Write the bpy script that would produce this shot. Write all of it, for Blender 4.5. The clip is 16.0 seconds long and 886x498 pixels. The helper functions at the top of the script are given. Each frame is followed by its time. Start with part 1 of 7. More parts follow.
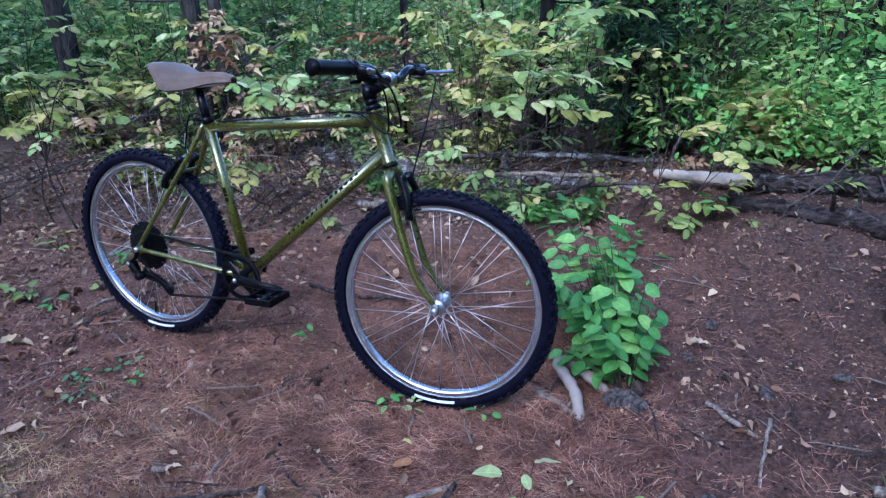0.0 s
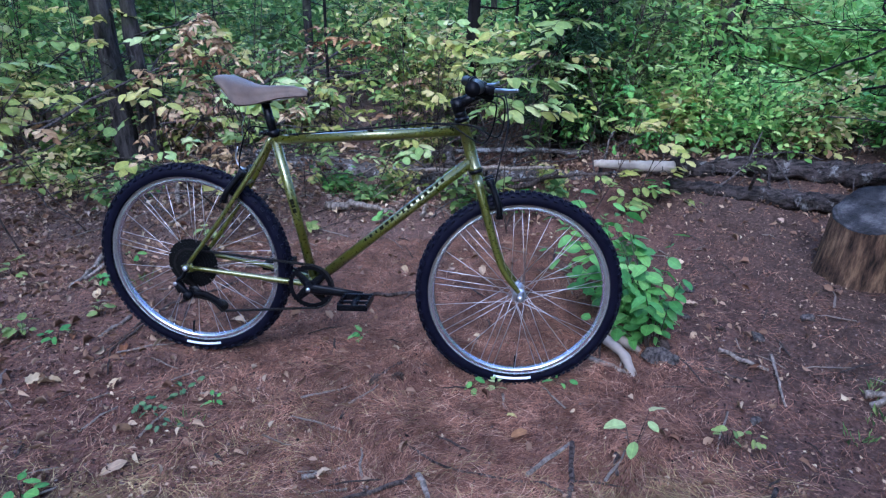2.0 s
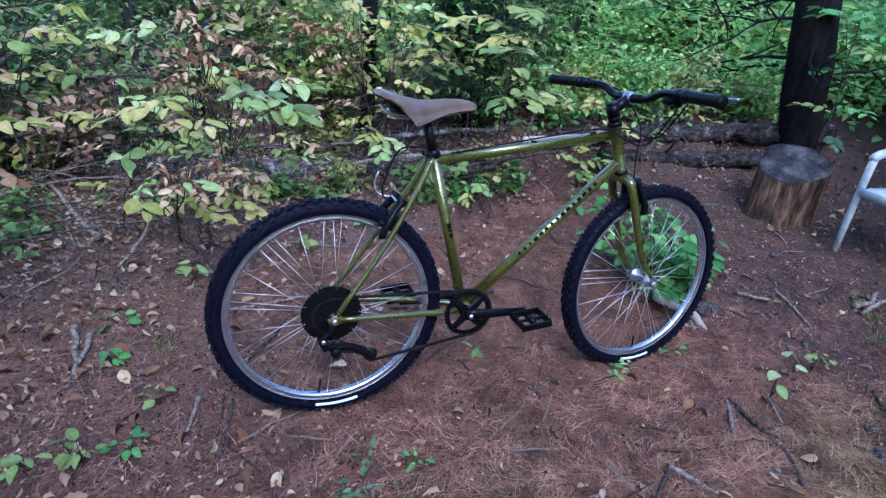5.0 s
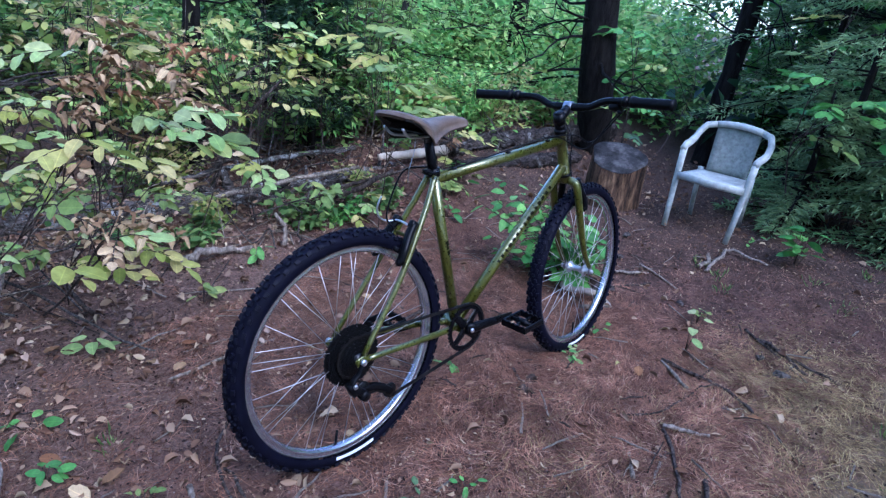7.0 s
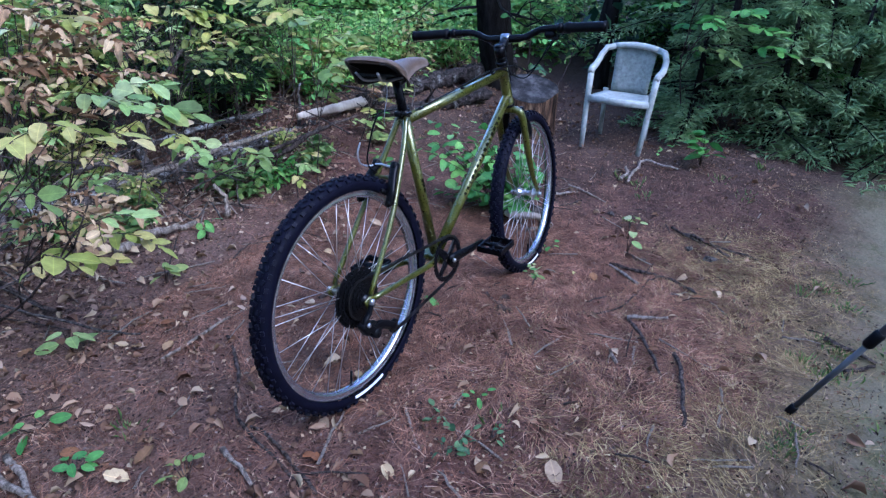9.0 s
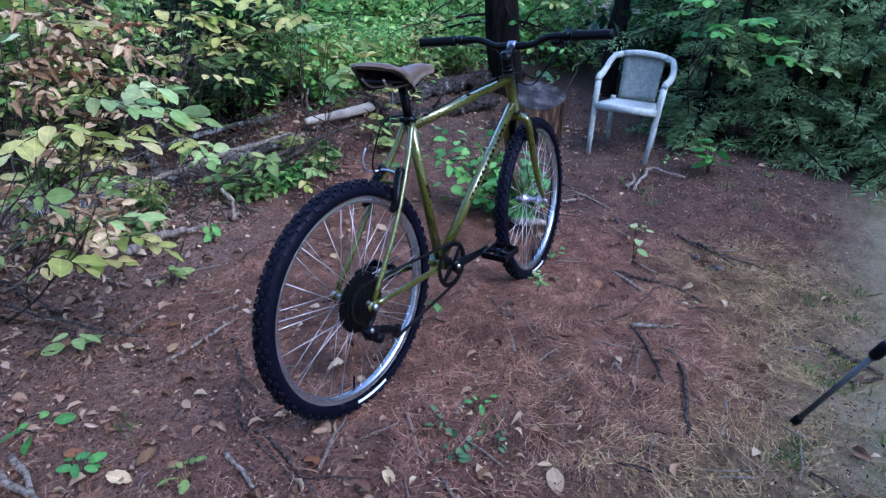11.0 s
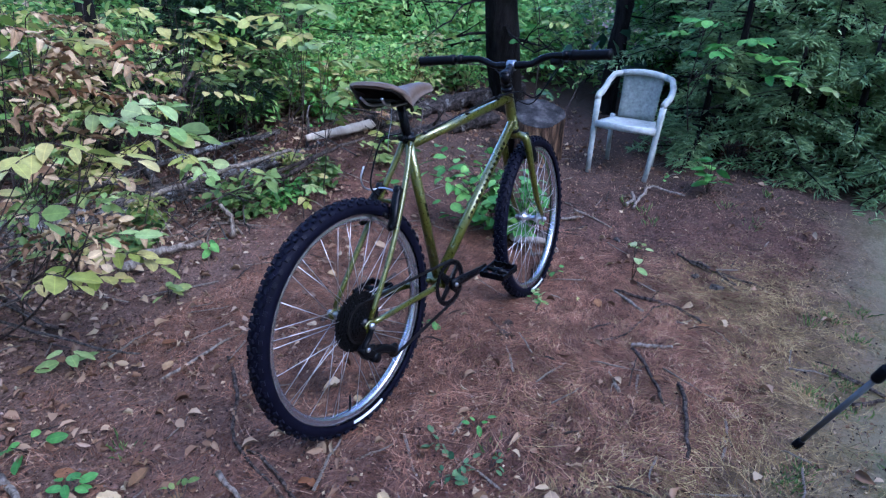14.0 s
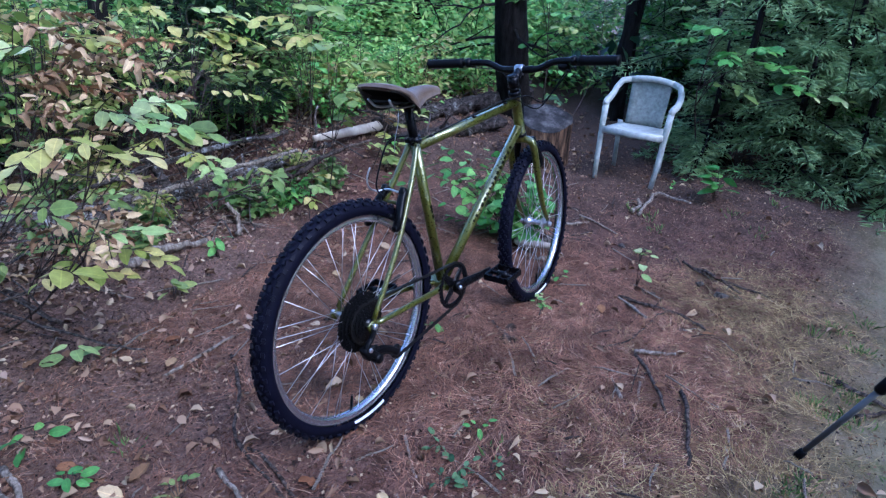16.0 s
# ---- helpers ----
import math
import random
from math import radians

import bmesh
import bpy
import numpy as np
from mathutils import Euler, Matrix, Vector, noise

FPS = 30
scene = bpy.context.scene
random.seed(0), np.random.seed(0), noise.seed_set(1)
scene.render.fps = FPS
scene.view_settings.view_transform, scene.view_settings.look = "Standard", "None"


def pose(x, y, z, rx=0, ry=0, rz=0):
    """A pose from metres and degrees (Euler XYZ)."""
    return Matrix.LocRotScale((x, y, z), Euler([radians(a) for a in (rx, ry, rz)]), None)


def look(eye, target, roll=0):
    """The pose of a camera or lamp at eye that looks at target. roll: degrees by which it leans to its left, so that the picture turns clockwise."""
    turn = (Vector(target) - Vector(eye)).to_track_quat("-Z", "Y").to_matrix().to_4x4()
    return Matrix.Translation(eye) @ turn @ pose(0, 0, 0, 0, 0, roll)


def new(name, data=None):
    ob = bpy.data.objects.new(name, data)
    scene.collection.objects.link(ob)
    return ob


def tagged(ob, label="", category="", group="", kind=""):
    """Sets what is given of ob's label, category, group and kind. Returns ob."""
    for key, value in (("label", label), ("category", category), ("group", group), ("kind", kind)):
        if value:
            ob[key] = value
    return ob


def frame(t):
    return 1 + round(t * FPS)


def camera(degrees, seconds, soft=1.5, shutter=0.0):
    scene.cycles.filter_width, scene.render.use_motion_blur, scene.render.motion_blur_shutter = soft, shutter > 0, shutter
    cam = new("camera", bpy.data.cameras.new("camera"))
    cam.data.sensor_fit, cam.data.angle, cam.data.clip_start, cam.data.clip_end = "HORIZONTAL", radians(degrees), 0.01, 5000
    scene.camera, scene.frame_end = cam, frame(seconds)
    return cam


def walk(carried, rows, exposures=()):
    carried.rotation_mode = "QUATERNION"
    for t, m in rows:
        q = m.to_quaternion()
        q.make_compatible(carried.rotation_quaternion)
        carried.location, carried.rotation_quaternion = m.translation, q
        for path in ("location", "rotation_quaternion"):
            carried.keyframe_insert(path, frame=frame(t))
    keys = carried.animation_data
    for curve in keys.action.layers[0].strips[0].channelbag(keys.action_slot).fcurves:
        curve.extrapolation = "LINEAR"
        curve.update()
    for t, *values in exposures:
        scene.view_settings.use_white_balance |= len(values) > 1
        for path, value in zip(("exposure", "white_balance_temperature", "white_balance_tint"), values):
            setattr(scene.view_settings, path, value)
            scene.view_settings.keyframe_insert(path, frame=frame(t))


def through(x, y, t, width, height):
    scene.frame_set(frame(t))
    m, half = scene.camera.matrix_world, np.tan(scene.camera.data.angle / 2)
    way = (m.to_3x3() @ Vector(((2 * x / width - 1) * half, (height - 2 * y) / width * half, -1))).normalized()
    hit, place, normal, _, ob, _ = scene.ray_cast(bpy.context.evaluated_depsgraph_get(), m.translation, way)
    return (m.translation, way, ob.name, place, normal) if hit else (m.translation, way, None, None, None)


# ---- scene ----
import itertools

cam = camera(73.0, 16.0, soft=1.3)
ROWS = [
    (0.0, 0.3426, 0.3685, 1.1601, 11.63, -24.50, 0.80),
    (0.5, 0.1493, 0.3144, 1.2206, 10.13, -26.48, -0.83),
    (1.0, 0.0007, 0.2451, 1.2212, 3.82, -28.02, -0.26),
    (1.5, -0.1870, 0.1667, 1.2623, 1.68, -24.42, -1.46),
    (2.0, -0.3720, 0.1666, 1.2512, -4.32, -25.37, -1.69),
    (2.5, -0.5445, 0.1685, 1.2825, -5.84, -25.17, -5.14),
    (3.0, -0.7142, 0.1025, 1.2944, -13.95, -24.61, -5.01),
    (3.5, -0.9625, 0.1809, 1.2799, -17.47, -24.11, -5.29),
    (4.0, -1.2033, 0.3335, 1.2908, -23.21, -26.64, -5.65),
    (4.2, -1.2783, 0.3871, 1.3025, -24.73, -26.61, -3.83),
    (6.3, -1.9017, 1.0873, 1.2099, -43.82, -27.34, -10.26),
    (6.5, -1.9312, 1.1033, 1.1995, -47.14, -26.64, -9.11),
    (7.0, -2.0396, 1.1456, 1.2088, -55.09, -23.11, -6.85),
    (7.5, -2.0915, 1.2682, 1.1552, -57.38, -26.31, -7.80),
    (8.0, -2.1754, 1.2697, 1.1864, -67.15, -27.58, -3.43),
    (8.5, -2.2455, 1.3019, 1.1747, -68.17, -26.22, -2.30),
    (9.0, -2.2507, 1.2950, 1.1780, -67.45, -26.42, -2.80),
    (11.5, -2.2483, 1.2842, 1.1811, -66.52, -25.80, -2.97),
    (12.0, -2.2450, 1.2793, 1.1827, -66.57, -25.41, -2.89),
    (12.5, -2.2519, 1.2732, 1.1790, -66.40, -24.66, -2.86),
    (13.0, -2.2414, 1.2756, 1.1825, -66.51, -24.98, -3.04),
    (13.5, -2.2382, 1.2822, 1.1830, -66.20, -24.73, -3.20),
    (14.0, -2.2353, 1.2837, 1.1851, -66.37, -24.45, -3.31),
    (14.5, -2.2342, 1.2811, 1.1857, -66.19, -24.30, -3.30),
    (15.0, -2.2371, 1.2792, 1.1873, -65.71, -23.90, -3.48),
    (15.5, -2.2476, 1.2747, 1.1824, -65.61, -23.65, -4.03),
    (16.0, -2.2378, 1.2799, 1.1841, -65.45, -24.20, -4.14),
]
walk(cam, [(t, pose(x, y, z, 90 + pitch, roll, yaw)) for t, x, y, z, yaw, pitch, roll in ROWS], exposures=[(0.0, 2.53, 4720, 18.5), (16.0, 2.53, 4720, 18.5)])

# ---- light: an overcast sky over a clearing, weak wide sun from behind the camera ----
SUN_ELEVATION, SUN_AZIMUTH = 48.0, 200.0
world = bpy.data.worlds.new("overcast_sky")
scene.world = world
world.use_nodes = True
wn = world.node_tree
sky = wn.nodes.new("ShaderNodeTexSky")
sky.sky_type = "NISHITA"
sky.sun_disc = False
sky.sun_elevation = radians(SUN_ELEVATION)
sky.sun_rotation = radians(SUN_AZIMUTH)
sky.dust_density = 1.5
wn.links.new(sky.outputs["Color"], wn.nodes["Background"].inputs["Color"])
wn.nodes["Background"].inputs["Strength"].default_value = 0.15
sun_data = bpy.data.lights.new("sun", "SUN")
sun_data.energy, sun_data.angle, sun_data.color = 0.5, radians(30), (1.0, 0.97, 0.93)
sun = new("sun", sun_data)
_a, _e = radians(SUN_AZIMUTH), radians(SUN_ELEVATION)
sun.matrix_basis = look((0, 0, 0), (-math.sin(_a) * math.cos(_e), -math.cos(_a) * math.cos(_e), -math.sin(_e)))


# ---- materials ----
def shader(name):
    m = bpy.data.materials.new(name)
    m.use_nodes = True
    return m, m.node_tree, m.node_tree.nodes["Principled BSDF"]


def node(nt, kind, **inputs):
    n = nt.nodes.new(kind)
    for key, value in inputs.items():
        n.inputs[key].default_value = value
    return n


def ramp(nt, source, stops):
    r = nt.nodes.new("ShaderNodeValToRGB")
    els = r.color_ramp.elements
    while len(els) < len(stops):
        els.new(0.5)
    for el, (pos, col) in zip(els, stops):
        el.position, el.color = pos, (*col, 1.0)
    nt.links.new(source, r.inputs["Fac"])
    return r.outputs["Color"]


def mixed(nt, fac, a, b, blend="MIX"):
    n = nt.nodes.new("ShaderNodeMix")
    n.data_type, n.blend_type = "RGBA", blend
    for sock, v in ((n.inputs[0], fac), (n.inputs[6], a), (n.inputs[7], b)):
        if isinstance(v, (int, float)):
            sock.default_value = v
        elif isinstance(v, tuple):
            sock.default_value = (*v, 1.0)
        else:
            nt.links.new(v, sock)
    return n.outputs[2]


def noise_tex(nt, scale, detail=4.0, rough=0.6, vector=None, stretch=None):
    n = node(nt, "ShaderNodeTexNoise", Scale=scale, Detail=detail, Roughness=rough)
    if vector is None:
        vector = nt.nodes.new("ShaderNodeTexCoord").outputs["Object"]
    if stretch:
        m = nt.nodes.new("ShaderNodeMapping")
        m.inputs["Scale"].default_value = stretch
        nt.links.new(vector, m.inputs["Vector"])
        vector = m.outputs["Vector"]
    nt.links.new(vector, n.inputs["Vector"])
    return n.outputs["Fac"]


def bumped(nt, bsdf, height, strength=0.3, distance=0.01):
    b = node(nt, "ShaderNodeBump", Strength=strength, Distance=distance)
    nt.links.new(height, b.inputs["Height"])
    nt.links.new(b.outputs["Normal"], bsdf.inputs["Normal"])


def plain(name, col, rough=0.5, metal=0.0, vary=0.25, scale=25.0, bump=0.0, coat=0.0, dirt=None, dirt_amount=0.5, spec=0.5):
    """Colour broken up at two scales, with optional dirt and relief."""
    m, nt, b = shader(name)
    dark = tuple(c * (1 - vary) for c in col)
    light = tuple(min(1.0, c * (1 + vary)) for c in col)
    base = ramp(nt, noise_tex(nt, scale), [(0.3, dark), (0.7, light)])
    fine = noise_tex(nt, scale * 9, 3.0)
    if dirt:
        big = ramp(nt, noise_tex(nt, scale * 0.35, 6.0, 0.7), [(0.5 - 0.12 * dirt_amount, (0, 0, 0)), (0.72, (dirt_amount,) * 3)])
        base = mixed(nt, big, base, dirt)
    nt.links.new(base, b.inputs["Base Color"])
    if metal > 0.5:
        b.inputs["Roughness"].default_value = rough
    else:
        rr = ramp(nt, fine, [(0.2, (max(0.0, rough - 0.1),) * 3), (0.8, (min(1.0, rough + 0.12),) * 3)])
        nt.links.new(rr, b.inputs["Roughness"])
    b.inputs["Metallic"].default_value = metal
    b.inputs["Specular IOR Level"].default_value = spec
    b.inputs["Coat Weight"].default_value = coat
    b.inputs["Coat Roughness"].default_value = 0.12
    if bump:
        bumped(nt, b, fine, bump, 0.002)
    return m


def leaf_material(name, stops, blotch=(0.16, 0.08, 0.03), blotch_from=0.62, through=0.35, single=False, clump=None):
    """Thin leaves: a colour per leaf, blotches within it, light shining through."""
    m, nt, b = shader(name)
    rand = nt.nodes.new("ShaderNodeObjectInfo").outputs["Random"] if single else nt.nodes.new("ShaderNodeNewGeometry").outputs["Random Per Island"]
    base = ramp(nt, rand, stops)
    if single:
        # another pattern on every leaf
        own = node(nt, "ShaderNodeTexNoise", Scale=3.5, Detail=5.0, Roughness=0.7)
        own.noise_dimensions = "4D"
        far_w = nt.nodes.new("ShaderNodeMath")
        far_w.operation = "MULTIPLY"
        far_w.inputs[1].default_value = 60.0
        nt.links.new(rand, far_w.inputs[0])
        nt.links.new(far_w.outputs[0], own.inputs["W"])
        co = nt.nodes.new("ShaderNodeTexCoord").outputs["Object"]
        nt.links.new(co, own.inputs["Vector"])
        blot = own.outputs["Fac"]
        # midrib and side veins
        sep = nt.nodes.new("ShaderNodeSeparateXYZ")
        nt.links.new(co, sep.inputs[0])
        ay, sl, fr = (nt.nodes.new("ShaderNodeMath") for _ in range(3))
        ay.operation, sl.operation, fr.operation = "ABSOLUTE", "MULTIPLY_ADD", "PINGPONG"
        nt.links.new(sep.outputs["Y"], ay.inputs[0])
        nt.links.new(ay.outputs[0], sl.inputs[0])
        sl.inputs[1].default_value = -0.9
        nt.links.new(sep.outputs["X"], sl.inputs[2])
        nt.links.new(sl.outputs[0], fr.inputs[0])
        fr.inputs[1].default_value = 0.06
        vein = mixed(nt, 1.0, ramp(nt, ay.outputs[0], [(0.006, (0.7, 0.7, 0.7)), (0.022, (0, 0, 0))]), ramp(nt, fr.outputs[0], [(0.0, (0.3, 0.3, 0.3)), (0.012, (0, 0, 0))]), "ADD")
        base = mixed(nt, vein, base, mixed(nt, 1.0, base, (1.5, 1.45, 1.3), "MULTIPLY"))
    else:
        blot = noise_tex(nt, 22.0, 5.0, 0.7)
    spots = ramp(nt, blot, [(blotch_from, (0, 0, 0)), (blotch_from + 0.12, (0.8, 0.8, 0.8))])
    base = mixed(nt, spots, base, blotch)
    shade = ramp(nt, noise_tex(nt, 3.0, 3.0), [(0.3, (0.75, 0.75, 0.75)), (0.7, (1.15, 1.15, 1.15))])
    base = mixed(nt, 1.0, base, shade, "MULTIPLY")
    if clump:
        # patchy tone that also stands in for shade between needle clumps
        scale, lo, hi = clump
        base = mixed(nt, 1.0, base, ramp(nt, noise_tex(nt, scale, 5.0, 0.65), [(0.36, (lo, lo, lo)), (0.52, (1, 1, 1)), (0.68, (hi, hi, hi))]), "MULTIPLY")
    nt.links.new(base, b.inputs["Base Color"])
    dead = through <= 0.2  # dry leaves and needles are dull
    b.inputs["Roughness"].default_value = 0.8 if dead else 0.5
    b.inputs["Specular IOR Level"].default_value = 0.10 if dead else 0.35
    t = nt.nodes.new("ShaderNodeBsdfTranslucent")
    nt.links.new(base, t.inputs["Color"])
    mix = nt.nodes.new("ShaderNodeMixShader")
    mix.inputs[0].default_value = through
    nt.links.new(b.outputs[0], mix.inputs[1])
    nt.links.new(t.outputs[0], mix.inputs[2])
    nt.links.new(mix.outputs[0], nt.nodes["Material Output"].inputs["Surface"])
    return m


def bark_material(name, dark, light, moss=None, scale=9.0, groove=0.8, lichen=(0.33, 0.34, 0.31), lichen_from=0.62, grain=(3.0, 3.0, 0.5)):
    m, nt, b = shader(name)
    n1 = noise_tex(nt, scale, 8.0, 0.7, stretch=grain)
    base = ramp(nt, n1, [(0.40, dark), (0.62, light)])
    patch = ramp(nt, noise_tex(nt, scale * 0.6, 6.0, 0.75), [(lichen_from, (0, 0, 0)), (lichen_from + 0.08, (0.7, 0.7, 0.7))])
    base = mixed(nt, patch, base, lichen)
    if moss:
        mo = ramp(nt, noise_tex(nt, scale * 0.3, 5.0), [(0.52, (0, 0, 0)), (0.66, (0.7, 0.7, 0.7))])
        base = mixed(nt, mo, base, moss)
    nt.links.new(base, b.inputs["Base Color"])
    b.inputs["Roughness"].default_value = 0.9
    b.inputs["Specular IOR Level"].default_value = 0.1
    bumped(nt, b, n1, groove, 0.02)
    return m


def ground_material():
    m, nt, b = shader("needle_litter")
    co = nt.nodes.new("ShaderNodeTexCoord").outputs["Object"]
    warp = nt.nodes.new("ShaderNodeTexNoise")
    warp.inputs["Scale"].default_value = 7.0
    nt.links.new(co, warp.inputs["Vector"])
    bent = nt.nodes.new("ShaderNodeVectorMath")
    bent.operation = "MULTIPLY_ADD"
    bent.inputs[1].default_value = (0.25, 0.25, 0.25)
    nt.links.new(warp.outputs["Color"], bent.inputs[0])
    nt.links.new(co, bent.inputs[2])
    v = bent.outputs["Vector"]
    f1 = noise_tex(nt, 30.0, 6.0, 0.75, v, (1.0, 9.0, 1.0))
    f2 = noise_tex(nt, 30.0, 6.0, 0.75, v, (9.0, 1.0, 1.0))
    f3 = noise_tex(nt, 75.0, 8.0, 0.8, co)
    fib = mixed(nt, ramp(nt, noise_tex(nt, 9.0, 3.0), [(0.4, (0, 0, 0)), (0.6, (1, 1, 1))]), f1, f2)
    fib = mixed(nt, 0.45, fib, f3)
    litter = ramp(nt, fib, [(0.32, (0.0207, 0.0099, 0.0079)), (0.45, (0.0932, 0.0440, 0.0318)), (0.58, (0.1969, 0.1000, 0.0736)), (0.72, (0.3523, 0.2000, 0.1529))])
    soil = ramp(nt, f3, [(0.35, (0.0363, 0.0220, 0.0181)), (0.65, (0.1555, 0.0950, 0.0793))])
    base = mixed(nt, ramp(nt, noise_tex(nt, 1.7, 5.0, 0.65, co), [(0.45, (0, 0, 0)), (0.66, (0.8, 0.8, 0.8))]), litter, soil)
    # mid-scale contrast: varied litter, and painted shade in its small hollows
    base = mixed(nt, 1.0, base, ramp(nt, noise_tex(nt, 11.0, 5.0, 0.7, co), [(0.36, (0.5, 0.46, 0.44)), (0.5, (1.0, 1.0, 1.0)), (0.68, (1.4, 1.36, 1.3))]), "MULTIPLY")
    pale = ramp(nt, f3, [(0.3, (0.11, 0.094, 0.056)), (0.7, (0.40, 0.35, 0.19))])
    grassy = ramp(nt, noise_tex(nt, 5.0, 5.0, 0.7, co), [(0.48, (0.27, 0.24, 0.15)), (0.62, (0.10, 0.14, 0.035))])
    pale = mixed(nt, 0.5, pale, grassy)
    sep = nt.nodes.new("ShaderNodeSeparateXYZ")
    nt.links.new(co, sep.inputs[0])
    # damp dark humus under the trees beyond the bush
    damp = nt.nodes.new("ShaderNodeMath")
    damp.operation = "MULTIPLY_ADD"
    damp.inputs[1].default_value = 0.8
    nt.links.new(noise_tex(nt, 2.6, 5.0, 0.7, co), damp.inputs[0])
    nt.links.new(sep.outputs["X"], damp.inputs[2])
    humus = ramp(nt, f3, [(0.35, (0.0207, 0.0136, 0.0101)), (0.55, (0.0777, 0.0526, 0.0384)), (0.72, (0.2073, 0.1473, 0.1061))])
    reach = node(nt, "ShaderNodeMapRange")
    nt.links.new(damp.outputs[0], reach.inputs["Value"])
    for key, value in (("From Min", 0.8), ("From Max", 1.7), ("To Min", 0.0), ("To Max", 0.75)):
        reach.inputs[key].default_value = value
    base = mixed(nt, reach.outputs["Result"], base, humus)
    edge = nt.nodes.new("ShaderNodeMath")
    edge.operation = "MULTIPLY_ADD"
    edge.inputs[1].default_value = 0.25
    nt.links.new(sep.outputs["X"], edge.inputs[0])
    nt.links.new(sep.outputs["Y"], edge.inputs[2])
    wob = nt.nodes.new("ShaderNodeMath")
    wob.operation = "MULTIPLY_ADD"
    wob.inputs[1].default_value = 0.7
    nt.links.new(noise_tex(nt, 2.2, 5.0, 0.7, co), wob.inputs[0])
    nt.links.new(edge.outputs[0], wob.inputs[2])
    rim = node(nt, "ShaderNodeMapRange")
    nt.links.new(wob.outputs[0], rim.inputs["Value"])
    for key, value in (("From Min", 0.62), ("From Max", 1.22), ("To Min", 1.0), ("To Max", 0.0)):
        rim.inputs[key].default_value = value
    base = mixed(nt, rim.outputs["Result"], base, pale)
    # bare greyish soil between the path and the logs, lightened against the saplings' shade
    far = nt.nodes.new("ShaderNodeMath")
    far.operation = "MULTIPLY_ADD"
    far.inputs[1].default_value = 0.9
    nt.links.new(noise_tex(nt, 2.0, 5.0, 0.7, co), far.inputs[0])
    nt.links.new(sep.outputs["Y"], far.inputs[2])
    band = node(nt, "ShaderNodeMapRange")
    nt.links.new(far.outputs[0], band.inputs["Value"])
    for key, value in (("From Min", 2.15), ("From Max", 3.1), ("To Min", 0.0), ("To Max", 0.5)):
        band.inputs[key].default_value = value
    paled_soil = ramp(nt, f3, [(0.33, (0.0363, 0.0231, 0.0171)), (0.5, (0.1762, 0.1210, 0.0909)), (0.68, (0.3731, 0.2735, 0.2071))])
    aside = node(nt, "ShaderNodeMapRange")
    nt.links.new(sep.outputs["X"], aside.inputs["Value"])
    for key, value in (("From Min", -0.4), ("From Max", 0.6), ("To Min", 1.0), ("To Max", 0.0)):
        aside.inputs[key].default_value = value
    share = nt.nodes.new("ShaderNodeMath")
    share.operation = "MULTIPLY"
    nt.links.new(band.outputs["Result"], share.inputs[0])
    nt.links.new(aside.outputs["Result"], share.inputs[1])
    base = mixed(nt, share.outputs[0], base, paled_soil)
    nt.links.new(base, b.inputs["Base Color"])
    b.inputs["Roughness"].default_value = 0.95
    b.inputs["Specular IOR Level"].default_value = 0.15
    bumped(nt, b, fib, 1.0, 0.02)
    return m


MAT = {}
MAT["ground"] = ground_material()
MAT["paint"] = plain("olive_metallic_paint", (0.080, 0.083, 0.007), 0.30, 0.5, 0.12, 14.0, coat=1.0, dirt=(0.07, 0.05, 0.03), dirt_amount=0.3)
MAT["rubber"] = plain("black_tyre_rubber", (0.0035, 0.0035, 0.0085), 0.55, 0.0, 0.3, 30.0, 0.2, spec=0.05)
MAT["black"] = plain("black_plastic", (0.004, 0.004, 0.005), 0.38, 0.0, 0.2, 40.0, 0.1, spec=0.07)
MAT["black_metal"] = plain("black_anodised_metal", (0.003, 0.003, 0.004), 0.28, 0.0, 0.2, 40.0, spec=0.10)
MAT["sprocket"] = plain("blackened_sprocket_steel", (0.003, 0.003, 0.0035), 0.3, 0.0, 0.3, 60.0, spec=0.22)
MAT["alloy"] = plain("brushed_aluminium", (0.27, 0.27, 0.30), 0.30, 0.92, 0.06, 12.0)
MAT["rim"] = plain("polished_aluminium_rim", (0.47, 0.465, 0.52), 0.24, 0.92, 0.06, 12.0)
MAT["steel"] = plain("bright_steel", (0.52, 0.52, 0.55), 0.32, 0.9, 0.15, 30.0)
MAT["spoke"] = plain("thin_spoke_steel", (0.52, 0.475, 0.45), 0.34, 0.9, 0.05, 30.0)
MAT["chain"] = plain("dark_chain_steel", (0.028, 0.026, 0.025), 0.4, 0.8, 0.3, 90.0)
MAT["saddle"] = plain("brown_leather", (0.088, 0.060, 0.042), 0.5, 0.0, 0.2, 30.0, 0.25, dirt=(0.13, 0.10, 0.075), dirt_amount=0.35, spec=0.18)
MAT["under"] = plain("dark_saddle_base", (0.012, 0.010, 0.009), 0.7, 0.0, 0.3, 30.0, spec=0.2)
MAT["white_print"] = plain("white_print", (0.62, 0.62, 0.62), 0.6, 0.0, 0.05, 30.0)
MAT["dark_print"] = plain("dark_print", (0.008, 0.008, 0.004), 0.85, 0.0, 0.2, 30.0, spec=0.0)
MAT["chair"] = plain("weathered_white_plastic", (0.38, 0.39, 0.365), 0.6, 0.0, 0.16, 26.0, 0.2, dirt=(0.17, 0.18, 0.15), dirt_amount=0.8, spec=0.3)
MAT["chair_panel"] = plain("grime_stained_plastic", (0.17, 0.185, 0.165), 0.7, 0.0, 0.3, 40.0, 0.2, dirt=(0.34, 0.35, 0.33), dirt_amount=0.6, spec=0.25)
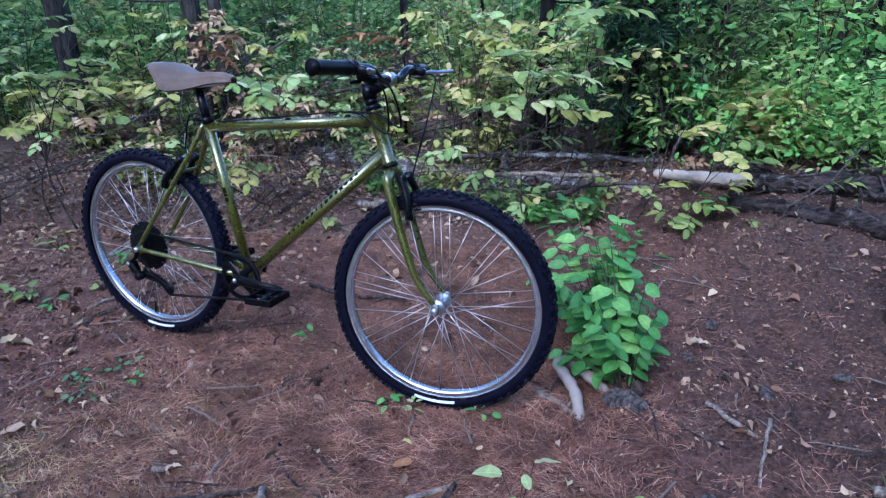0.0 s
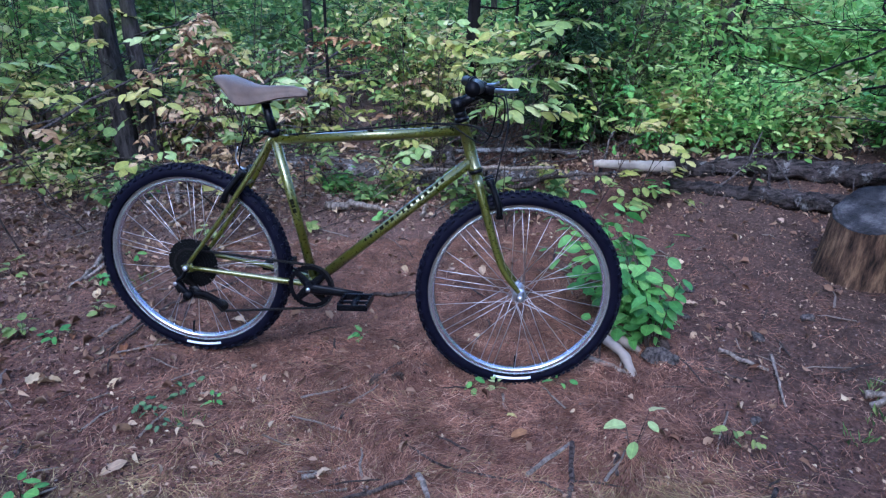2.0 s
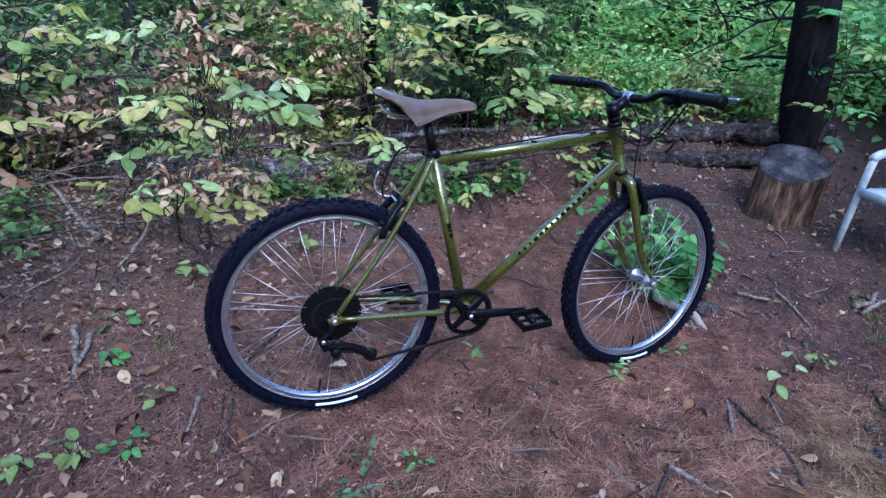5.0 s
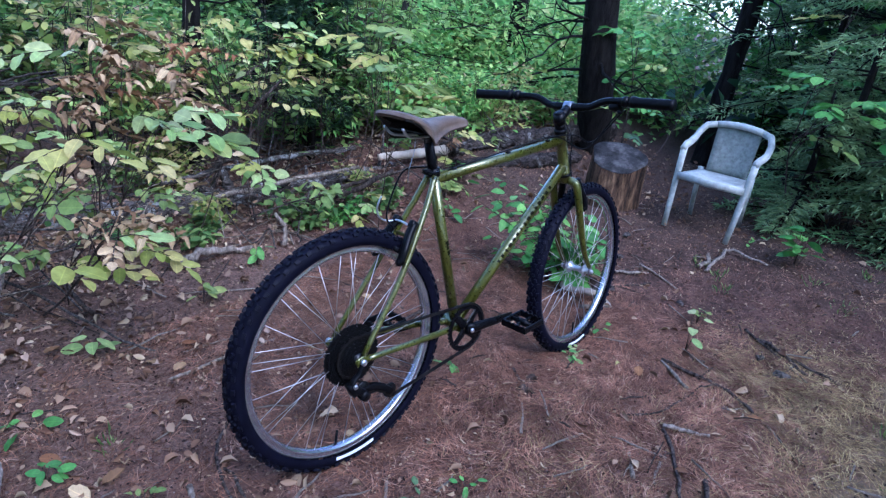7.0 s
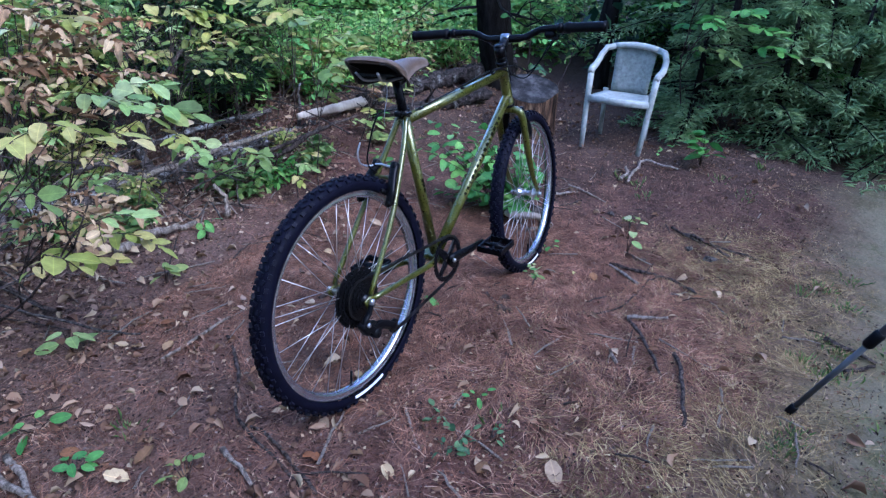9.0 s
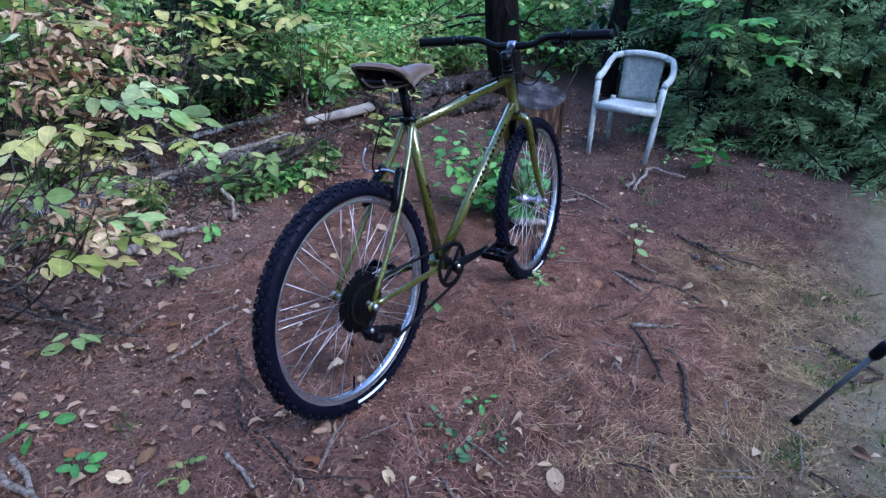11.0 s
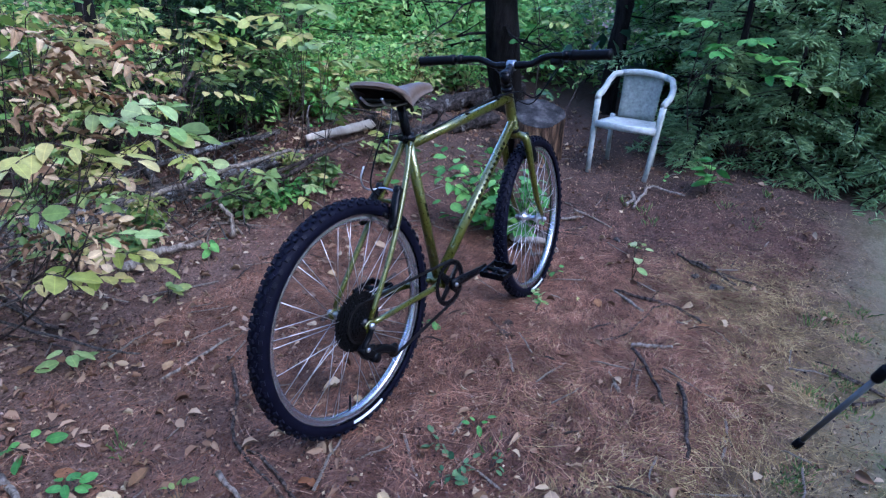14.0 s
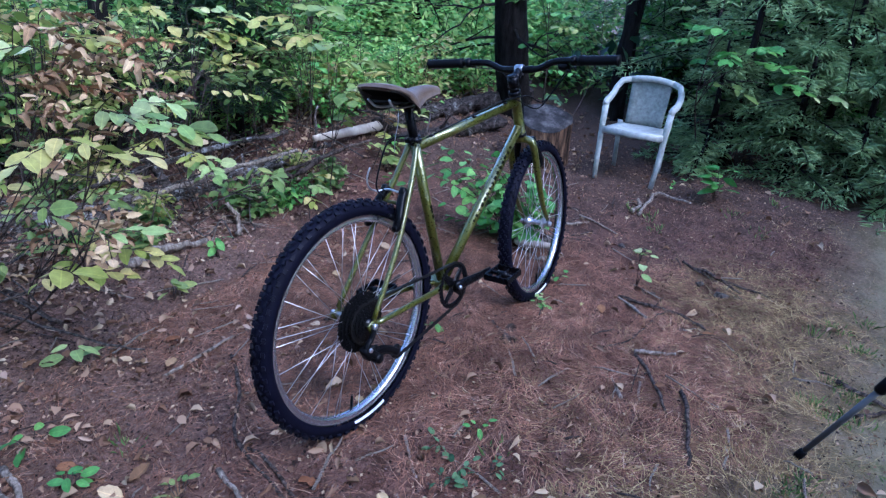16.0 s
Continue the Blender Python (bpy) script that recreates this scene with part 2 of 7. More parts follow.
# bark taken near black: the shade of overhanging leaves is in the colour
MAT["bark"] = bark_material("shade_darkened_bark", (0.003, 0.0026, 0.0026), (0.017, 0.0145, 0.0135), lichen=(0.055, 0.058, 0.05), lichen_from=0.64, groove=1.0)
MAT["bark_grey"] = bark_material("grey_bark", (0.014, 0.012, 0.0115), (0.075, 0.066, 0.061), moss=(0.035, 0.042, 0.018), lichen=(0.16, 0.16, 0.15), lichen_from=0.6, scale=13.0, groove=1.0)
MAT["log"] = bark_material("log_bark", (0.008, 0.007, 0.007), (0.07, 0.056, 0.05), lichen=(0.24, 0.235, 0.22), lichen_from=0.57, groove=1.0, scale=18.0, grain=(0.6, 2.4, 2.4))
MAT["rotten"] = bark_material("rotten_grey_wood", (0.022, 0.018, 0.016), (0.16, 0.135, 0.12), lichen=(0.40, 0.40, 0.39), lichen_from=0.53, scale=24.0, groove=1.0, grain=(0.6, 2.0, 2.0))
MAT["bare_wood"] = plain("bleached_bare_wood", (0.40, 0.34, 0.27), 0.85, 0.0, 0.3, 12.0, 0.4, dirt=(0.12, 0.09, 0.07), dirt_amount=0.6)
MAT["dead"] = bark_material("dead_twig_bark", (0.025, 0.021, 0.019), (0.13, 0.108, 0.096), scale=25.0, lichen=(0.24, 0.23, 0.215), lichen_from=0.6)
MAT["root"] = plain("smooth_root_bark", (0.27, 0.225, 0.185), 0.75, 0.0, 0.18, 18.0, 0.25, dirt=(0.15, 0.115, 0.09), dirt_amount=0.5, spec=0.2)
MAT["twig"] = bark_material("twig_bark", (0.022, 0.016, 0.013), (0.12, 0.09, 0.075), scale=25.0, lichen=(0.2, 0.19, 0.17))
MAT["pale_twig"] = bark_material("pale_twig_bark", (0.12, 0.095, 0.075), (0.34, 0.28, 0.225), scale=25.0)
MAT["yellowing"] = leaf_material("yellowing_leaves", [(0.0, (0.130, 0.200, 0.036)), (0.35, (0.270, 0.320, 0.066)), (0.65, (0.454, 0.430, 0.133)), (0.88, (0.562, 0.450, 0.206)), (1.0, (0.367, 0.220, 0.121))], through=0.42)
MAT["green"] = leaf_material("green_leaves", [(0.0, (0.0494, 0.1048, 0.0280)), (0.5, (0.1187, 0.1987, 0.0470)), (1.0, (0.2375, 0.3132, 0.0850))], blotch_from=0.74)
MAT["fresh"] = leaf_material("fresh_green_leaves", [(0.0, (0.0690, 0.1955, 0.0385)), (0.6, (0.1265, 0.2990, 0.0550)), (1.0, (0.2185, 0.3910, 0.0770))], blotch_from=0.8)
MAT["dry"] = leaf_material("dry_fallen_leaves", [(0.0, (0.10, 0.050, 0.030)), (0.45, (0.21, 0.122, 0.074)), (0.8, (0.33, 0.22, 0.14)), (1.0, (0.46, 0.345, 0.21))], through=0.1)
MAT["crumb"] = leaf_material("bark_crumbs", [(0.0, (0.012, 0.008, 0.007)), (0.5, (0.05, 0.032, 0.027)), (0.85, (0.13, 0.085, 0.07)), (1.0, (0.24, 0.18, 0.15))], blotch_from=0.9, through=0.0)
# needles far paler than real ones, to offset the shade they stand in
MAT["conifer"] = leaf_material("lightened_conifer_needles", [(0.0, (0.13, 0.215, 0.095)), (0.6, (0.27, 0.385, 0.165)), (1.0, (0.39, 0.50, 0.22))], blotch_from=0.9, through=0.46)
# leaf colour brightened to carry the light on the farther foliage
MAT["far"] = leaf_material("far_leaves_painted_sunlit", [(0.0, (0.0561, 0.1321, 0.0290)), (0.45, (0.1794, 0.3193, 0.0720)), (0.8, (0.3928, 0.4961, 0.1300)), (1.0, (0.6173, 0.5730, 0.1950))], blotch_from=0.8, through=0.45)
# brighter still: the open-sky light of the glade is in this colour
MAT["glade"] = leaf_material("glade_leaves_painted_sunlit", [(0.0, (0.1447, 0.3378, 0.0722)), (0.5, (0.3228, 0.5475, 0.1309)), (1.0, (0.5788, 0.7105, 0.2167))], blotch_from=0.85, through=0.55)
# near-black green: deep shade among leaves and boughs put into the colour
MAT["shade"] = leaf_material("shade_toned_leaves", [(0.0, (0.012, 0.032, 0.016)), (0.6, (0.03, 0.07, 0.032)), (1.0, (0.06, 0.12, 0.045))], blotch_from=0.9, through=0.25)
MAT["tan_litter"] = leaf_material("pale_leaf_litter", [(0.0, (0.13, 0.078, 0.055)), (0.5, (0.28, 0.185, 0.13)), (0.85, (0.42, 0.30, 0.215)), (1.0, (0.50, 0.41, 0.26))], through=0.1)
MAT["needle"] = leaf_material("fallen_pine_needles", [(0.0, (0.0617, 0.0253, 0.0155)), (0.5, (0.2055, 0.0939, 0.0545)), (0.9, (0.3288, 0.1738, 0.1067)), (1.0, (0.4521, 0.2979, 0.2049))], blotch_from=0.9, through=0.0, clump=(8.0, 0.52, 1.55))


MAT["needle_pale"] = leaf_material("bleached_pine_needles", [(0.0, (0.0780, 0.0492, 0.0192)), (0.5, (0.2400, 0.1560, 0.0624)), (1.0, (0.4560, 0.3420, 0.1620))], blotch_from=0.9, through=0.0, clump=(8.0, 0.5, 1.35))
# paler copy of the tyre rubber: light on knob tops put into colour
MAT["lit_rubber"] = plain("lit_tread_rubber", (0.005, 0.005, 0.010), 0.5, 0.0, 0.35, 60.0, 0.2, spec=0.07)
MAT["yellow_single"] = leaf_material("yellow_leaf", [(0.0, (0.2160, 0.2640, 0.0405)), (0.5, (0.3780, 0.3608, 0.0900)), (1.0, (0.4950, 0.4048, 0.1530))], blotch=(0.2700, 0.1496, 0.0540), blotch_from=0.66, single=True)
MAT["green_single"] = leaf_material("green_leaf", [(0.0, (0.11, 0.17, 0.04)), (0.6, (0.20, 0.265, 0.065)), (1.0, (0.32, 0.35, 0.10))], blotch=(0.30, 0.24, 0.06), blotch_from=0.72, single=True)
MAT["pale_single"] = leaf_material("pale_green_leaf", [(0.0, (0.22, 0.33, 0.09)), (0.6, (0.34, 0.43, 0.15)), (1.0, (0.48, 0.48, 0.22))], blotch=(0.42, 0.30, 0.12), blotch_from=0.70, single=True)
MAT["fresh_single"] = leaf_material("fresh_green_leaf", [(0.0, (0.065, 0.19, 0.042)), (0.6, (0.115, 0.29, 0.06)), (1.0, (0.21, 0.40, 0.09))], blotch_from=0.85, single=True)
MAT["dull_single"] = leaf_material("dull_green_leaf", [(0.0, (0.05, 0.11, 0.045)), (1.0, (0.12, 0.20, 0.075))], blotch=(0.16, 0.13, 0.06), blotch_from=0.72, single=True)
MAT["rust_single"] = leaf_material("rust_leaf", [(0.0, (0.16, 0.07, 0.033)), (0.5, (0.27, 0.135, 0.062)), (1.0, (0.37, 0.22, 0.105))], blotch=(0.12, 0.05, 0.03), through=0.2, single=True)
MAT["dry_single"] = leaf_material("dry_leaf", [(0.0, (0.13, 0.07, 0.035)), (0.5, (0.28, 0.18, 0.095)), (1.0, (0.46, 0.34, 0.19))], blotch=(0.14, 0.07, 0.04), through=0.12, single=True)
MAT["tan_single"] = leaf_material("tan_leaf", [(0.0, (0.30, 0.20, 0.12)), (1.0, (0.52, 0.38, 0.24))], blotch=(0.40, 0.27, 0.17), through=0.1, single=True)
MAT["tripod_tube"] = plain("grey_anodised_tube", (0.07, 0.07, 0.075), 0.5, 0.4, 0.1, 30.0)


# ---- mesh building ----
def finish(name, verts, faces, material, smooth=True):
    me = bpy.data.meshes.new(name)
    me.from_pydata([tuple(v) for v in verts], [], faces)
    if smooth:
        me.polygons.foreach_set("use_smooth", [True] * len(me.polygons))
    if material:
        me.materials.append(material)
    return me


class Geo:
    """Vertices and faces that are gathered and then made into one mesh."""

    def __init__(self):
        self.v, self.f = [], []

    def add(self, verts, faces):
        k = len(self.v)
        self.v += [Vector(p) for p in verts]
        self.f += [tuple(i + k for i in f) for f in faces]
        return self

    def tube(self, pts, radii, seg=10, caps=True, flat=1.0, up=None):
        """A round bar along pts; flat squeezes it across the second axis."""
        pts = [Vector(p) for p in pts]
        if isinstance(radii, (int, float)):
            radii = [radii] * len(pts)
        side = None
        verts, faces = [], []
        for i, p in enumerate(pts):
            d = (pts[min(i + 1, len(pts) - 1)] - pts[max(i - 1, 0)]).normalized()
            if side is None:
                ref = Vector(up) if up else (Vector((0, 0, 1)) if abs(d.z) < 0.9 else Vector((0, 1, 0)))
                side = d.cross(ref).normalized()
            side = (side - d * side.dot(d)).normalized()
            other = d.cross(side)
            for j in range(seg):
                a = 2 * math.pi * j / seg
                verts.append(p + side * (math.cos(a) * radii[i] * flat) + other * (math.sin(a) * radii[i]))
        for i in range(len(pts) - 1):
            for j in range(seg):
                a, b = i * seg + j, i * seg + (j + 1) % seg
                faces.append((a, a + seg, b + seg, b))
        if caps:
            faces.append(tuple(range(seg)))
            faces.append(tuple(range(len(pts) * seg - 1, (len(pts) - 1) * seg - 1, -1)))
        return self.add(verts, faces)

    def lathe(self, profile, seg=24, centre=(0, 0, 0), axis="y", closed=False):
        """profile: (radius, height along the axis)."""
        verts, faces = [], []
        c = Vector(centre)
        for r, h in profile:
            for j in range(seg):
                a = 2 * math.pi * j / seg
                x, y = r * math.cos(a), r * math.sin(a)
                verts.append(c + (Vector((x, h, y)) if axis == "y" else Vector((x, y, h)) if axis == "z" else Vector((h, x, y))))
        n = len(profile)
        for i in range(n if closed else n - 1):
            for j in range(seg):
                a, b = i * seg + j, i * seg + (j + 1) % seg
                a2, b2 = ((i + 1) % n) * seg + j, ((i + 1) % n) * seg + (j + 1) % seg
                faces.append((a, b, b2, a2))
        if not closed:
            faces.append(tuple(range(seg - 1, -1, -1)))
            faces.append(tuple(range((n - 1) * seg, n * seg)))
        return self.add(verts, faces)

    def box(self, centre, size, m=None, bevel=0.0):
        bm = bmesh.new()
        bmesh.ops.create_cube(bm, size=1.0)
        bmesh.ops.scale(bm, vec=size, verts=bm.verts)
        if bevel:
            bmesh.ops.bevel(bm, geom=bm.edges[:], offset=bevel, segments=1, affect="EDGES")
        mm = Matrix.Translation(centre) @ (m or Matrix())
        bm.verts.index_update()
        self.add([mm @ v.co for v in bm.verts], [tuple(v.index for v in f.verts) for f in bm.faces])
        bm.free()
        return self

    def moved(self, m):
        self.v = [m @ p for p in self.v]
        return self

    def mesh(self, name, material, smooth=True):
        return finish(name, self.v, self.f, material, smooth)


def part(name, geo, material, parent, label="", m=None, smooth=True):
    """One mesh object under a thing or under a part. geo: a Geo or a mesh that is shared."""
    me = geo.mesh(name, material, smooth) if isinstance(geo, Geo) else geo
    ob = new(name, me)
    ob.parent = parent
    if m is not None:
        ob.matrix_basis = m
    if label:
        tagged(ob, label)
    return ob


def thing(name, label, category, m=None, group="", kind="", data=None):
    ob = new(name, data)
    ob.matrix_basis = m or Matrix()
    return tagged(ob, label, category, group, kind)


def arrays_mesh(name, verts, faces, material, smooth=False):
    """A mesh from numpy arrays: faces all have the same number of corners."""
    me = bpy.data.meshes.new(name)
    n, k = faces.shape
    me.vertices.add(len(verts))
    me.vertices.foreach_set("co", np.ascontiguousarray(verts, dtype=np.float32).ravel())
    me.loops.add(n * k)
    me.loops.foreach_set("vertex_index", faces.astype(np.int32).ravel())
    me.polygons.add(n)
    me.polygons.foreach_set("loop_start", np.arange(0, n * k, k, dtype=np.int32))
    if smooth:
        me.polygons.foreach_set("use_smooth", np.ones(n, dtype=bool))
    me.update(calc_edges=True)
    me.materials.append(material)
    return me


LEAF_OUTLINE = np.array([(0, 0, 0), (0.33, 0.42, 0.10), (0.70, 0.45, 0.08), (1.0, 0, -0.10), (0.70, -0.45, 0.08), (0.33, -0.42, 0.10), (0.33, 0, 0.0), (0.70, 0, -0.02)])
LEAF_TRIS = np.array([(0, 6, 1), (6, 7, 2), (6, 2, 1), (7, 3, 2), (0, 5, 6), (6, 5, 4), (6, 4, 7), (7, 4, 3)])
SMALL_OUTLINE = np.array([(0, 0, 0), (0.5, 0.36, 0.09), (1.0, 0, -0.08), (0.5, -0.36, 0.09)])
SMALL_TRIS = np.array([(0, 2, 1), (0, 3, 2)])


def unit(a):
    return a / np.maximum(np.linalg.norm(a, axis=-1, keepdims=True), 1e-9)


def leaf_arrays(P, D, length, width, rng, small=False, droop=0.35, curl=1.0):
    """Leaves that start at P and point along D, their faces turned mostly upwards."""
    out, tris = (SMALL_OUTLINE, SMALL_TRIS) if small else (LEAF_OUTLINE, LEAF_TRIS)
    n = len(P)
    D = unit(D)
    up = np.tile([0.0, 0.0, 1.0], (n, 1)) + rng.normal(0, droop, (n, 3))
    S = unit(np.cross(up, D))
    U = np.cross(D, S)
    L, W = np.broadcast_to(length, n)[:, None, None], np.broadcast_to(width, n)[:, None, None]
    V = P[:, None] + L * out[None, :, 0:1] * D[:, None] + W * out[None, :, 1:2] * S[:, None] + L * out[None, :, 2:3] * U[:, None] * rng.uniform(0.3, 1.6, (n, 1, 1)) * curl
    F = tris[None] + (np.arange(n) * len(out))[:, None, None]
    return V.reshape(-1, 3), F.reshape(-1, 3)


def joined(chunks):
    V, F, k = [], [], 0
    for v, f in chunks:
        V.append(v)
        F.append(f + k)
        k += len(v)
    return np.concatenate(V), np.concatenate(F)


def ground_z(x, y):
    """The lie of the land: level round the bicycle, rising gently to the chair, the logs and the clearing's near edge."""

    def ease(v):
        u = np.clip(v, 0, 1)
        return u * u * (3 - 2 * u)

    x, y = np.asarray(x, float), np.asarray(y, float)
    return 0.14 * ease((x - 0.7) / 0.75) + 0.14 * ease((y - 2.3) / 1.0) * ease(x / 0.9) + 0.05 * ease((1.5 - y) / 0.4)


# ---- ground ----
def spread(lo, hi, fine, reach):
    """Coordinates: fine steps from lo to hi, then wider and wider to the reach."""
    mid = list(np.arange(lo, hi, fine))
    step, out = fine, []
    x = mid[-1]
    while x < reach:
        step *= 1.22
        x += step
        out.append(x)
    step, before = fine, []
    x = mid[0]
    while x > -reach:
        step *= 1.22
        x -= step
        before.append(x)
    return np.array(before[::-1] + mid + out)


SURFACE = {}


def build_ground():
    xs, ys = spread(-3.2, 3.0, 0.032, 160), spread(-0.2, 4.6, 0.032, 160)
    X, Y = np.meshgrid(xs, ys, indexing="ij")
    Z = ground_z(X, Y)
    rough = np.zeros_like(Z)
    near = (X > -6) & (X < 6) & (Y > -3) & (Y < 8)
    for i, j in zip(*np.nonzero(near)):
        p = Vector((X[i, j], Y[i, j], 0))
        rough[i, j] = 0.012 * noise.noise(p * 3.1) + 0.014 * noise.noise(p * 8.0) + 0.009 * noise.noise(p * 21.0)
    # dug hollow beside the needle heap
    for cx, cy, r, h in ((0.298, 1.050, 0.16, -0.02), (0.359, 1.110, 0.05, -0.04), (0.283, 1.161, 0.04, -0.03), (0.429, 1.051, 0.05, 0.022), (0.297, 1.059, 0.05, 0.02), (-0.054, 1.176, 0.035, -0.025), (0.202, 1.263, 0.04, -0.025), (0.131, 1.337, 0.04, -0.02), (-0.612, 1.792, 0.04, -0.025), (-0.687, 1.713, 0.05, 0.018), (-0.545, 1.852, 0.05, 0.018), (0.071, 1.157, 0.035, -0.05), (-0.284, 1.719, 0.04, -0.02), (-0.390, 1.501, 0.05, 0.02), (0.066, 0.983, 0.10, -0.02), (-0.328, 1.621, 0.35, 0.022), (-0.720, 1.448, 0.30, 0.018)):
        rough += h * np.exp(-((X - cx) ** 2 + (Y - cy) ** 2) / r**2)
    # the wheels stand in the level
    for cx, cy, low in ((-1.03, 1.98, 0.004), (0.016, 1.786, 0.021)):
        w = np.exp(-((X - cx) ** 2 + (Y - cy) ** 2) / 0.12**2)
        rough = rough * (1 - w) - low * w
    Z = Z + rough
    SURFACE.update(xs=xs, ys=ys, z=Z)
    n, m = X.shape
    verts = np.stack([X, Y, Z], -1).reshape(-1, 3)
    i, j = np.meshgrid(np.arange(n - 1), np.arange(m - 1), indexing="ij")
    a = (i * m + j).ravel()
    faces = np.stack([a, a + m, a + m + 1, a + 1], 1)
    ob = new("ground", arrays_mesh("ground", verts, faces, MAT["ground"], True))
    tagged(ob, "bare forest floor of reddish-brown pine needles and soil", "ground", kind="structure")
    return ob


ground = build_ground()


def lie(x, y):
    """Height of the ground's own mesh, with its humps and hollows."""
    xs, ys, Z = SURFACE["xs"], SURFACE["ys"], SURFACE["z"]
    i = np.clip(np.searchsorted(xs, x) - 1, 0, len(xs) - 2)
    j = np.clip(np.searchsorted(ys, y) - 1, 0, len(ys) - 2)
    u, v = (x - xs[i]) / (xs[i + 1] - xs[i]), (y - ys[j]) / (ys[j + 1] - ys[j])
    return Z[i, j] * (1 - u) * (1 - v) + Z[i + 1, j] * u * (1 - v) + Z[i, j + 1] * (1 - u) * v + Z[i + 1, j + 1] * u * v


def scatter(rng, n, x0, x1, y0, y1):
    return rng.uniform(x0, x1, n), rng.uniform(y0, y1, n)


def build_needles():
    rng = np.random.default_rng(3)
    chunks = []
    for n, box, lo, hi in ((125000, (-2.6, 1.3, 0.4, 2.9), 0.04, 0.085), (30000, (-2.8, 3.0, 0.2, 4.2), 0.05, 0.11)):
        x, y = scatter(rng, n, *box)
        keep = rng.uniform(0, 1, n) < np.clip((0.25 * x + y - 0.45) / 0.5, 0.06, 1) * (1 - 0.85 * np.clip((x - 0.25) / 0.5, 0, 1)) * (1 - 0.72 * np.clip((-x - 0.75) / 0.5, 0, 1))
        x, y = x[keep], y[keep]
        n = len(x)
        # drifts: needles lie combed together in swirls
        a = 1.7 * np.sin(x * 5.3 + 1.4 * np.sin(y * 4.1)) + 1.9 * np.sin(y * 6.1 + 1.2 * np.sin(x * 3.7)) + rng.normal(0, 0.62, n)
        a = np.where(rng.uniform(0, 1, n) < 0.25, rng.uniform(0, 2 * np.pi, n), a)
        tilt = rng.normal(0.02, 0.08, n)
        length, w = rng.uniform(lo, hi, n), rng.uniform(0.0004, 0.0008, n)
        D = np.stack([np.cos(a) * np.cos(tilt), np.sin(a) * np.cos(tilt), np.sin(tilt)], 1)
        S = np.stack([-np.sin(a), np.cos(a), np.zeros(n)], 1)
        C = np.stack([x, y, lie(x, y) + 0.003 + rng.uniform(0, 0.010, n)], 1)
        bend = S * (rng.normal(0, 0.12, n) * length)[:, None]
        A, M, B = C - D * (length / 2)[:, None], C + bend, C + D * (length / 2)[:, None]
        ws = S * w[:, None]
        V = np.stack([A - ws, A + ws, M - ws, M + ws, B - ws * 0.5, B + ws * 0.5], 1)
        V[:, 2:4, 2] += 0.002
        F = np.array([(0, 2, 3), (0, 3, 1), (2, 4, 5), (2, 5, 3)])[None] + (np.arange(n) * 6)[:, None, None]
        chunks.append((V.reshape(-1, 3), F.reshape(-1, 3)))
    V, F = joined(chunks)
    # towards the open edge of the clearing the needles are bleached
    c = V[F[:, 0]]
    edge = 0.25 * c[:, 0] + c[:, 1] + 0.30 * np.sin(c[:, 0] * 3.1) * np.sin(c[:, 1] * 4.3)
    side = np.repeat((edge.reshape(-1, 4)[:, 0] + rng.normal(0, 0.2, len(F) // 4)) < 1.08, 4)
    for name, mask, mat, label in (("pine_needles", ~side, "needle", "loose layer of fallen reddish pine needles on the ground"), ("bleached_needles", side, "needle_pale", "thin layer of bleached pine needles at the clearing's edge")):
        used, back = np.unique(F[mask], return_inverse=True)
        ob = new(name, arrays_mesh(name, V[used], back.reshape(-1, 3), MAT[mat]))
        tagged(ob, label, "pine needles", kind="stuff")


build_needles()


def build_litter():
    """Fallen leaves, thick towards the trees and thin on the bare floor."""
    rng = np.random.default_rng(5)
    x, y = scatter(rng, 24000, -3.8, 3.4, 0.6, 5.2)
    back = np.clip((y - 2.2) / 1.6, 0, 1) + np.clip((-x - 1.2) / 1.2, 0, 1) * (y > 1.4)
    keep = rng.uniform(0, 1, len(x)) < 0.07 + 0.22 * np.clip((-x - 0.5) / 0.6, 0, 1) + 0.5 * np.clip(back, 0, 1) ** 1.6 + 0.30 * np.clip((-x - 0.9) / 0.8, 0, 1) * (y > 1.5) + 0.14 * np.clip((x - 0.5) / 0.9, 0, 1)
    x, y = x[keep], y[keep]
    n = len(x)
    a = rng.uniform(0, 2 * np.pi, n)
    P = np.stack([x, y, lie(x, y) + rng.uniform(0.008, 0.022, n)], 1)
    # leaves caught on top of the rotten log
    lx = rng.uniform(-1.6, 1.0, n)
    on = rng.uniform(0, 1, n) < 300 / n
    ly = np.interp(lx, [-1.6, -0.60, 0.0, 0.55, 0.98], [4.30, 3.94, 3.76, 3.60, 3.46]) + rng.normal(-0.02, 0.05, n)
    P = np.where(on[:, None], np.stack([lx, ly, ground_z(lx, ly) + rng.uniform(0.05, 0.10, n)], 1), P)
    D = np.stack([np.cos(a), np.sin(a), rng.normal(0.05, 0.22, n)], 1)
    L = 0.012 + 0.036 * rng.uniform(0, 1, n) ** 1.7
    V, F = leaf_arrays(P, D, L, L * rng.uniform(0.3, 0.7, n), rng, droop=1.0, curl=3.0)
    ob = new("fallen_leaves", arrays_mesh("fallen_leaves", V, F, MAT["dry"], True))
    tagged(ob, "scattered dry brown and tan fallen leaves", "fallen leaves", kind="stuff")


build_litter()


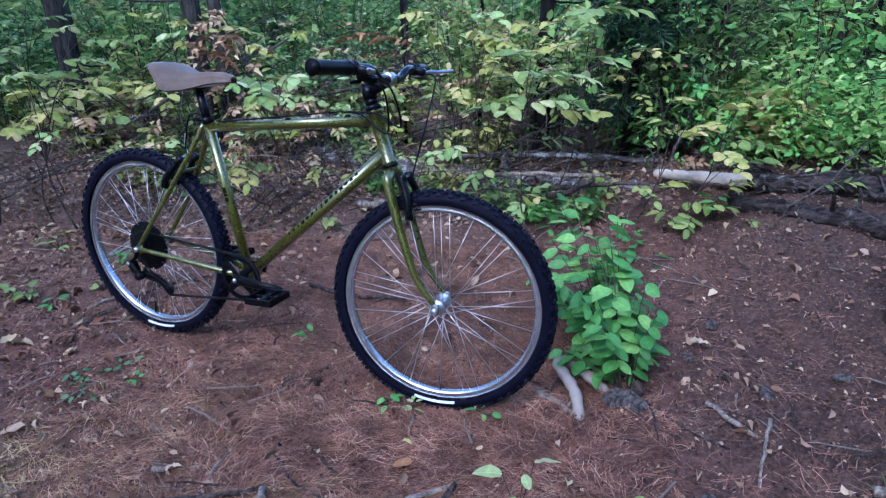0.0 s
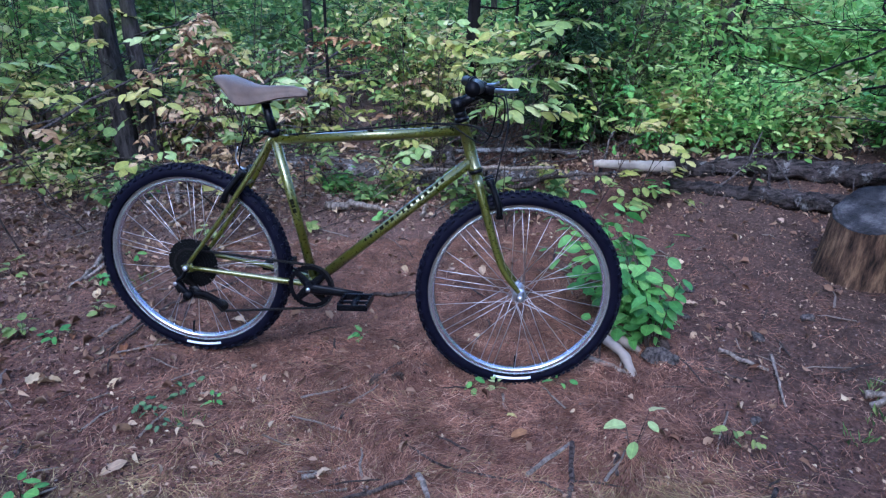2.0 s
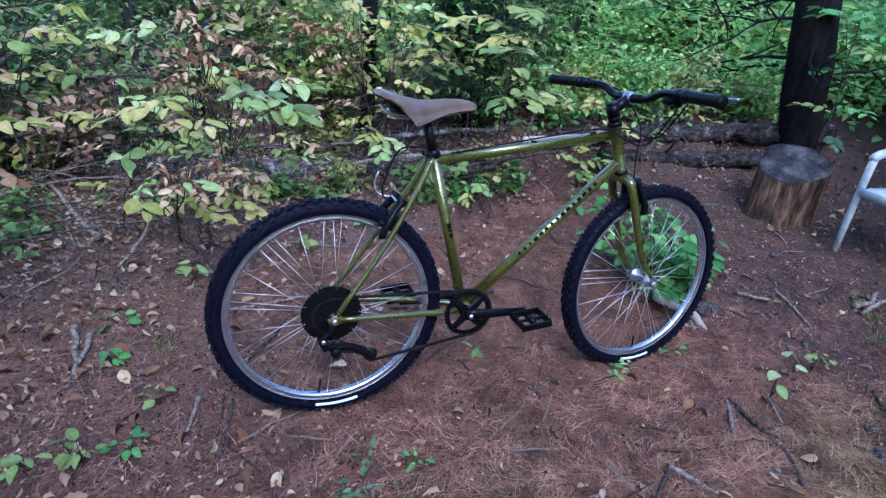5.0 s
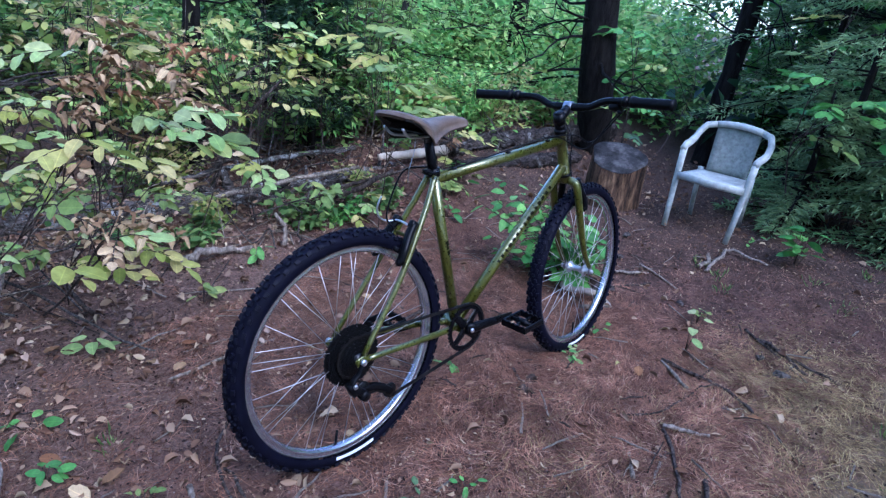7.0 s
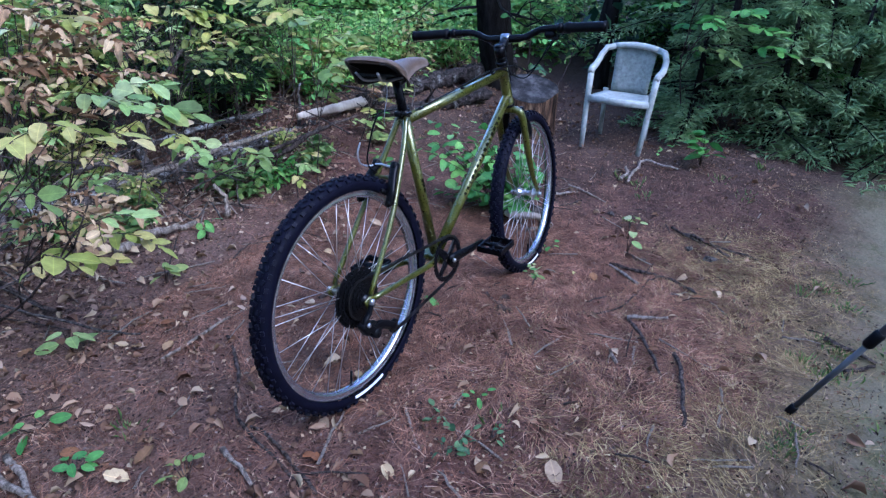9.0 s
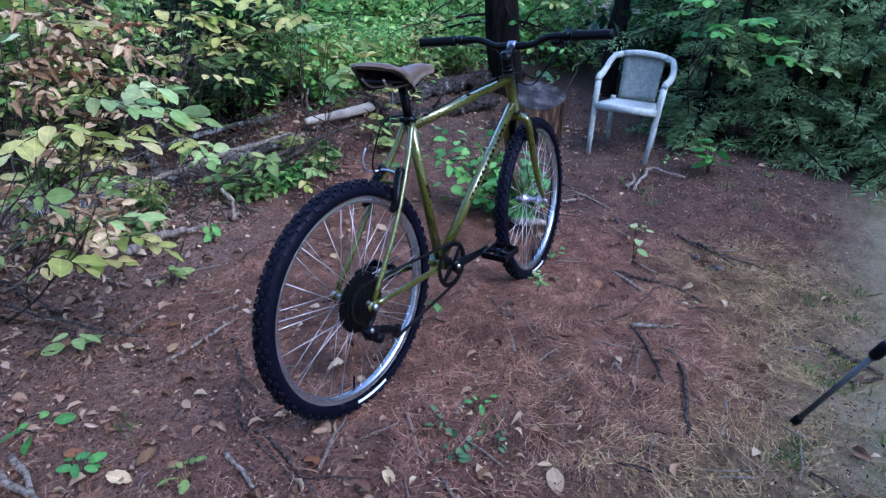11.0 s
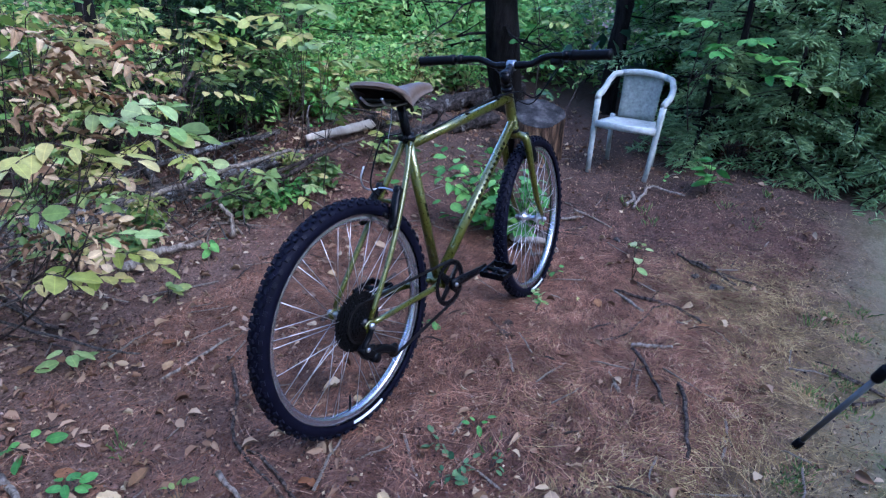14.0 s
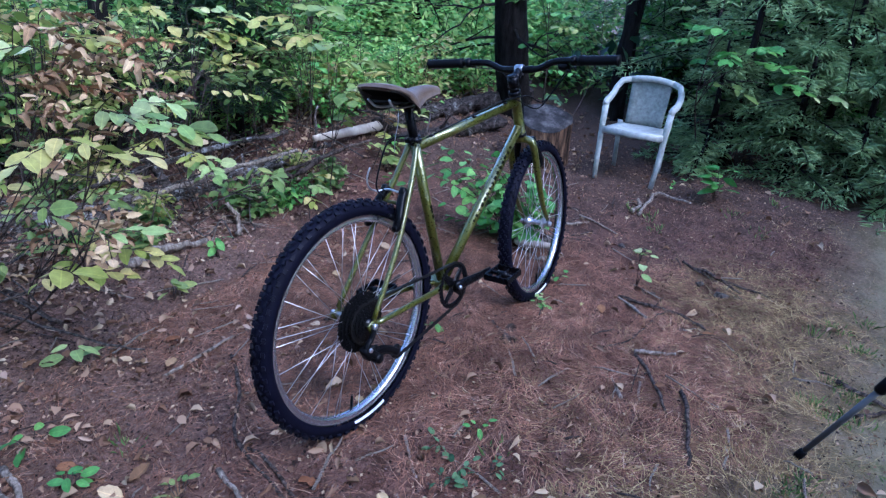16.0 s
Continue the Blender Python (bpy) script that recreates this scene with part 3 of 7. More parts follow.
def build_debris():
    """Crumbs of bark, cone scales and broken leaf all over the floor."""
    rng = np.random.default_rng(6)
    for name, mat, n, lo, hi, label in (("bark_crumbs", "crumb", 60000, 0.004, 0.013, "dark crumbs of bark and cone scales on the soil"), ("leaf_crumbs", "dry", 26000, 0.005, 0.017, "small broken bits of dry leaf on the soil")):
        x, y = scatter(rng, n, -2.7, 2.3, 0.5, 3.6)
        keep = rng.uniform(0, 1, n) < 0.35 + 0.65 * np.clip((-x - 0.2) / 0.8, 0, 1) + 0.3 * np.clip((x - 0.4) / 0.5, 0, 1)
        x, y = x[keep], y[keep]
        n = len(x)
        a = rng.uniform(0, 2 * np.pi, n)
        P = np.stack([x, y, lie(x, y) + rng.uniform(0.002, 0.013, n)], 1)
        D = np.stack([np.cos(a), np.sin(a), rng.normal(0.1, 0.4, n)], 1)
        L = rng.uniform(lo, hi, n)
        V, F = leaf_arrays(P, D, L, L * rng.uniform(0.5, 1.0, n), rng, True, droop=0.7)
        tagged(new(name, arrays_mesh(name, V, F, MAT[mat])), label, "forest debris", kind="stuff")
    # a pale drift of leaves before and between the logs
    x, y = scatter(rng, 13000, -3.2, 1.6, 2.35, 4.6)
    keep = rng.uniform(0, 1, len(x)) < np.clip((y - 2.85 - 0.2 * np.clip(x + 0.6, 0, 2)) / 0.9, 0.05, 0.7)
    x, y = x[keep], y[keep]
    n = len(x)
    a = rng.uniform(0, 2 * np.pi, n)
    P = np.stack([x, y, lie(x, y) + rng.uniform(0.008, 0.03, n)], 1)
    D = np.stack([np.cos(a), np.sin(a), rng.normal(0.08, 0.3, n)], 1)
    L = rng.uniform(0.012, 0.04, n)
    V, F = leaf_arrays(P, D, L, L * rng.uniform(0.3, 0.75, n), rng, droop=1.3, curl=2.5)
    tagged(new("leaf_litter", arrays_mesh("leaf_litter", V, F, MAT["tan_litter"], True)), "drift of pale tan fallen leaves under the undergrowth", "fallen leaves", kind="stuff")


build_debris()


# ---- trees ----
def wavy(base, top, n, amount, rng, z_free=False):
    base, top = np.array(base, float), np.array(top, float)
    t = np.linspace(0, 1, n)[:, None]
    pts = base + (top - base) * t
    drift = np.cumsum(rng.normal(0, amount, (n, 3)), 0) * t
    if not z_free:
        drift[:, 2] *= 0.2
    return pts + drift


def trunk_geo(base, height, radius, rng, lean=(0.0, 0.0), seg=22, top_ratio=0.55, flare=1.5):
    g = Geo()
    n = 40
    pts = wavy((0, 0, -0.15), (lean[0] * height, lean[1] * height, height), n, radius * 0.05, rng)
    t = np.linspace(0, 1, n)
    radii = radius * (1 - (1 - top_ratio) * t) * (1 + (flare - 1) * np.exp(-t * height / 0.22)) * (1 + rng.normal(0, 0.03, n))
    g.tube(pts, list(radii), seg)
    # ridges: every vertex a little in or out
    for k, v in enumerate(g.v):
        g.v[k] = Vector((v.x, v.y, v.z)) + Vector((noise.noise(v * 9), noise.noise(v * 9 + Vector((7, 0, 0))), 0)) * radius * 0.20 + Vector((noise.noise(v * 31), noise.noise(v * 31 + Vector((7, 0, 0))), 0)) * radius * 0.10
    return g, pts


def limb(g, start, direction, length, radius, rng, depth=0, tips=None, droop=0.0):
    """A limb with forks; the tips are gathered for leaves."""
    n = 6
    d = np.array(direction, float)
    d /= np.linalg.norm(d)
    pts = [np.array(start, float)]
    for k in range(n - 1):
        d = d + rng.normal(0, 0.16, 3) + np.array([0, 0, -droop])
        d /= np.linalg.norm(d)
        pts.append(pts[-1] + d * length / (n - 1))
    g.tube(pts, list(np.linspace(radius, max(radius * 0.35, 0.0012), n)), 5 if radius < 0.02 else 7)
    if tips is not None:
        for k in range(1 if depth else 2, n):
            tips.append((pts[k], d.copy()))
    if depth < 2:
        for k in range(2, n):
            if rng.uniform() < 0.75:
                side = d + rng.normal(0, 0.75, 3)
                limb(g, pts[k], side, length * rng.uniform(0.35, 0.6), radius * 0.5, rng, depth + 1, tips, droop)


def spray_leaves(tips, per, size, rng, small=False, reach=0.12, flatten=0.45, ratio=0.6):
    """Leaves along the ends of twigs, spread out in layers."""
    P0 = np.array([t[0] for t in tips])
    D0 = np.array([t[1] for t in tips])
    P = np.repeat(P0, per, 0)
    D = np.repeat(D0, per, 0)
    n = len(P)
    off = rng.normal(0, reach, (n, 3))
    off[:, 2] *= flatten
    P = P + off
    D = D * 0.5 + rng.normal(0, 0.8, (n, 3))
    D[:, 2] = D[:, 2] * 0.45 - 0.25
    L = size * rng.uniform(0.55, 1.2, n)
    return leaf_arrays(P, D, L, L * ratio * rng.uniform(0.8, 1.15, n), rng, small)


def tree(name, label, category, base, height, radius, seed, bark="bark", crown="far", lean=(0, 0), leaves=900, size=0.09, crown_from=0.35, limbs=9, limb_len=1.0, small=True, dead=0, group="", flare=1.3):
    rng = np.random.default_rng(seed)
    x, y = base
    top = thing(name, label, category, pose(x, y, float(ground_z(x, y))), group)
    g, pts = trunk_geo(base, height, radius, rng, lean, flare=flare)
    for _ in range(dead):
        z = rng.uniform(0.25, 1.7)
        at = np.array([np.interp(z, pts[:, 2], pts[:, c]) for c in range(3)])
        a = rng.uniform(0, 2 * np.pi)
        limb(g, at, (np.cos(a), np.sin(a), rng.uniform(-0.25, 0.25)), rng.uniform(0.4, 1.1), min(0.015, radius * 0.08 + 0.003), rng, 0, None, 0.02)
    part("trunk", g, MAT[bark], top)
    tips = []
    for _ in range(limbs):
        u = rng.uniform(crown_from, 1.0)
        p = pts[int(u * (len(pts) - 1))]
        a = rng.uniform(0, 2 * np.pi)
        lg = Geo()
        limb(lg, p, (np.cos(a), np.sin(a), rng.uniform(-0.1, 0.6)), limb_len * rng.uniform(0.6, 1.2), max(0.008, radius * 0.18), rng, 0, tips, 0.02)
        part("limb", lg, MAT[bark], top)
    if tips:
        per = max(1, leaves // len(tips))
        V, F = spray_leaves(tips, per, size, rng, small, reach=size * 1.8)
        part("crown", arrays_mesh("crown", V, F, MAT[crown], True), None, top)
    return top


def shrub(name, label, base, height, spread_by, seed, leaf="yellowing", size=0.09, stems=5, per=3, category="shrub", group="", lean=(0, 0), reach=0.07, stem_r=0.006, ratio=0.6, small=False, bark="twig", flatten=0.4, twigs=2, low=2):
    """A bush whose foliage is too fine to pick apart leaf by leaf."""
    rng = np.random.default_rng(seed)
    x, y = base
    top = thing(name, label, category, pose(x, y, float(ground_z(x, y))), group)
    tips = []
    for _ in range(stems):
        g = Geo()
        a = rng.uniform(0, 2 * np.pi)
        out = rng.uniform(0.1, 1.0) * spread_by
        end = np.array([np.cos(a) * out + lean[0], np.sin(a) * out + lean[1], height * rng.uniform(0.6, 1.05)])
        pts = wavy((rng.normal(0, 0.02), rng.normal(0, 0.02), -0.03), end, 8, 0.018, rng)
        g.tube(pts, list(np.linspace(stem_r, stem_r * 0.4, 8)), 5)
        for k in range(low, 8):
            for _ in range(twigs):
                d = (pts[k] - pts[k - 1]) * 1.5 / max(np.linalg.norm(pts[k] - pts[k - 1]), 1e-6) + rng.normal(0, 1.0, 3)
                d[2] *= 0.35
                limb(g, pts[k], d, spread_by * rng.uniform(0.3, 0.7), stem_r * 0.5, rng, 2, tips, 0.03)
        part("stem", g, MAT[bark], top)
    V, F = spray_leaves(tips, per, size, rng, small, reach=reach, flatten=flatten, ratio=ratio)
    tagged(part("foliage", arrays_mesh("foliage", V, F, MAT[leaf], True), None, top), kind="stuff")
    return top


# ---- single leaves, picked apart one by one ----
def leaf_mesh(name, ratio, fold, curl, ripple, seed):
    """One leaf along x, 1 long, pointed, folded along its midrib and curled."""
    rng = random.Random(seed)
    n = 9
    verts, faces = [], []
    for i in range(n + 1):
        u = i / n
        w = ratio * 0.5 * (math.sin(math.pi * u ** 0.92) ** 0.62 if 0 < i < n else 0.0)
        z = -curl * u * u
        rp = ripple * (rng.random() - 0.5)
        verts += [(u, w, z + fold * w + rp), (u, 0, z), (u, -w, z + fold * w - rp)]
    for i in range(n):
        a = 3 * i
        faces += [(a, a + 1, a + 4, a + 3), (a + 1, a + 2, a + 5, a + 4)]
    return finish(name, verts, faces, None)


LEAVES = [leaf_mesh("leaf", 0.56, 0.16, 0.08, 0.03, 1), leaf_mesh("leaf", 0.50, 0.10, 0.18, 0.05, 2), leaf_mesh("leaf", 0.60, 0.22, 0.03, 0.04, 3), leaf_mesh("leaf", 0.53, 0.28, 0.26, 0.06, 4)]
CURLED = [leaf_mesh("leaf", 0.45, 0.9, 0.55, 0.16, 5), leaf_mesh("leaf", 0.38, 1.2, 0.30, 0.2, 6), leaf_mesh("leaf", 0.5, 0.7, -0.3, 0.2, 7)]
for _m in LEAVES + CURLED:
    _m.materials.append(None)


def put_leaf(parent, p, d, size, material, rng, curled=False, droop=0.35, roll=0.45):
    d = Vector(d)
    up = Vector((rng.gauss(0, roll), rng.gauss(0, roll), 1.0))
    x = d.normalized()
    y = up.cross(x).normalized()
    z = x.cross(y)
    m = Matrix((x, y, z)).transposed().to_4x4()
    m.translation = Vector(p)
    ob = new("leaf", rng.choice(CURLED if curled else LEAVES))
    ob.parent = parent
    ob.matrix_basis = m @ Matrix.Diagonal((size, size * rng.uniform(0.85, 1.15), size, 1))
    ob.material_slots[0].link = "OBJECT"
    ob.material_slots[0].material = MAT[material]
    return ob


def sapling(name, label, base, sprays, seed, category="sapling", group="", stem_r=0.0032, bark="twig"):
    """A young woody plant: a stem, a branch to each spray, leaves in two ranks along the spray.
    sprays: place x, y, z, length of the leafy twig, leaves, leaf size, material, curled."""
    rng = random.Random(seed)
    nrng = np.random.default_rng(seed)
    bx, by = base
    gz = float(ground_z(bx, by))
    top = thing(name, label, category, pose(bx, by, gz), group)
    o = Vector((bx, by, gz))
    high = max(sprays, key=lambda q: q[2])
    tip = Vector(high[:3]) - o
    line = wavy((0, 0, -0.03), tip * 0.97, 9, 0.016, nrng)
    bow, way = 0.11 * tip.length * rng.uniform(0.5, 1.3), rng.uniform(0, 2 * math.pi)
    line = line + np.sin(np.linspace(0, np.pi, 9))[:, None] * bow * np.array([math.cos(way), math.sin(way), 0.1])
    part("stem", Geo().tube(line, list(np.linspace(stem_r, stem_r * 0.45, 9)), 6), MAT[bark], top)
    for x, y, z, length, count, size, mat, curled in sprays:
        dried = mat in ("dry_single", "rust_single")
        c, size, count = Vector((x, y, z)) - o, size * (0.66 if dried else 0.84), int(count * (1.7 if dried else 1.3))
        k = min(range(2, 9), key=lambda i: abs(line[i][2] - c.z * rng.uniform(0.55, 0.85)))
        start = Vector(line[k])
        a = math.atan2(c.y - start.y, c.x - start.x) + rng.gauss(0, 0.5)
        run = Vector((math.cos(a), math.sin(a), rng.uniform(-0.25, 0.1)))
        s0, s1 = c - run * length * 0.5, c + run * length * 0.5
        pts = smooth_line([start, start.lerp(s0, 0.6) + Vector((0, 0, 0.03)), s0, c + Vector((0, 0, 0.012)), s1], 4)
        part("branch", Geo().tube(pts, list(np.linspace(stem_r * 0.5, 0.0012, len(pts))), 5), MAT[bark], top)
        for i in range(count):
            u = (i + 0.5) / count
            p = s0.lerp(s1, u) + Vector((0, 0, 0.012 * math.sin(math.pi * u)))
            side = 1 if i % 2 else -1
            ang = a + side * rng.uniform(0.5, 1.25) if i < count - 1 else a
            d = Vector((math.cos(ang), math.sin(ang), rng.uniform(-0.4, 0.15)))
            put_leaf(top, p, d, size * rng.uniform(0.65, 1.15), mat, rng, curled and rng.random() < curled)
    return top


def smooth_line(pts, n=6):
    """A rounded line through the points (Catmull-Rom)."""
    p = [Vector(q) for q in pts]
    p = [p[0] * 2 - p[1]] + p + [p[-1] * 2 - p[-2]]
    out = []
    for i in range(1, len(p) - 2):
        for t in np.linspace(0, 1, n, endpoint=False):
            a, b, c, d = p[i - 1], p[i], p[i + 1], p[i + 2]
            out.append(0.5 * ((2 * b) + (c - a) * t + (2 * a - 5 * b + 4 * c - d) * t * t + (3 * b - a - 3 * c + d) * t**3))
    return out + [p[-2]]


TREE_COUNT = itertools.count()


def forest_tree(b, h, r, bk, cr, lv, ln):
    k = next(TREE_COUNT)
    tree("tree", "slender forest tree with rough bark, shade put into its colour" if bk == "bark" else "grey-brown forest tree with lichen on its bark", "tree", b, h, r, 20 + k, bk, cr, ln, leaves=lv, dead=(12 if b[0] > 2.5 and b[1] > 1 else 9) if b[1] > 0 else 0, group="forest trees", limb_len=1.1, crown_from=0.42)


forest_tree((-2.10, 4.12), 5.0, 0.07, "bark_grey", "far", 320, (0.0, 0.0))
forest_tree((-1.97, 4.18), 5.2, 0.055, "bark_grey", "far", 320, (0.0, 0.0))
forest_tree((0.17, 4.42), 5.5, 0.052, "bark", "far", 320, (0.0, 0.0))
forest_tree((-0.30, 4.75), 5.0, 0.014, "bark", "far", 500, (0.01, 0.0))
forest_tree((-0.85, 4.70), 4.6, 0.012, "bark", "far", 500, (0.0, 0.02))
forest_tree((1.29, 5.10), 6.0, 0.105, "bark", "far", 320, (0.01, 0.0))
forest_tree((2.03, 5.62), 6.0, 0.085, "bark_grey", "far", 300, (0.06, 0.0))
forest_tree((2.64, 2.77), 7.0, 0.13, "bark", "green", 250, (-0.25, 0.05))
forest_tree((3.40, 2.08), 7.0, 0.078, "bark", "green", 250, (0.02, -0.02))
forest_tree((3.26, 0.81), 6.5, 0.1, "bark", "conifer", 200, (0.0, 0.02))
forest_tree((3.29, 0.29), 6.0, 0.065, "bark", "green", 200, (0.05, 0.05))
forest_tree((-3.26, 4.29), 5.5, 0.085, "bark_grey", "far", 320, (0.0, 0.0))
forest_tree((-3.60, 3.20), 5.5, 0.12, "bark_grey", "far", 320, (0.0, 0.0))
forest_tree((0.48, 5.6), 5.0, 0.03, "bark_grey", "far", 250, (0.0, 0.0))
forest_tree((2.49, 5.12), 5.5, 0.03, "bark", "far", 200, (0.0, 0.0))
forest_tree((-1.1, 5.7), 5.5, 0.04, "bark_grey", "far", 250, (0.0, 0.0))
forest_tree((1.58, 4.25), 5.0, 0.026, "bark_grey", "far", 300, (0.30, -0.05))
forest_tree((1.92, 4.25), 5.0, 0.015, "bark", "far", 300, (0.03, 0.0))
forest_tree((0.55, 4.9), 5.0, 0.012, "bark", "far", 300, (0.0, 0.0))
forest_tree((3.90, 4.31), 6.0, 0.09, "bark", "far", 200, (0.0, 0.0))
# four unseen trees behind the camera, added to close off the open sky
forest_tree((-6.5, -2.0), 7.0, 0.16, "bark", "green", 1500, (0.0, 0.0))
forest_tree((-3.5, -6.0), 7.0, 0.16, "bark", "green", 1500, (0.0, 0.0))
forest_tree((1.5, -6.5), 7.0, 0.16, "bark", "green", 1500, (0.0, 0.0))
forest_tree((5.5, -4.0), 7.0, 0.16, "bark", "green", 1500, (0.0, 0.0))


# ---- undergrowth behind the clearing ----
def around(a, d):
    """A place at bearing a (degrees left of ahead) and distance d from the middle of the walk."""
    return -1.2 - math.sin(radians(a)) * d, 0.6 + math.cos(radians(a)) * d


def undergrowth():
    rng = np.random.default_rng(77)
    mats = ["far", "green", "yellowing", "green", "far", "far"]
    for i in range(120):
        a, d = rng.uniform(-84, 50), rng.uniform(3.95, 7.0)
        x, y = around(a, d)
        if (x > 1.3 and y < 3.75) or y < 3.7 and x > -2.0:
            continue
        if 0.6 < x < 3.2 and y < 5.5 and i % 2:
            continue
        if d < 5.0 and -1.4 < x < 0.6 and i % 3 or x < -1.0 and d < 5.4 and i % 2:
            continue
        shrub("bush", "leafy green and yellow-green forest bush", (x, y), rng.uniform(0.35, 1.35), rng.uniform(0.3, 0.5), 300 + i, ["fresh", "green", "glade"][i % 3] if x > 0.7 else mats[i % 6], rng.uniform(0.055, 0.095), 5, 2, group="undergrowth", reach=0.10, small=i % 2 == 0, stem_r=0.006)
    for i in range(44):
        a, d = rng.uniform(-122, -76), rng.uniform(5.2, 7.0)
        x, y = around(a, d)
        shrub("bush", "leafy green forest bush at the clearing's edge", (x, y), rng.uniform(0.5, 1.5), rng.uniform(0.35, 0.55), 800 + i, ["fresh", "fresh", "far", "green"][i % 4], rng.uniform(0.06, 0.095), 5, 2, group="undergrowth", reach=0.10, small=i % 2 == 0, stem_r=0.006)
    for i in range(4):
        x, y = rng.uniform(2.7, 3.0), -0.75 + 0.5 * i
        shrub("bush", "low leafy bush at the foot of the conifers", (x, y), rng.uniform(0.4, 0.75), rng.uniform(0.25, 0.4), 1300 + i, ["fresh", "green"][i % 2], rng.uniform(0.045, 0.07), 5, 2, group="undergrowth", reach=0.07, stem_r=0.004)
    # thin-stemmed shrubs whose leaves begin at knee height, over the dead wood
    for i in range(16):
        x, y = (rng.uniform(-0.7, 0.55), rng.uniform(3.95, 4.8)) if i % 3 else (rng.uniform(1.9, 2.8), rng.uniform(4.5, 5.2))
        shrub("autumn_shrub", "thin-stemmed shrub with yellow-green autumn leaves", (x, y), rng.uniform(0.8, 1.35), rng.uniform(0.25, 0.42), 1200 + i, ["yellowing", "far", "yellowing"][i % 3], rng.uniform(0.05, 0.075), 4, 2, group="undergrowth", reach=0.07, stem_r=0.004, bark="dead", low=4)
    for i in range(6):
        x, y = rng.uniform(-1.9, -0.9), rng.uniform(4.1, 5.3)
        shrub("autumn_shrub", "low thin-stemmed shrub with brown and yellow leaves", (x, y), rng.uniform(0.35, 0.8), rng.uniform(0.25, 0.4), 1240 + i, ["yellowing", "green", "dry"][i % 3], rng.uniform(0.05, 0.075), 4, 2, group="undergrowth", reach=0.07, stem_r=0.004, bark="dead")
    # leafy plants close behind the fallen log
    for i in range(18):
        x = rng.uniform(1.1, 2.9)
        y = rng.uniform(3.35, 4.1) - 0.12 * (x - 1.1)
        shrub("low_plant", "low leafy plant growing up behind the fallen log", (x, y), rng.uniform(0.22, 0.55), rng.uniform(0.15, 0.3), 1400 + i, ["glade", "fresh", "glade", "yellowing"][i % 4], rng.uniform(0.04, 0.065), 4, 2, category="plant", group="low plants", reach=0.06, small=False, stem_r=0.003)
    # seedlings in front of the rotten log
    for i in range(7):
        x = rng.uniform(-0.75, 0.75)
        y = 3.72 - 0.28 * x - rng.uniform(0.15, 0.45)
        shrub("low_plant", "small green plant in front of the rotten log", (x, y), rng.uniform(0.08, 0.17), rng.uniform(0.06, 0.11), 1500 + i, ["green", "fresh", "yellowing"][i % 3], rng.uniform(0.035, 0.055), 3, 2, category="plant", group="low plants", reach=0.03, small=False, stem_r=0.002, twigs=1)
    # low green growth between the logs and the first trees
    for i in range(34):
        x, y = rng.uniform(-2.8, 2.9), rng.uniform(3.1, 4.6)
        if x > 1.0 and y < 3.55 or -1.6 < x < 1.3 and y < 4.05 and i % 9:
            continue
        shrub("low_plant", "low green plant among fallen leaves", (x, y), rng.uniform(0.12, 0.32), rng.uniform(0.12, 0.24), 500 + i, ["green", "yellowing", "green"][i % 3], rng.uniform(0.035, 0.065), 4, 2, category="plant", group="low plants", reach=0.04, small=False, stem_r=0.003, twigs=1)


undergrowth()


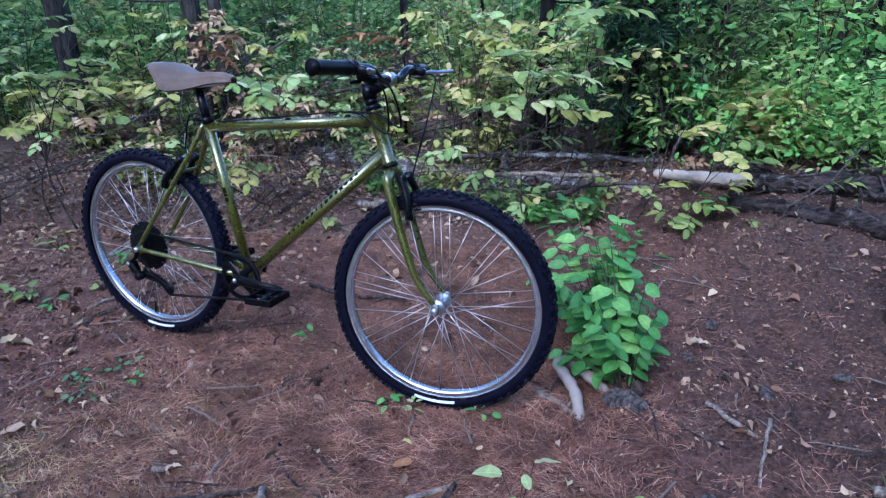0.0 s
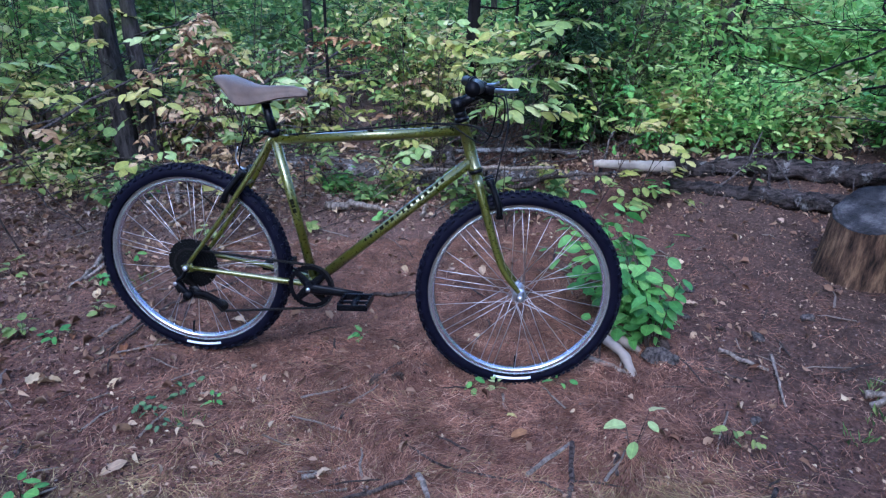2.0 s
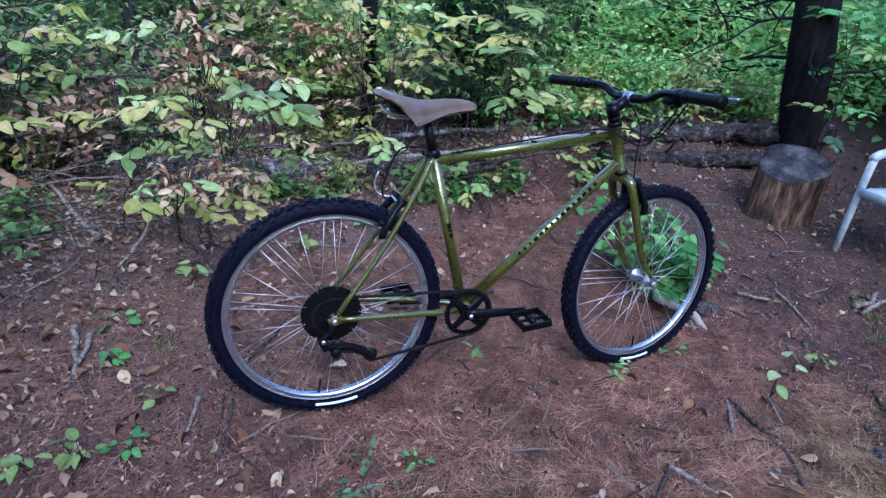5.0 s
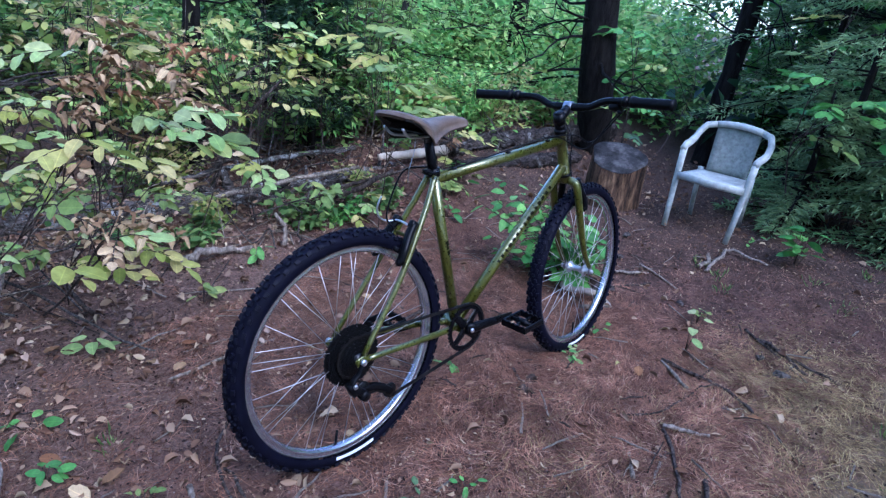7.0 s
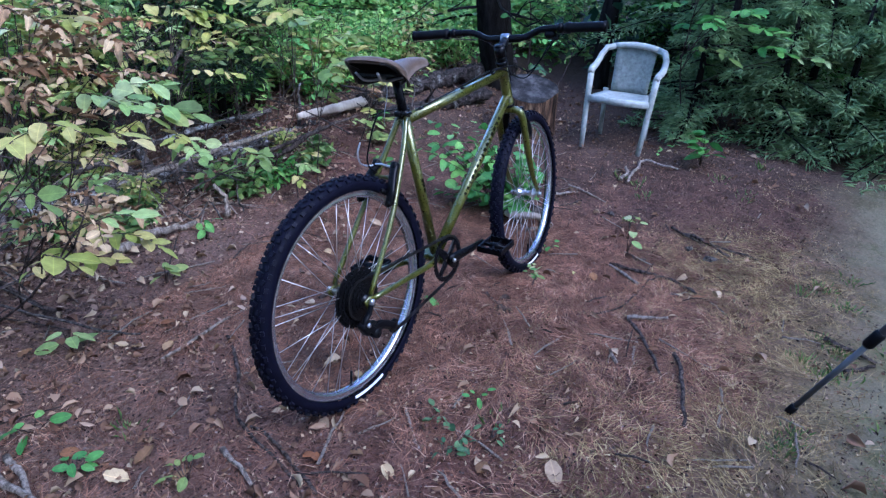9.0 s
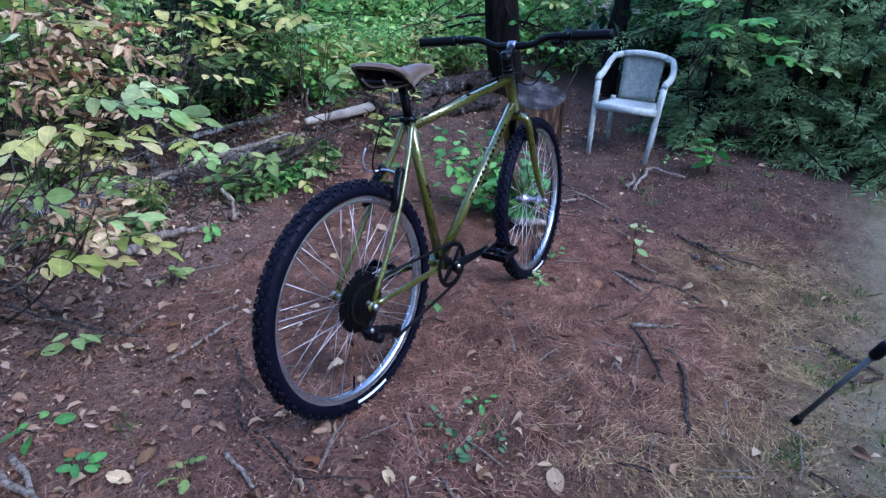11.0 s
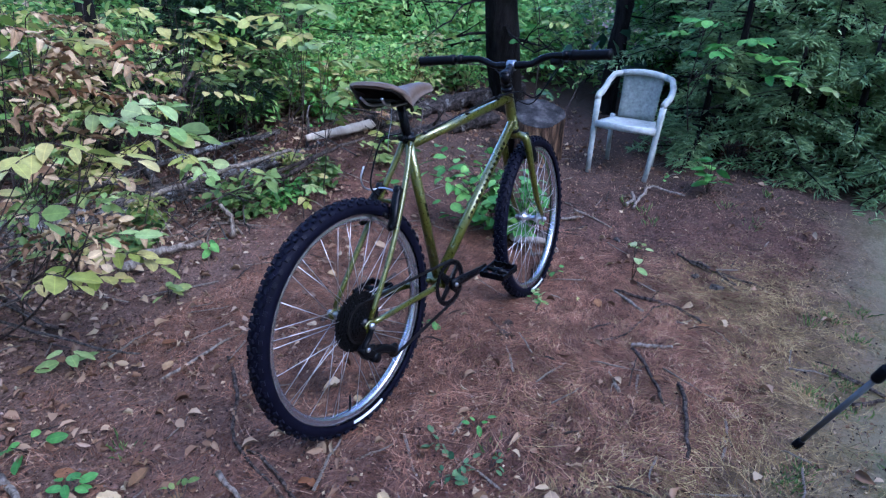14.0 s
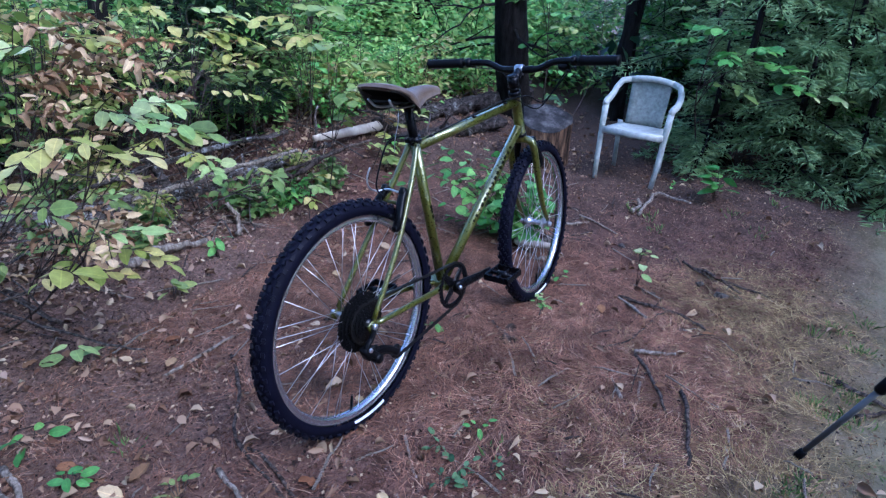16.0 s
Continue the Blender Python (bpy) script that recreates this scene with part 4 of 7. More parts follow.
def far_woods():
    """The wall of leaves deeper in the wood, and unseen leaves added to block light."""
    rng = np.random.default_rng(9)
    # dark_edge_foliage takes the shade-toned leaves, so its gloom is partly colour
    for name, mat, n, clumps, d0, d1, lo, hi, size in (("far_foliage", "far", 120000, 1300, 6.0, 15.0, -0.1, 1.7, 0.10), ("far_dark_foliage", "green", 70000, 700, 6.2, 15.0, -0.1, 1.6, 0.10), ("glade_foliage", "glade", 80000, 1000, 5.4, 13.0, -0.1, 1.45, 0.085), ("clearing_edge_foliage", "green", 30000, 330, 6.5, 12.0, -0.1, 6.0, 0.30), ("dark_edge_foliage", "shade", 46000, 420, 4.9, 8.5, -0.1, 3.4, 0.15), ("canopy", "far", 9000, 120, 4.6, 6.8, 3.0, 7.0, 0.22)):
        # the last entry is an unseen leaf ring overhead that holds back the sky
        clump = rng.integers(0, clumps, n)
        # bearings 62 to 238: unseen foliage behind the camera, added against low sky light
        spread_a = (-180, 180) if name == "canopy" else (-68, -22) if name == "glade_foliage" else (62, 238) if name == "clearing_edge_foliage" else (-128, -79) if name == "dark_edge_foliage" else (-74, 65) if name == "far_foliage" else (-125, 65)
        ca, cd = np.radians(rng.uniform(*spread_a, clumps)), rng.uniform(d0, d1, clumps)
        cz = rng.uniform(lo, hi, clumps)
        if name == "canopy":  # left open beyond the logs so that sky light reaches the glade
            gap = (ca > radians(-120)) & (ca < radians(-22))
            ca[gap] += radians(150)
        if name in ("far_foliage", "glade_foliage"):  # the far crowns close the view up to the sky
            cz = rng.uniform(lo, np.where(ca > radians(-40), np.minimum(0.35 + 0.115 * cd, 1.5), 0.40 + 0.118 * cd))
        if name == "far_dark_foliage":
            cz = np.where(ca < radians(-58), lo + (3.4 - lo) * rng.uniform(0, 1, clumps) ** 0.8, cz)
            gap = (ca > radians(-60)) & (ca < radians(-28))
            ca[gap] -= radians(50)
        P = np.stack([-1.2 - np.sin(ca[clump]) * cd[clump], 0.6 + np.cos(ca[clump]) * cd[clump], cz[clump]], 1)
        P += rng.normal(0, 1, (n, 3)) * np.array([0.42, 0.42, 0.16]) * (2.0 if name in ("canopy", "clearing_edge_foliage") else 1.0)
        P[:, 2] = np.abs(P[:, 2] + 0.07) - 0.07
        D = rng.normal(0, 1, (n, 3)) * np.array([1, 1, 0.5])
        L = rng.uniform(0.7, 1.4, n) * size
        V, F = leaf_arrays(P, D, L, L * 0.7, rng, True)
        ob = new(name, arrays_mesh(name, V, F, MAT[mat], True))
        # the added foliage behind the camera shares the second label
        tagged(ob, "unseen leaves added overhead to block sky light" if name == "canopy" else "distant forest foliage in greens and yellows", "foliage", kind="stuff")


far_woods()


def hemlock(base, height, reach, seed, low=0.05, count=30, mat="conifer"):
    """A young conifer with boughs down to the ground."""
    rng = np.random.default_rng(seed)
    x, y = base
    top = thing("young_conifer", "young dark green conifer with low feathery boughs", "conifer", pose(x, y, float(ground_z(x, y))), "young conifers")
    part("trunk", Geo().tube([(0, 0, -0.1), (0.01, 0.0, height * 0.5), (0, 0.02, height)], [0.03, 0.02, 0.006], 7), MAT["bark"], top)
    P, D = [], []
    for k in range(count):
        u = rng.uniform(low, 0.98)
        a = rng.uniform(0, 2 * np.pi)
        length = reach * (1 - 0.75 * u) * rng.uniform(0.7, 1.15)
        d = np.array([np.cos(a), np.sin(a), rng.uniform(-0.25, 0.05)])
        start = np.array([0, 0, u * height])
        line = [start + d * length * t + np.array([0, 0, -0.18 * length * t * t]) for t in np.linspace(0, 1, 6)]
        part("bough", Geo().tube(line, list(np.linspace(0.007, 0.002, 6)), 5), MAT["bark"], top)
        side = np.array([-np.sin(a), np.cos(a), 0])
        m = 150 if height < 3 else 230
        t = rng.uniform(0.12, 1, m)
        off = rng.uniform(-1, 1, m) * 0.42 * length * (1.05 - t)
        p = start + d * (length * t)[:, None] + side * off[:, None]
        p[:, 2] += -0.18 * length * t * t - 0.25 * np.abs(off) + rng.normal(0, 0.012, m)
        P.append(p)
        D.append(d * 0.6 + side * np.sign(off)[:, None] * 0.7 + rng.normal(0, 0.35, (m, 3)))
    P, D = np.concatenate(P), np.concatenate(D)
    V, F = leaf_arrays(P, D, rng.uniform(0.035, 0.075, len(P)), 0.012 if height < 3 else 0.017, rng, True)
    tagged(part("needles", arrays_mesh("needles", V, F, MAT[mat], True), None, top), kind="stuff")


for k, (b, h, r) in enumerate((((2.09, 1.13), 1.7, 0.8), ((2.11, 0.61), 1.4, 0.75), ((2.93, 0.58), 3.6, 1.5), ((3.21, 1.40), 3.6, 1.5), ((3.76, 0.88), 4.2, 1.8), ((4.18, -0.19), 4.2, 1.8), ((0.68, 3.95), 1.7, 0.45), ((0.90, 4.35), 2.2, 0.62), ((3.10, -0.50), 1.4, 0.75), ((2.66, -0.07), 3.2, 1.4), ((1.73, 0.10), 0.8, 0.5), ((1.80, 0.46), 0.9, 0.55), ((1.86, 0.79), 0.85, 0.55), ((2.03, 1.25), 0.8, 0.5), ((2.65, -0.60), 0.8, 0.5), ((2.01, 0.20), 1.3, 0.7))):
    # conifers behind the logs get the shade-toned copy, the others the lightened one
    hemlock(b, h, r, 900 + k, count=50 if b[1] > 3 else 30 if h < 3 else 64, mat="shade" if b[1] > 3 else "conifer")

# ---- saplings that show leaf by leaf ----
Y, G, Pl, R, Dr = "yellow_single", "green_single", "pale_single", "rust_single", "dry_single"
sapling("sapling", "slender sapling with a flat spray of pale green leaves", (-0.86, 3.38), [
    (-0.95, 2.77, 0.730, 0.22, 9, 0.105, Pl, 0), (-1.05, 2.78, 0.754, 0.18, 7, 0.095, Pl, 0), (-0.85, 2.89, 0.750, 0.16, 7, 0.095, Pl, 0), (-0.92, 2.70, 0.700, 0.14, 5, 0.10, G, 0), (-0.80, 2.85, 0.644, 0.14, 5, 0.07, Dr, 0.6)], 11, group="saplings")
sapling("sapling", "slender sapling with broad yellow leaves", (-1.45, 3.48), [
    (-1.23, 2.54, 0.732, 0.12, 3, 0.10, Y, 0), (-1.32, 2.60, 0.762, 0.16, 4, 0.095, Y, 0), (-1.40, 2.66, 0.746, 0.15, 4, 0.09, Y, 0), (-1.44, 2.58, 0.637, 0.10, 3, 0.08, G, 0)], 12, group="saplings")
sapling("sapling", "thin sapling with yellow and tan curling leaves", (-1.24, 3.30), [
    (-1.43, 2.56, 0.480, 0.10, 3, 0.085, Y, 0), (-1.34, 2.54, 0.522, 0.12, 5, 0.06, Dr, 0.4), (-1.28, 2.55, 0.538, 0.10, 3, 0.075, Pl, 0), (-1.37, 2.59, 0.580, 0.10, 4, 0.05, Dr, 0.7)], 13, group="saplings", stem_r=0.0045)
sapling("withered_sapling", "sapling with curled tan-brown withered leaves", (-0.96, 3.48), [
    (-1.07, 2.79, 0.918, 0.24, 11, 0.065, Dr, 0.9), (-1.23, 2.79, 0.889, 0.24, 11, 0.065, Dr, 0.9), (-0.97, 2.77, 0.816, 0.2, 9, 0.06, Dr, 0.9), (-1.27, 2.75, 0.817, 0.2, 8, 0.06, Dr, 0.8), (-1.10, 2.84, 0.964, 0.2, 8, 0.07, Y, 0.2), (-1.35, 2.84, 0.942, 0.22, 8, 0.075, Pl, 0.1)], 14)
sapling("withered_sapling", "thin sapling covered in curled dusty brown leaves", (-1.30, 3.50), [
    (-1.20, 2.84, 0.980, 0.22, 10, 0.07, Dr, 0.9), (-1.12, 2.80, 1.018, 0.2, 9, 0.065, Dr, 0.9), (-1.15, 2.82, 0.926, 0.22, 10, 0.07, Dr, 0.85), (-1.22, 2.84, 0.853, 0.2, 9, 0.07, Dr, 0.9), (-1.14, 2.81, 0.844, 0.2, 9, 0.065, R, 0.9), (-1.21, 2.83, 0.762, 0.2, 9, 0.07, Dr, 0.85), (-1.05, 2.76, 0.890, 0.2, 8, 0.065, Dr, 0.9), (-1.26, 2.86, 0.672, 0.18, 8, 0.07, Dr, 0.7)], 28)
sapling("withered_sapling", "low sapling with yellow and curled brown leaves", (-1.15, 3.28), [
    (-1.15, 2.80, 0.436, 0.16, 8, 0.065, Dr, 0.8), (-1.12, 2.78, 0.369, 0.16, 7, 0.07, Y, 0.2), (-1.23, 2.84, 0.394, 0.16, 8, 0.065, Dr, 0.8), (-1.18, 2.80, 0.316, 0.14, 6, 0.075, Y, 0.1), (-1.08, 2.77, 0.442, 0.16, 7, 0.07, Dr, 0.8), (-1.26, 2.86, 0.461, 0.16, 7, 0.065, Dr, 0.8), (-1.06, 2.76, 0.337, 0.14, 6, 0.075, Y, 0.2), (-1.16, 2.82, 0.493, 0.16, 7, 0.065, Dr, 0.8), (-1.28, 2.86, 0.341, 0.14, 6, 0.07, Y, 0.3)], 29, stem_r=0.003)
sapling("withered_sapling", "sapling with hanging rust-red withered leaves", (-0.53, 3.46), [
    (-0.66, 3.28, 0.895, 0.22, 7, 0.075, R, 0.9), (-0.49, 3.27, 0.878, 0.20, 6, 0.085, R, 0.8), (-0.73, 3.33, 0.941, 0.18, 5, 0.07, Dr, 0.9), (-0.57, 3.30, 0.802, 0.2, 5, 0.07, R, 0.9), (-0.79, 3.28, 0.829, 0.2, 6, 0.07, Dr, 0.7), (-0.39, 3.39, 0.994, 0.2, 6, 0.08, Y, 0.2)], 15)
sapling("sapling", "sapling with layered yellow-green autumn leaves", (-0.03, 3.49), [
    (-0.00, 3.35, 0.874, 0.24, 10, 0.085, Y, 0.1), (-0.02, 3.33, 0.787, 0.22, 9, 0.08, Y, 0), (-0.12, 3.46, 0.883, 0.22, 8, 0.085, Y, 0), (0.13, 3.32, 0.808, 0.22, 9, 0.08, G, 0), (0.11, 3.39, 0.934, 0.22, 8, 0.085, Y, 0), (-0.16, 3.20, 0.659, 0.2, 7, 0.08, Y, 0), (-0.07, 3.38, 0.980, 0.2, 7, 0.085, Pl, 0), (0.05, 3.42, 0.692, 0.2, 7, 0.08, G, 0)], 16, group="saplings")
sapling("sapling", "sapling with layered green and yellow leaves", (0.25, 3.31), [
    (0.40, 3.35, 0.908, 0.24, 9, 0.10, G, 0), (0.39, 3.11, 1.005, 0.22, 8, 0.105, G, 0), (0.22, 3.38, 0.693, 0.22, 8, 0.09, G, 0), (0.47, 3.21, 0.811, 0.22, 9, 0.10, Pl, 0), (0.30, 3.16, 0.867, 0.2, 8, 0.10, Y, 0.1), (0.51, 3.31, 1.007, 0.2, 7, 0.10, G, 0), (0.20, 3.25, 0.954, 0.2, 7, 0.09, Y, 0)], 17, group="saplings")
sapling("sapling", "sapling with broad green leaves turning yellow", (0.21, 2.96), [
    (0.03, 2.75, 0.685, 0.16, 5, 0.095, G, 0), (0.13, 2.72, 0.705, 0.16, 6, 0.10, G, 0), (0.28, 2.75, 0.707, 0.18, 7, 0.105, Pl, 0.1), (0.21, 2.79, 0.805, 0.2, 8, 0.10, G, 0), (0.35, 2.84, 0.787, 0.18, 7, 0.10, Pl, 0.2), (0.30, 2.93, 0.513, 0.16, 6, 0.09, G, 0), (0.14, 2.93, 0.864, 0.18, 7, 0.10, G, 0), (0.38, 2.93, 0.631, 0.16, 6, 0.09, Y, 0)], 18, group="saplings")
sapling("sapling", "small sapling with yellow-green leaves by the log", (0.65, 3.01), [
    (0.80, 3.01, 0.677, 0.18, 7, 0.085, Y, 0), (0.81, 3.18, 0.503, 0.2, 8, 0.08, Y, 0.2), (0.72, 3.05, 0.578, 0.18, 7, 0.075, G, 0), (0.90, 3.03, 0.542, 0.18, 7, 0.075, Y, 0), (0.84, 2.97, 0.423, 0.16, 7, 0.07, Dr, 0.5), (0.80, 2.98, 0.325, 0.16, 6, 0.07, Y, 0), (0.70, 2.96, 0.284, 0.16, 7, 0.065, G, 0)], 19, group="saplings")
sapling("sapling", "small leafy sapling growing up beside the fallen logs", (0.82, 2.89), [
    (0.96, 3.01, 0.231, 0.18, 7, 0.075, G, 0), (1.08, 3.01, 0.331, 0.18, 7, 0.075, Y, 0), (1.01, 2.95, 0.446, 0.18, 8, 0.08, Y, 0), (1.12, 3.08, 0.488, 0.18, 8, 0.08, G, 0), (0.93, 3.09, 0.543, 0.18, 8, 0.08, Y, 0.1), (1.17, 3.15, 0.392, 0.18, 8, 0.08, G, 0), (0.89, 2.94, 0.171, 0.16, 7, 0.07, G, 0), (1.15, 2.96, 0.177, 0.16, 7, 0.07, G, 0), (1.05, 3.16, 0.623, 0.16, 7, 0.08, Y, 0)], 26, group="saplings")
sapling("sapling", "low leafy sapling in front of the lower log", (1.08, 2.84), [
    (1.42, 3.10, 0.185, 0.18, 7, 0.07, G, 0), (1.56, 3.09, 0.247, 0.18, 7, 0.07, "fresh_single", 0), (1.49, 3.05, 0.341, 0.18, 7, 0.07, G, 0), (1.61, 3.19, 0.306, 0.16, 7, 0.07, Y, 0)], 27, group="saplings", stem_r=0.003)
sapling("sapling", "sapling with drooping green and yellow leaves", (-1.87, 3.01), [
    (-1.74, 2.69, 0.719, 0.18, 7, 0.09, Y, 0.1), (-1.94, 2.94, 0.812, 0.2, 8, 0.085, G, 0), (-2.04, 2.86, 0.665, 0.2, 8, 0.085, Y, 0), (-1.72, 2.86, 0.908, 0.2, 8, 0.08, G, 0), (-2.11, 3.02, 0.941, 0.2, 8, 0.085, Pl, 0), (-1.81, 2.69, 0.580, 0.18, 6, 0.08, Dr, 0.5)], 20, group="saplings")
sapling("sapling", "sapling with green leaves at the wood's edge", (-2.57, 3.24), [
    (-2.62, 3.19, 0.813, 0.24, 9, 0.09, G, 0), (-2.61, 3.12, 0.960, 0.24, 9, 0.09, G, 0), (-2.52, 3.30, 0.682, 0.22, 8, 0.085, G, 0), (-2.72, 3.02, 0.753, 0.22, 8, 0.085, Y, 0), (-2.70, 3.41, 1.034, 0.22, 8, 0.09, G, 0), (-2.83, 3.22, 0.943, 0.22, 8, 0.085, Pl, 0), (-2.43, 3.41, 0.981, 0.22, 8, 0.085, G, 0)], 21, group="saplings")
sapling("sapling", "small plant with yellow-green leaves beside the log", (0.12, 3.02), [
    (0.15, 2.98, 0.181, 0.1, 6, 0.075, Pl, 0), (0.07, 2.97, 0.141, 0.1, 5, 0.07, Y, 0), (0.20, 3.01, 0.221, 0.1, 5, 0.075, Y, 0)], 22, group="saplings", stem_r=0.003)
sapling("sapling", "leafy green branch hanging beside the garden chair", (1.73, 1.06), [
    (2.47, 1.22, 0.727, 0.22, 8, 0.10, "fresh_single", 0), (2.29, 1.29, 0.652, 0.2, 7, 0.10, "fresh_single", 0), (2.60, 1.08, 0.853, 0.24, 9, 0.10, "fresh_single", 0), (2.49, 1.00, 0.695, 0.2, 7, 0.095, "fresh_single", 0), (2.35, 1.39, 0.806, 0.2, 7, 0.10, "fresh_single", 0), (2.73, 1.28, 0.969, 0.24, 9, 0.10, "fresh_single", 0), (2.52, 1.52, 0.923, 0.2, 7, 0.095, "fresh_single", 0)], 23, group="saplings")

sapling("sapling", "leafy green branches in front of a dark trunk", (2.25, 2.29), [
    (2.32, 2.43, 1.015, 0.24, 9, 0.09, "fresh_single", 0), (3.04, 2.43, 1.152, 0.24, 9, 0.09, "fresh_single", 0), (2.29, 2.54, 0.809, 0.22, 8, 0.085, "fresh_single", 0), (2.39, 2.47, 1.236, 0.24, 9, 0.09, "green_single", 0), (2.25, 2.33, 0.926, 0.22, 8, 0.085, "green_single", 0), (3.27, 2.35, 0.952, 0.22, 8, 0.085, "fresh_single", 0), (2.92, 2.33, 1.251, 0.22, 8, 0.09, "fresh_single", 0), (2.31, 2.67, 1.095, 0.22, 8, 0.09, "fresh_single", 0)], 24, group="saplings")
sapling("sapling", "leafy green branches at the clearing's edge", (2.01, 0.97), [
    (2.77, 0.93, 1.077, 0.26, 9, 0.095, "fresh_single", 0), (2.74, 0.78, 0.928, 0.26, 9, 0.095, "green_single", 0), (2.79, 0.58, 1.083, 0.26, 9, 0.095, "fresh_single", 0), (2.80, 1.18, 1.222, 0.26, 9, 0.095, "fresh_single", 0), (2.69, 0.52, 0.780, 0.24, 9, 0.09, "fresh_single", 0), (2.47, 0.88, 0.582, 0.24, 9, 0.09, "green_single", 0), (2.74, 0.36, 0.534, 0.24, 9, 0.09, "fresh_single", 0), (2.90, 0.27, 0.990, 0.24, 9, 0.09, "fresh_single", 0)], 25, group="saplings")

sapling("sapling", "leafy green sapling in front of the young conifers", (2.01, 0.65), [
    (2.74, 0.58, 1.131, 0.26, 9, 0.11, "fresh_single", 0), (2.85, 0.73, 1.344, 0.26, 9, 0.11, "fresh_single", 0), (2.80, 0.38, 1.322, 0.26, 9, 0.11, "pale_single", 0), (2.69, 0.48, 0.961, 0.24, 9, 0.10, "fresh_single", 0), (2.90, 0.23, 1.140, 0.24, 9, 0.10, "fresh_single", 0), (2.95, 0.60, 1.420, 0.26, 9, 0.11, "fresh_single", 0), (2.72, 0.28, 1.360, 0.24, 9, 0.10, "green_single", 0), (2.85, 0.10, 1.250, 0.24, 9, 0.10, "fresh_single", 0)], 30, group="saplings", stem_r=0.006)
sapling("sapling", "leafy green sapling beside a dark trunk at the clearing's edge", (2.12, 1.29), [
    (2.80, 1.33, 1.169, 0.26, 9, 0.105, "fresh_single", 0), (2.79, 1.13, 1.317, 0.26, 9, 0.105, "fresh_single", 0), (2.74, 1.48, 1.360, 0.26, 9, 0.10, "yellow_single", 0), (2.71, 1.18, 0.991, 0.24, 9, 0.10, "fresh_single", 0), (2.82, 1.57, 1.118, 0.24, 9, 0.10, "pale_single", 0), (2.90, 1.29, 1.472, 0.24, 9, 0.10, "fresh_single", 0)], 31, group="saplings", stem_r=0.006)

sapling("sapling", "leafy green sapling half hiding a dark trunk", (2.30, 2.45), [
    (2.08, 2.60, 1.12, 0.20, 6, 0.085, "fresh_single", 0), (2.16, 2.46, 0.89, 0.24, 7, 0.09, "fresh_single", 0), (2.09, 2.42, 1.12, 0.22, 7, 0.09, "fresh_single", 0), (2.12, 2.30, 0.65, 0.24, 8, 0.085, "fresh_single", 0), (2.11, 2.33, 0.46, 0.22, 8, 0.08, "dull_single", 0), (2.08, 2.50, 0.62, 0.18, 6, 0.08, "green_single", 0)], 33, group="saplings", stem_r=0.005)
sapling("sapling", "leafy branch with broad green leaves above the garden chair", (2.0, 1.25), [
    (1.65, 1.38, 1.04, 0.24, 8, 0.115, "fresh_single", 0), (1.66, 1.25, 0.90, 0.22, 8, 0.12, "fresh_single", 0), (1.65, 1.09, 0.96, 0.24, 8, 0.12, "fresh_single", 0), (1.66, 1.20, 0.73, 0.2, 6, 0.11, "green_single", 0), (1.64, 0.93, 0.77, 0.22, 7, 0.11, "fresh_single", 0), (1.66, 0.70, 0.74, 0.2, 5, 0.10, "pale_single", 0), (1.68, 1.00, 0.87, 0.22, 7, 0.12, "fresh_single", 0)], 32, group="saplings", stem_r=0.006)

for k, (x, y) in enumerate(((-1.38, 3.42), (-1.10, 3.38), (-0.88, 3.42), (-1.30, 3.55), (-0.70, 3.60))):
    sapling("sapling", "low sapling with tan, yellow and green autumn leaves", (x, y), [(x + 0.17 * math.cos(2.4 * i + k), y - 0.1 + 0.15 * math.sin(2.4 * i + k), 0.16 + 0.07 * i, 0.17, 6 + i % 3, 0.06 + 0.007 * (i % 4), (Dr, Y, Pl, G, Dr, Y, G)[(i + 2 * k) % 7], 0.5) for i in range(6)], 640 + k, group="saplings", stem_r=0.003)


def more_saplings():
    rng = random.Random(55)
    for k in range(24):
        x, y = rng.uniform(-2.9, 1.5), rng.uniform(3.9, 4.7) if k % 4 else rng.uniform(3.3, 3.9)
        if k % 3 == 1 and x < -1.0:
            x = -x
        if k >= 20:
            x, y = (-2.05 - 0.25 * (k - 20), 2.75 + 0.1 * (k % 2))
        if x > 0.6:
            continue
        h = rng.uniform(0.5, 1.15)
        mats = rng.choice(((Y, G, Pl), (G, Dr, Y), (Y, Y, Dr), (G, Pl, Y)))
        sprays = []
        for _ in range(rng.randint(5, 8)):
            a, r = rng.uniform(0, 2 * math.pi), rng.uniform(0.08, 0.3)
            sprays.append((x + r * math.cos(a), y - 0.05 + r * math.sin(a), h * rng.uniform(0.45, 1.0), rng.uniform(0.14, 0.24), rng.randint(6, 9), rng.uniform(0.07, 0.10), rng.choice(mats), 0.15))
        sapling("sapling", "young sapling with green and yellow autumn leaves", (x, y), sprays, 600 + k, group="saplings", stem_r=0.005)


more_saplings()


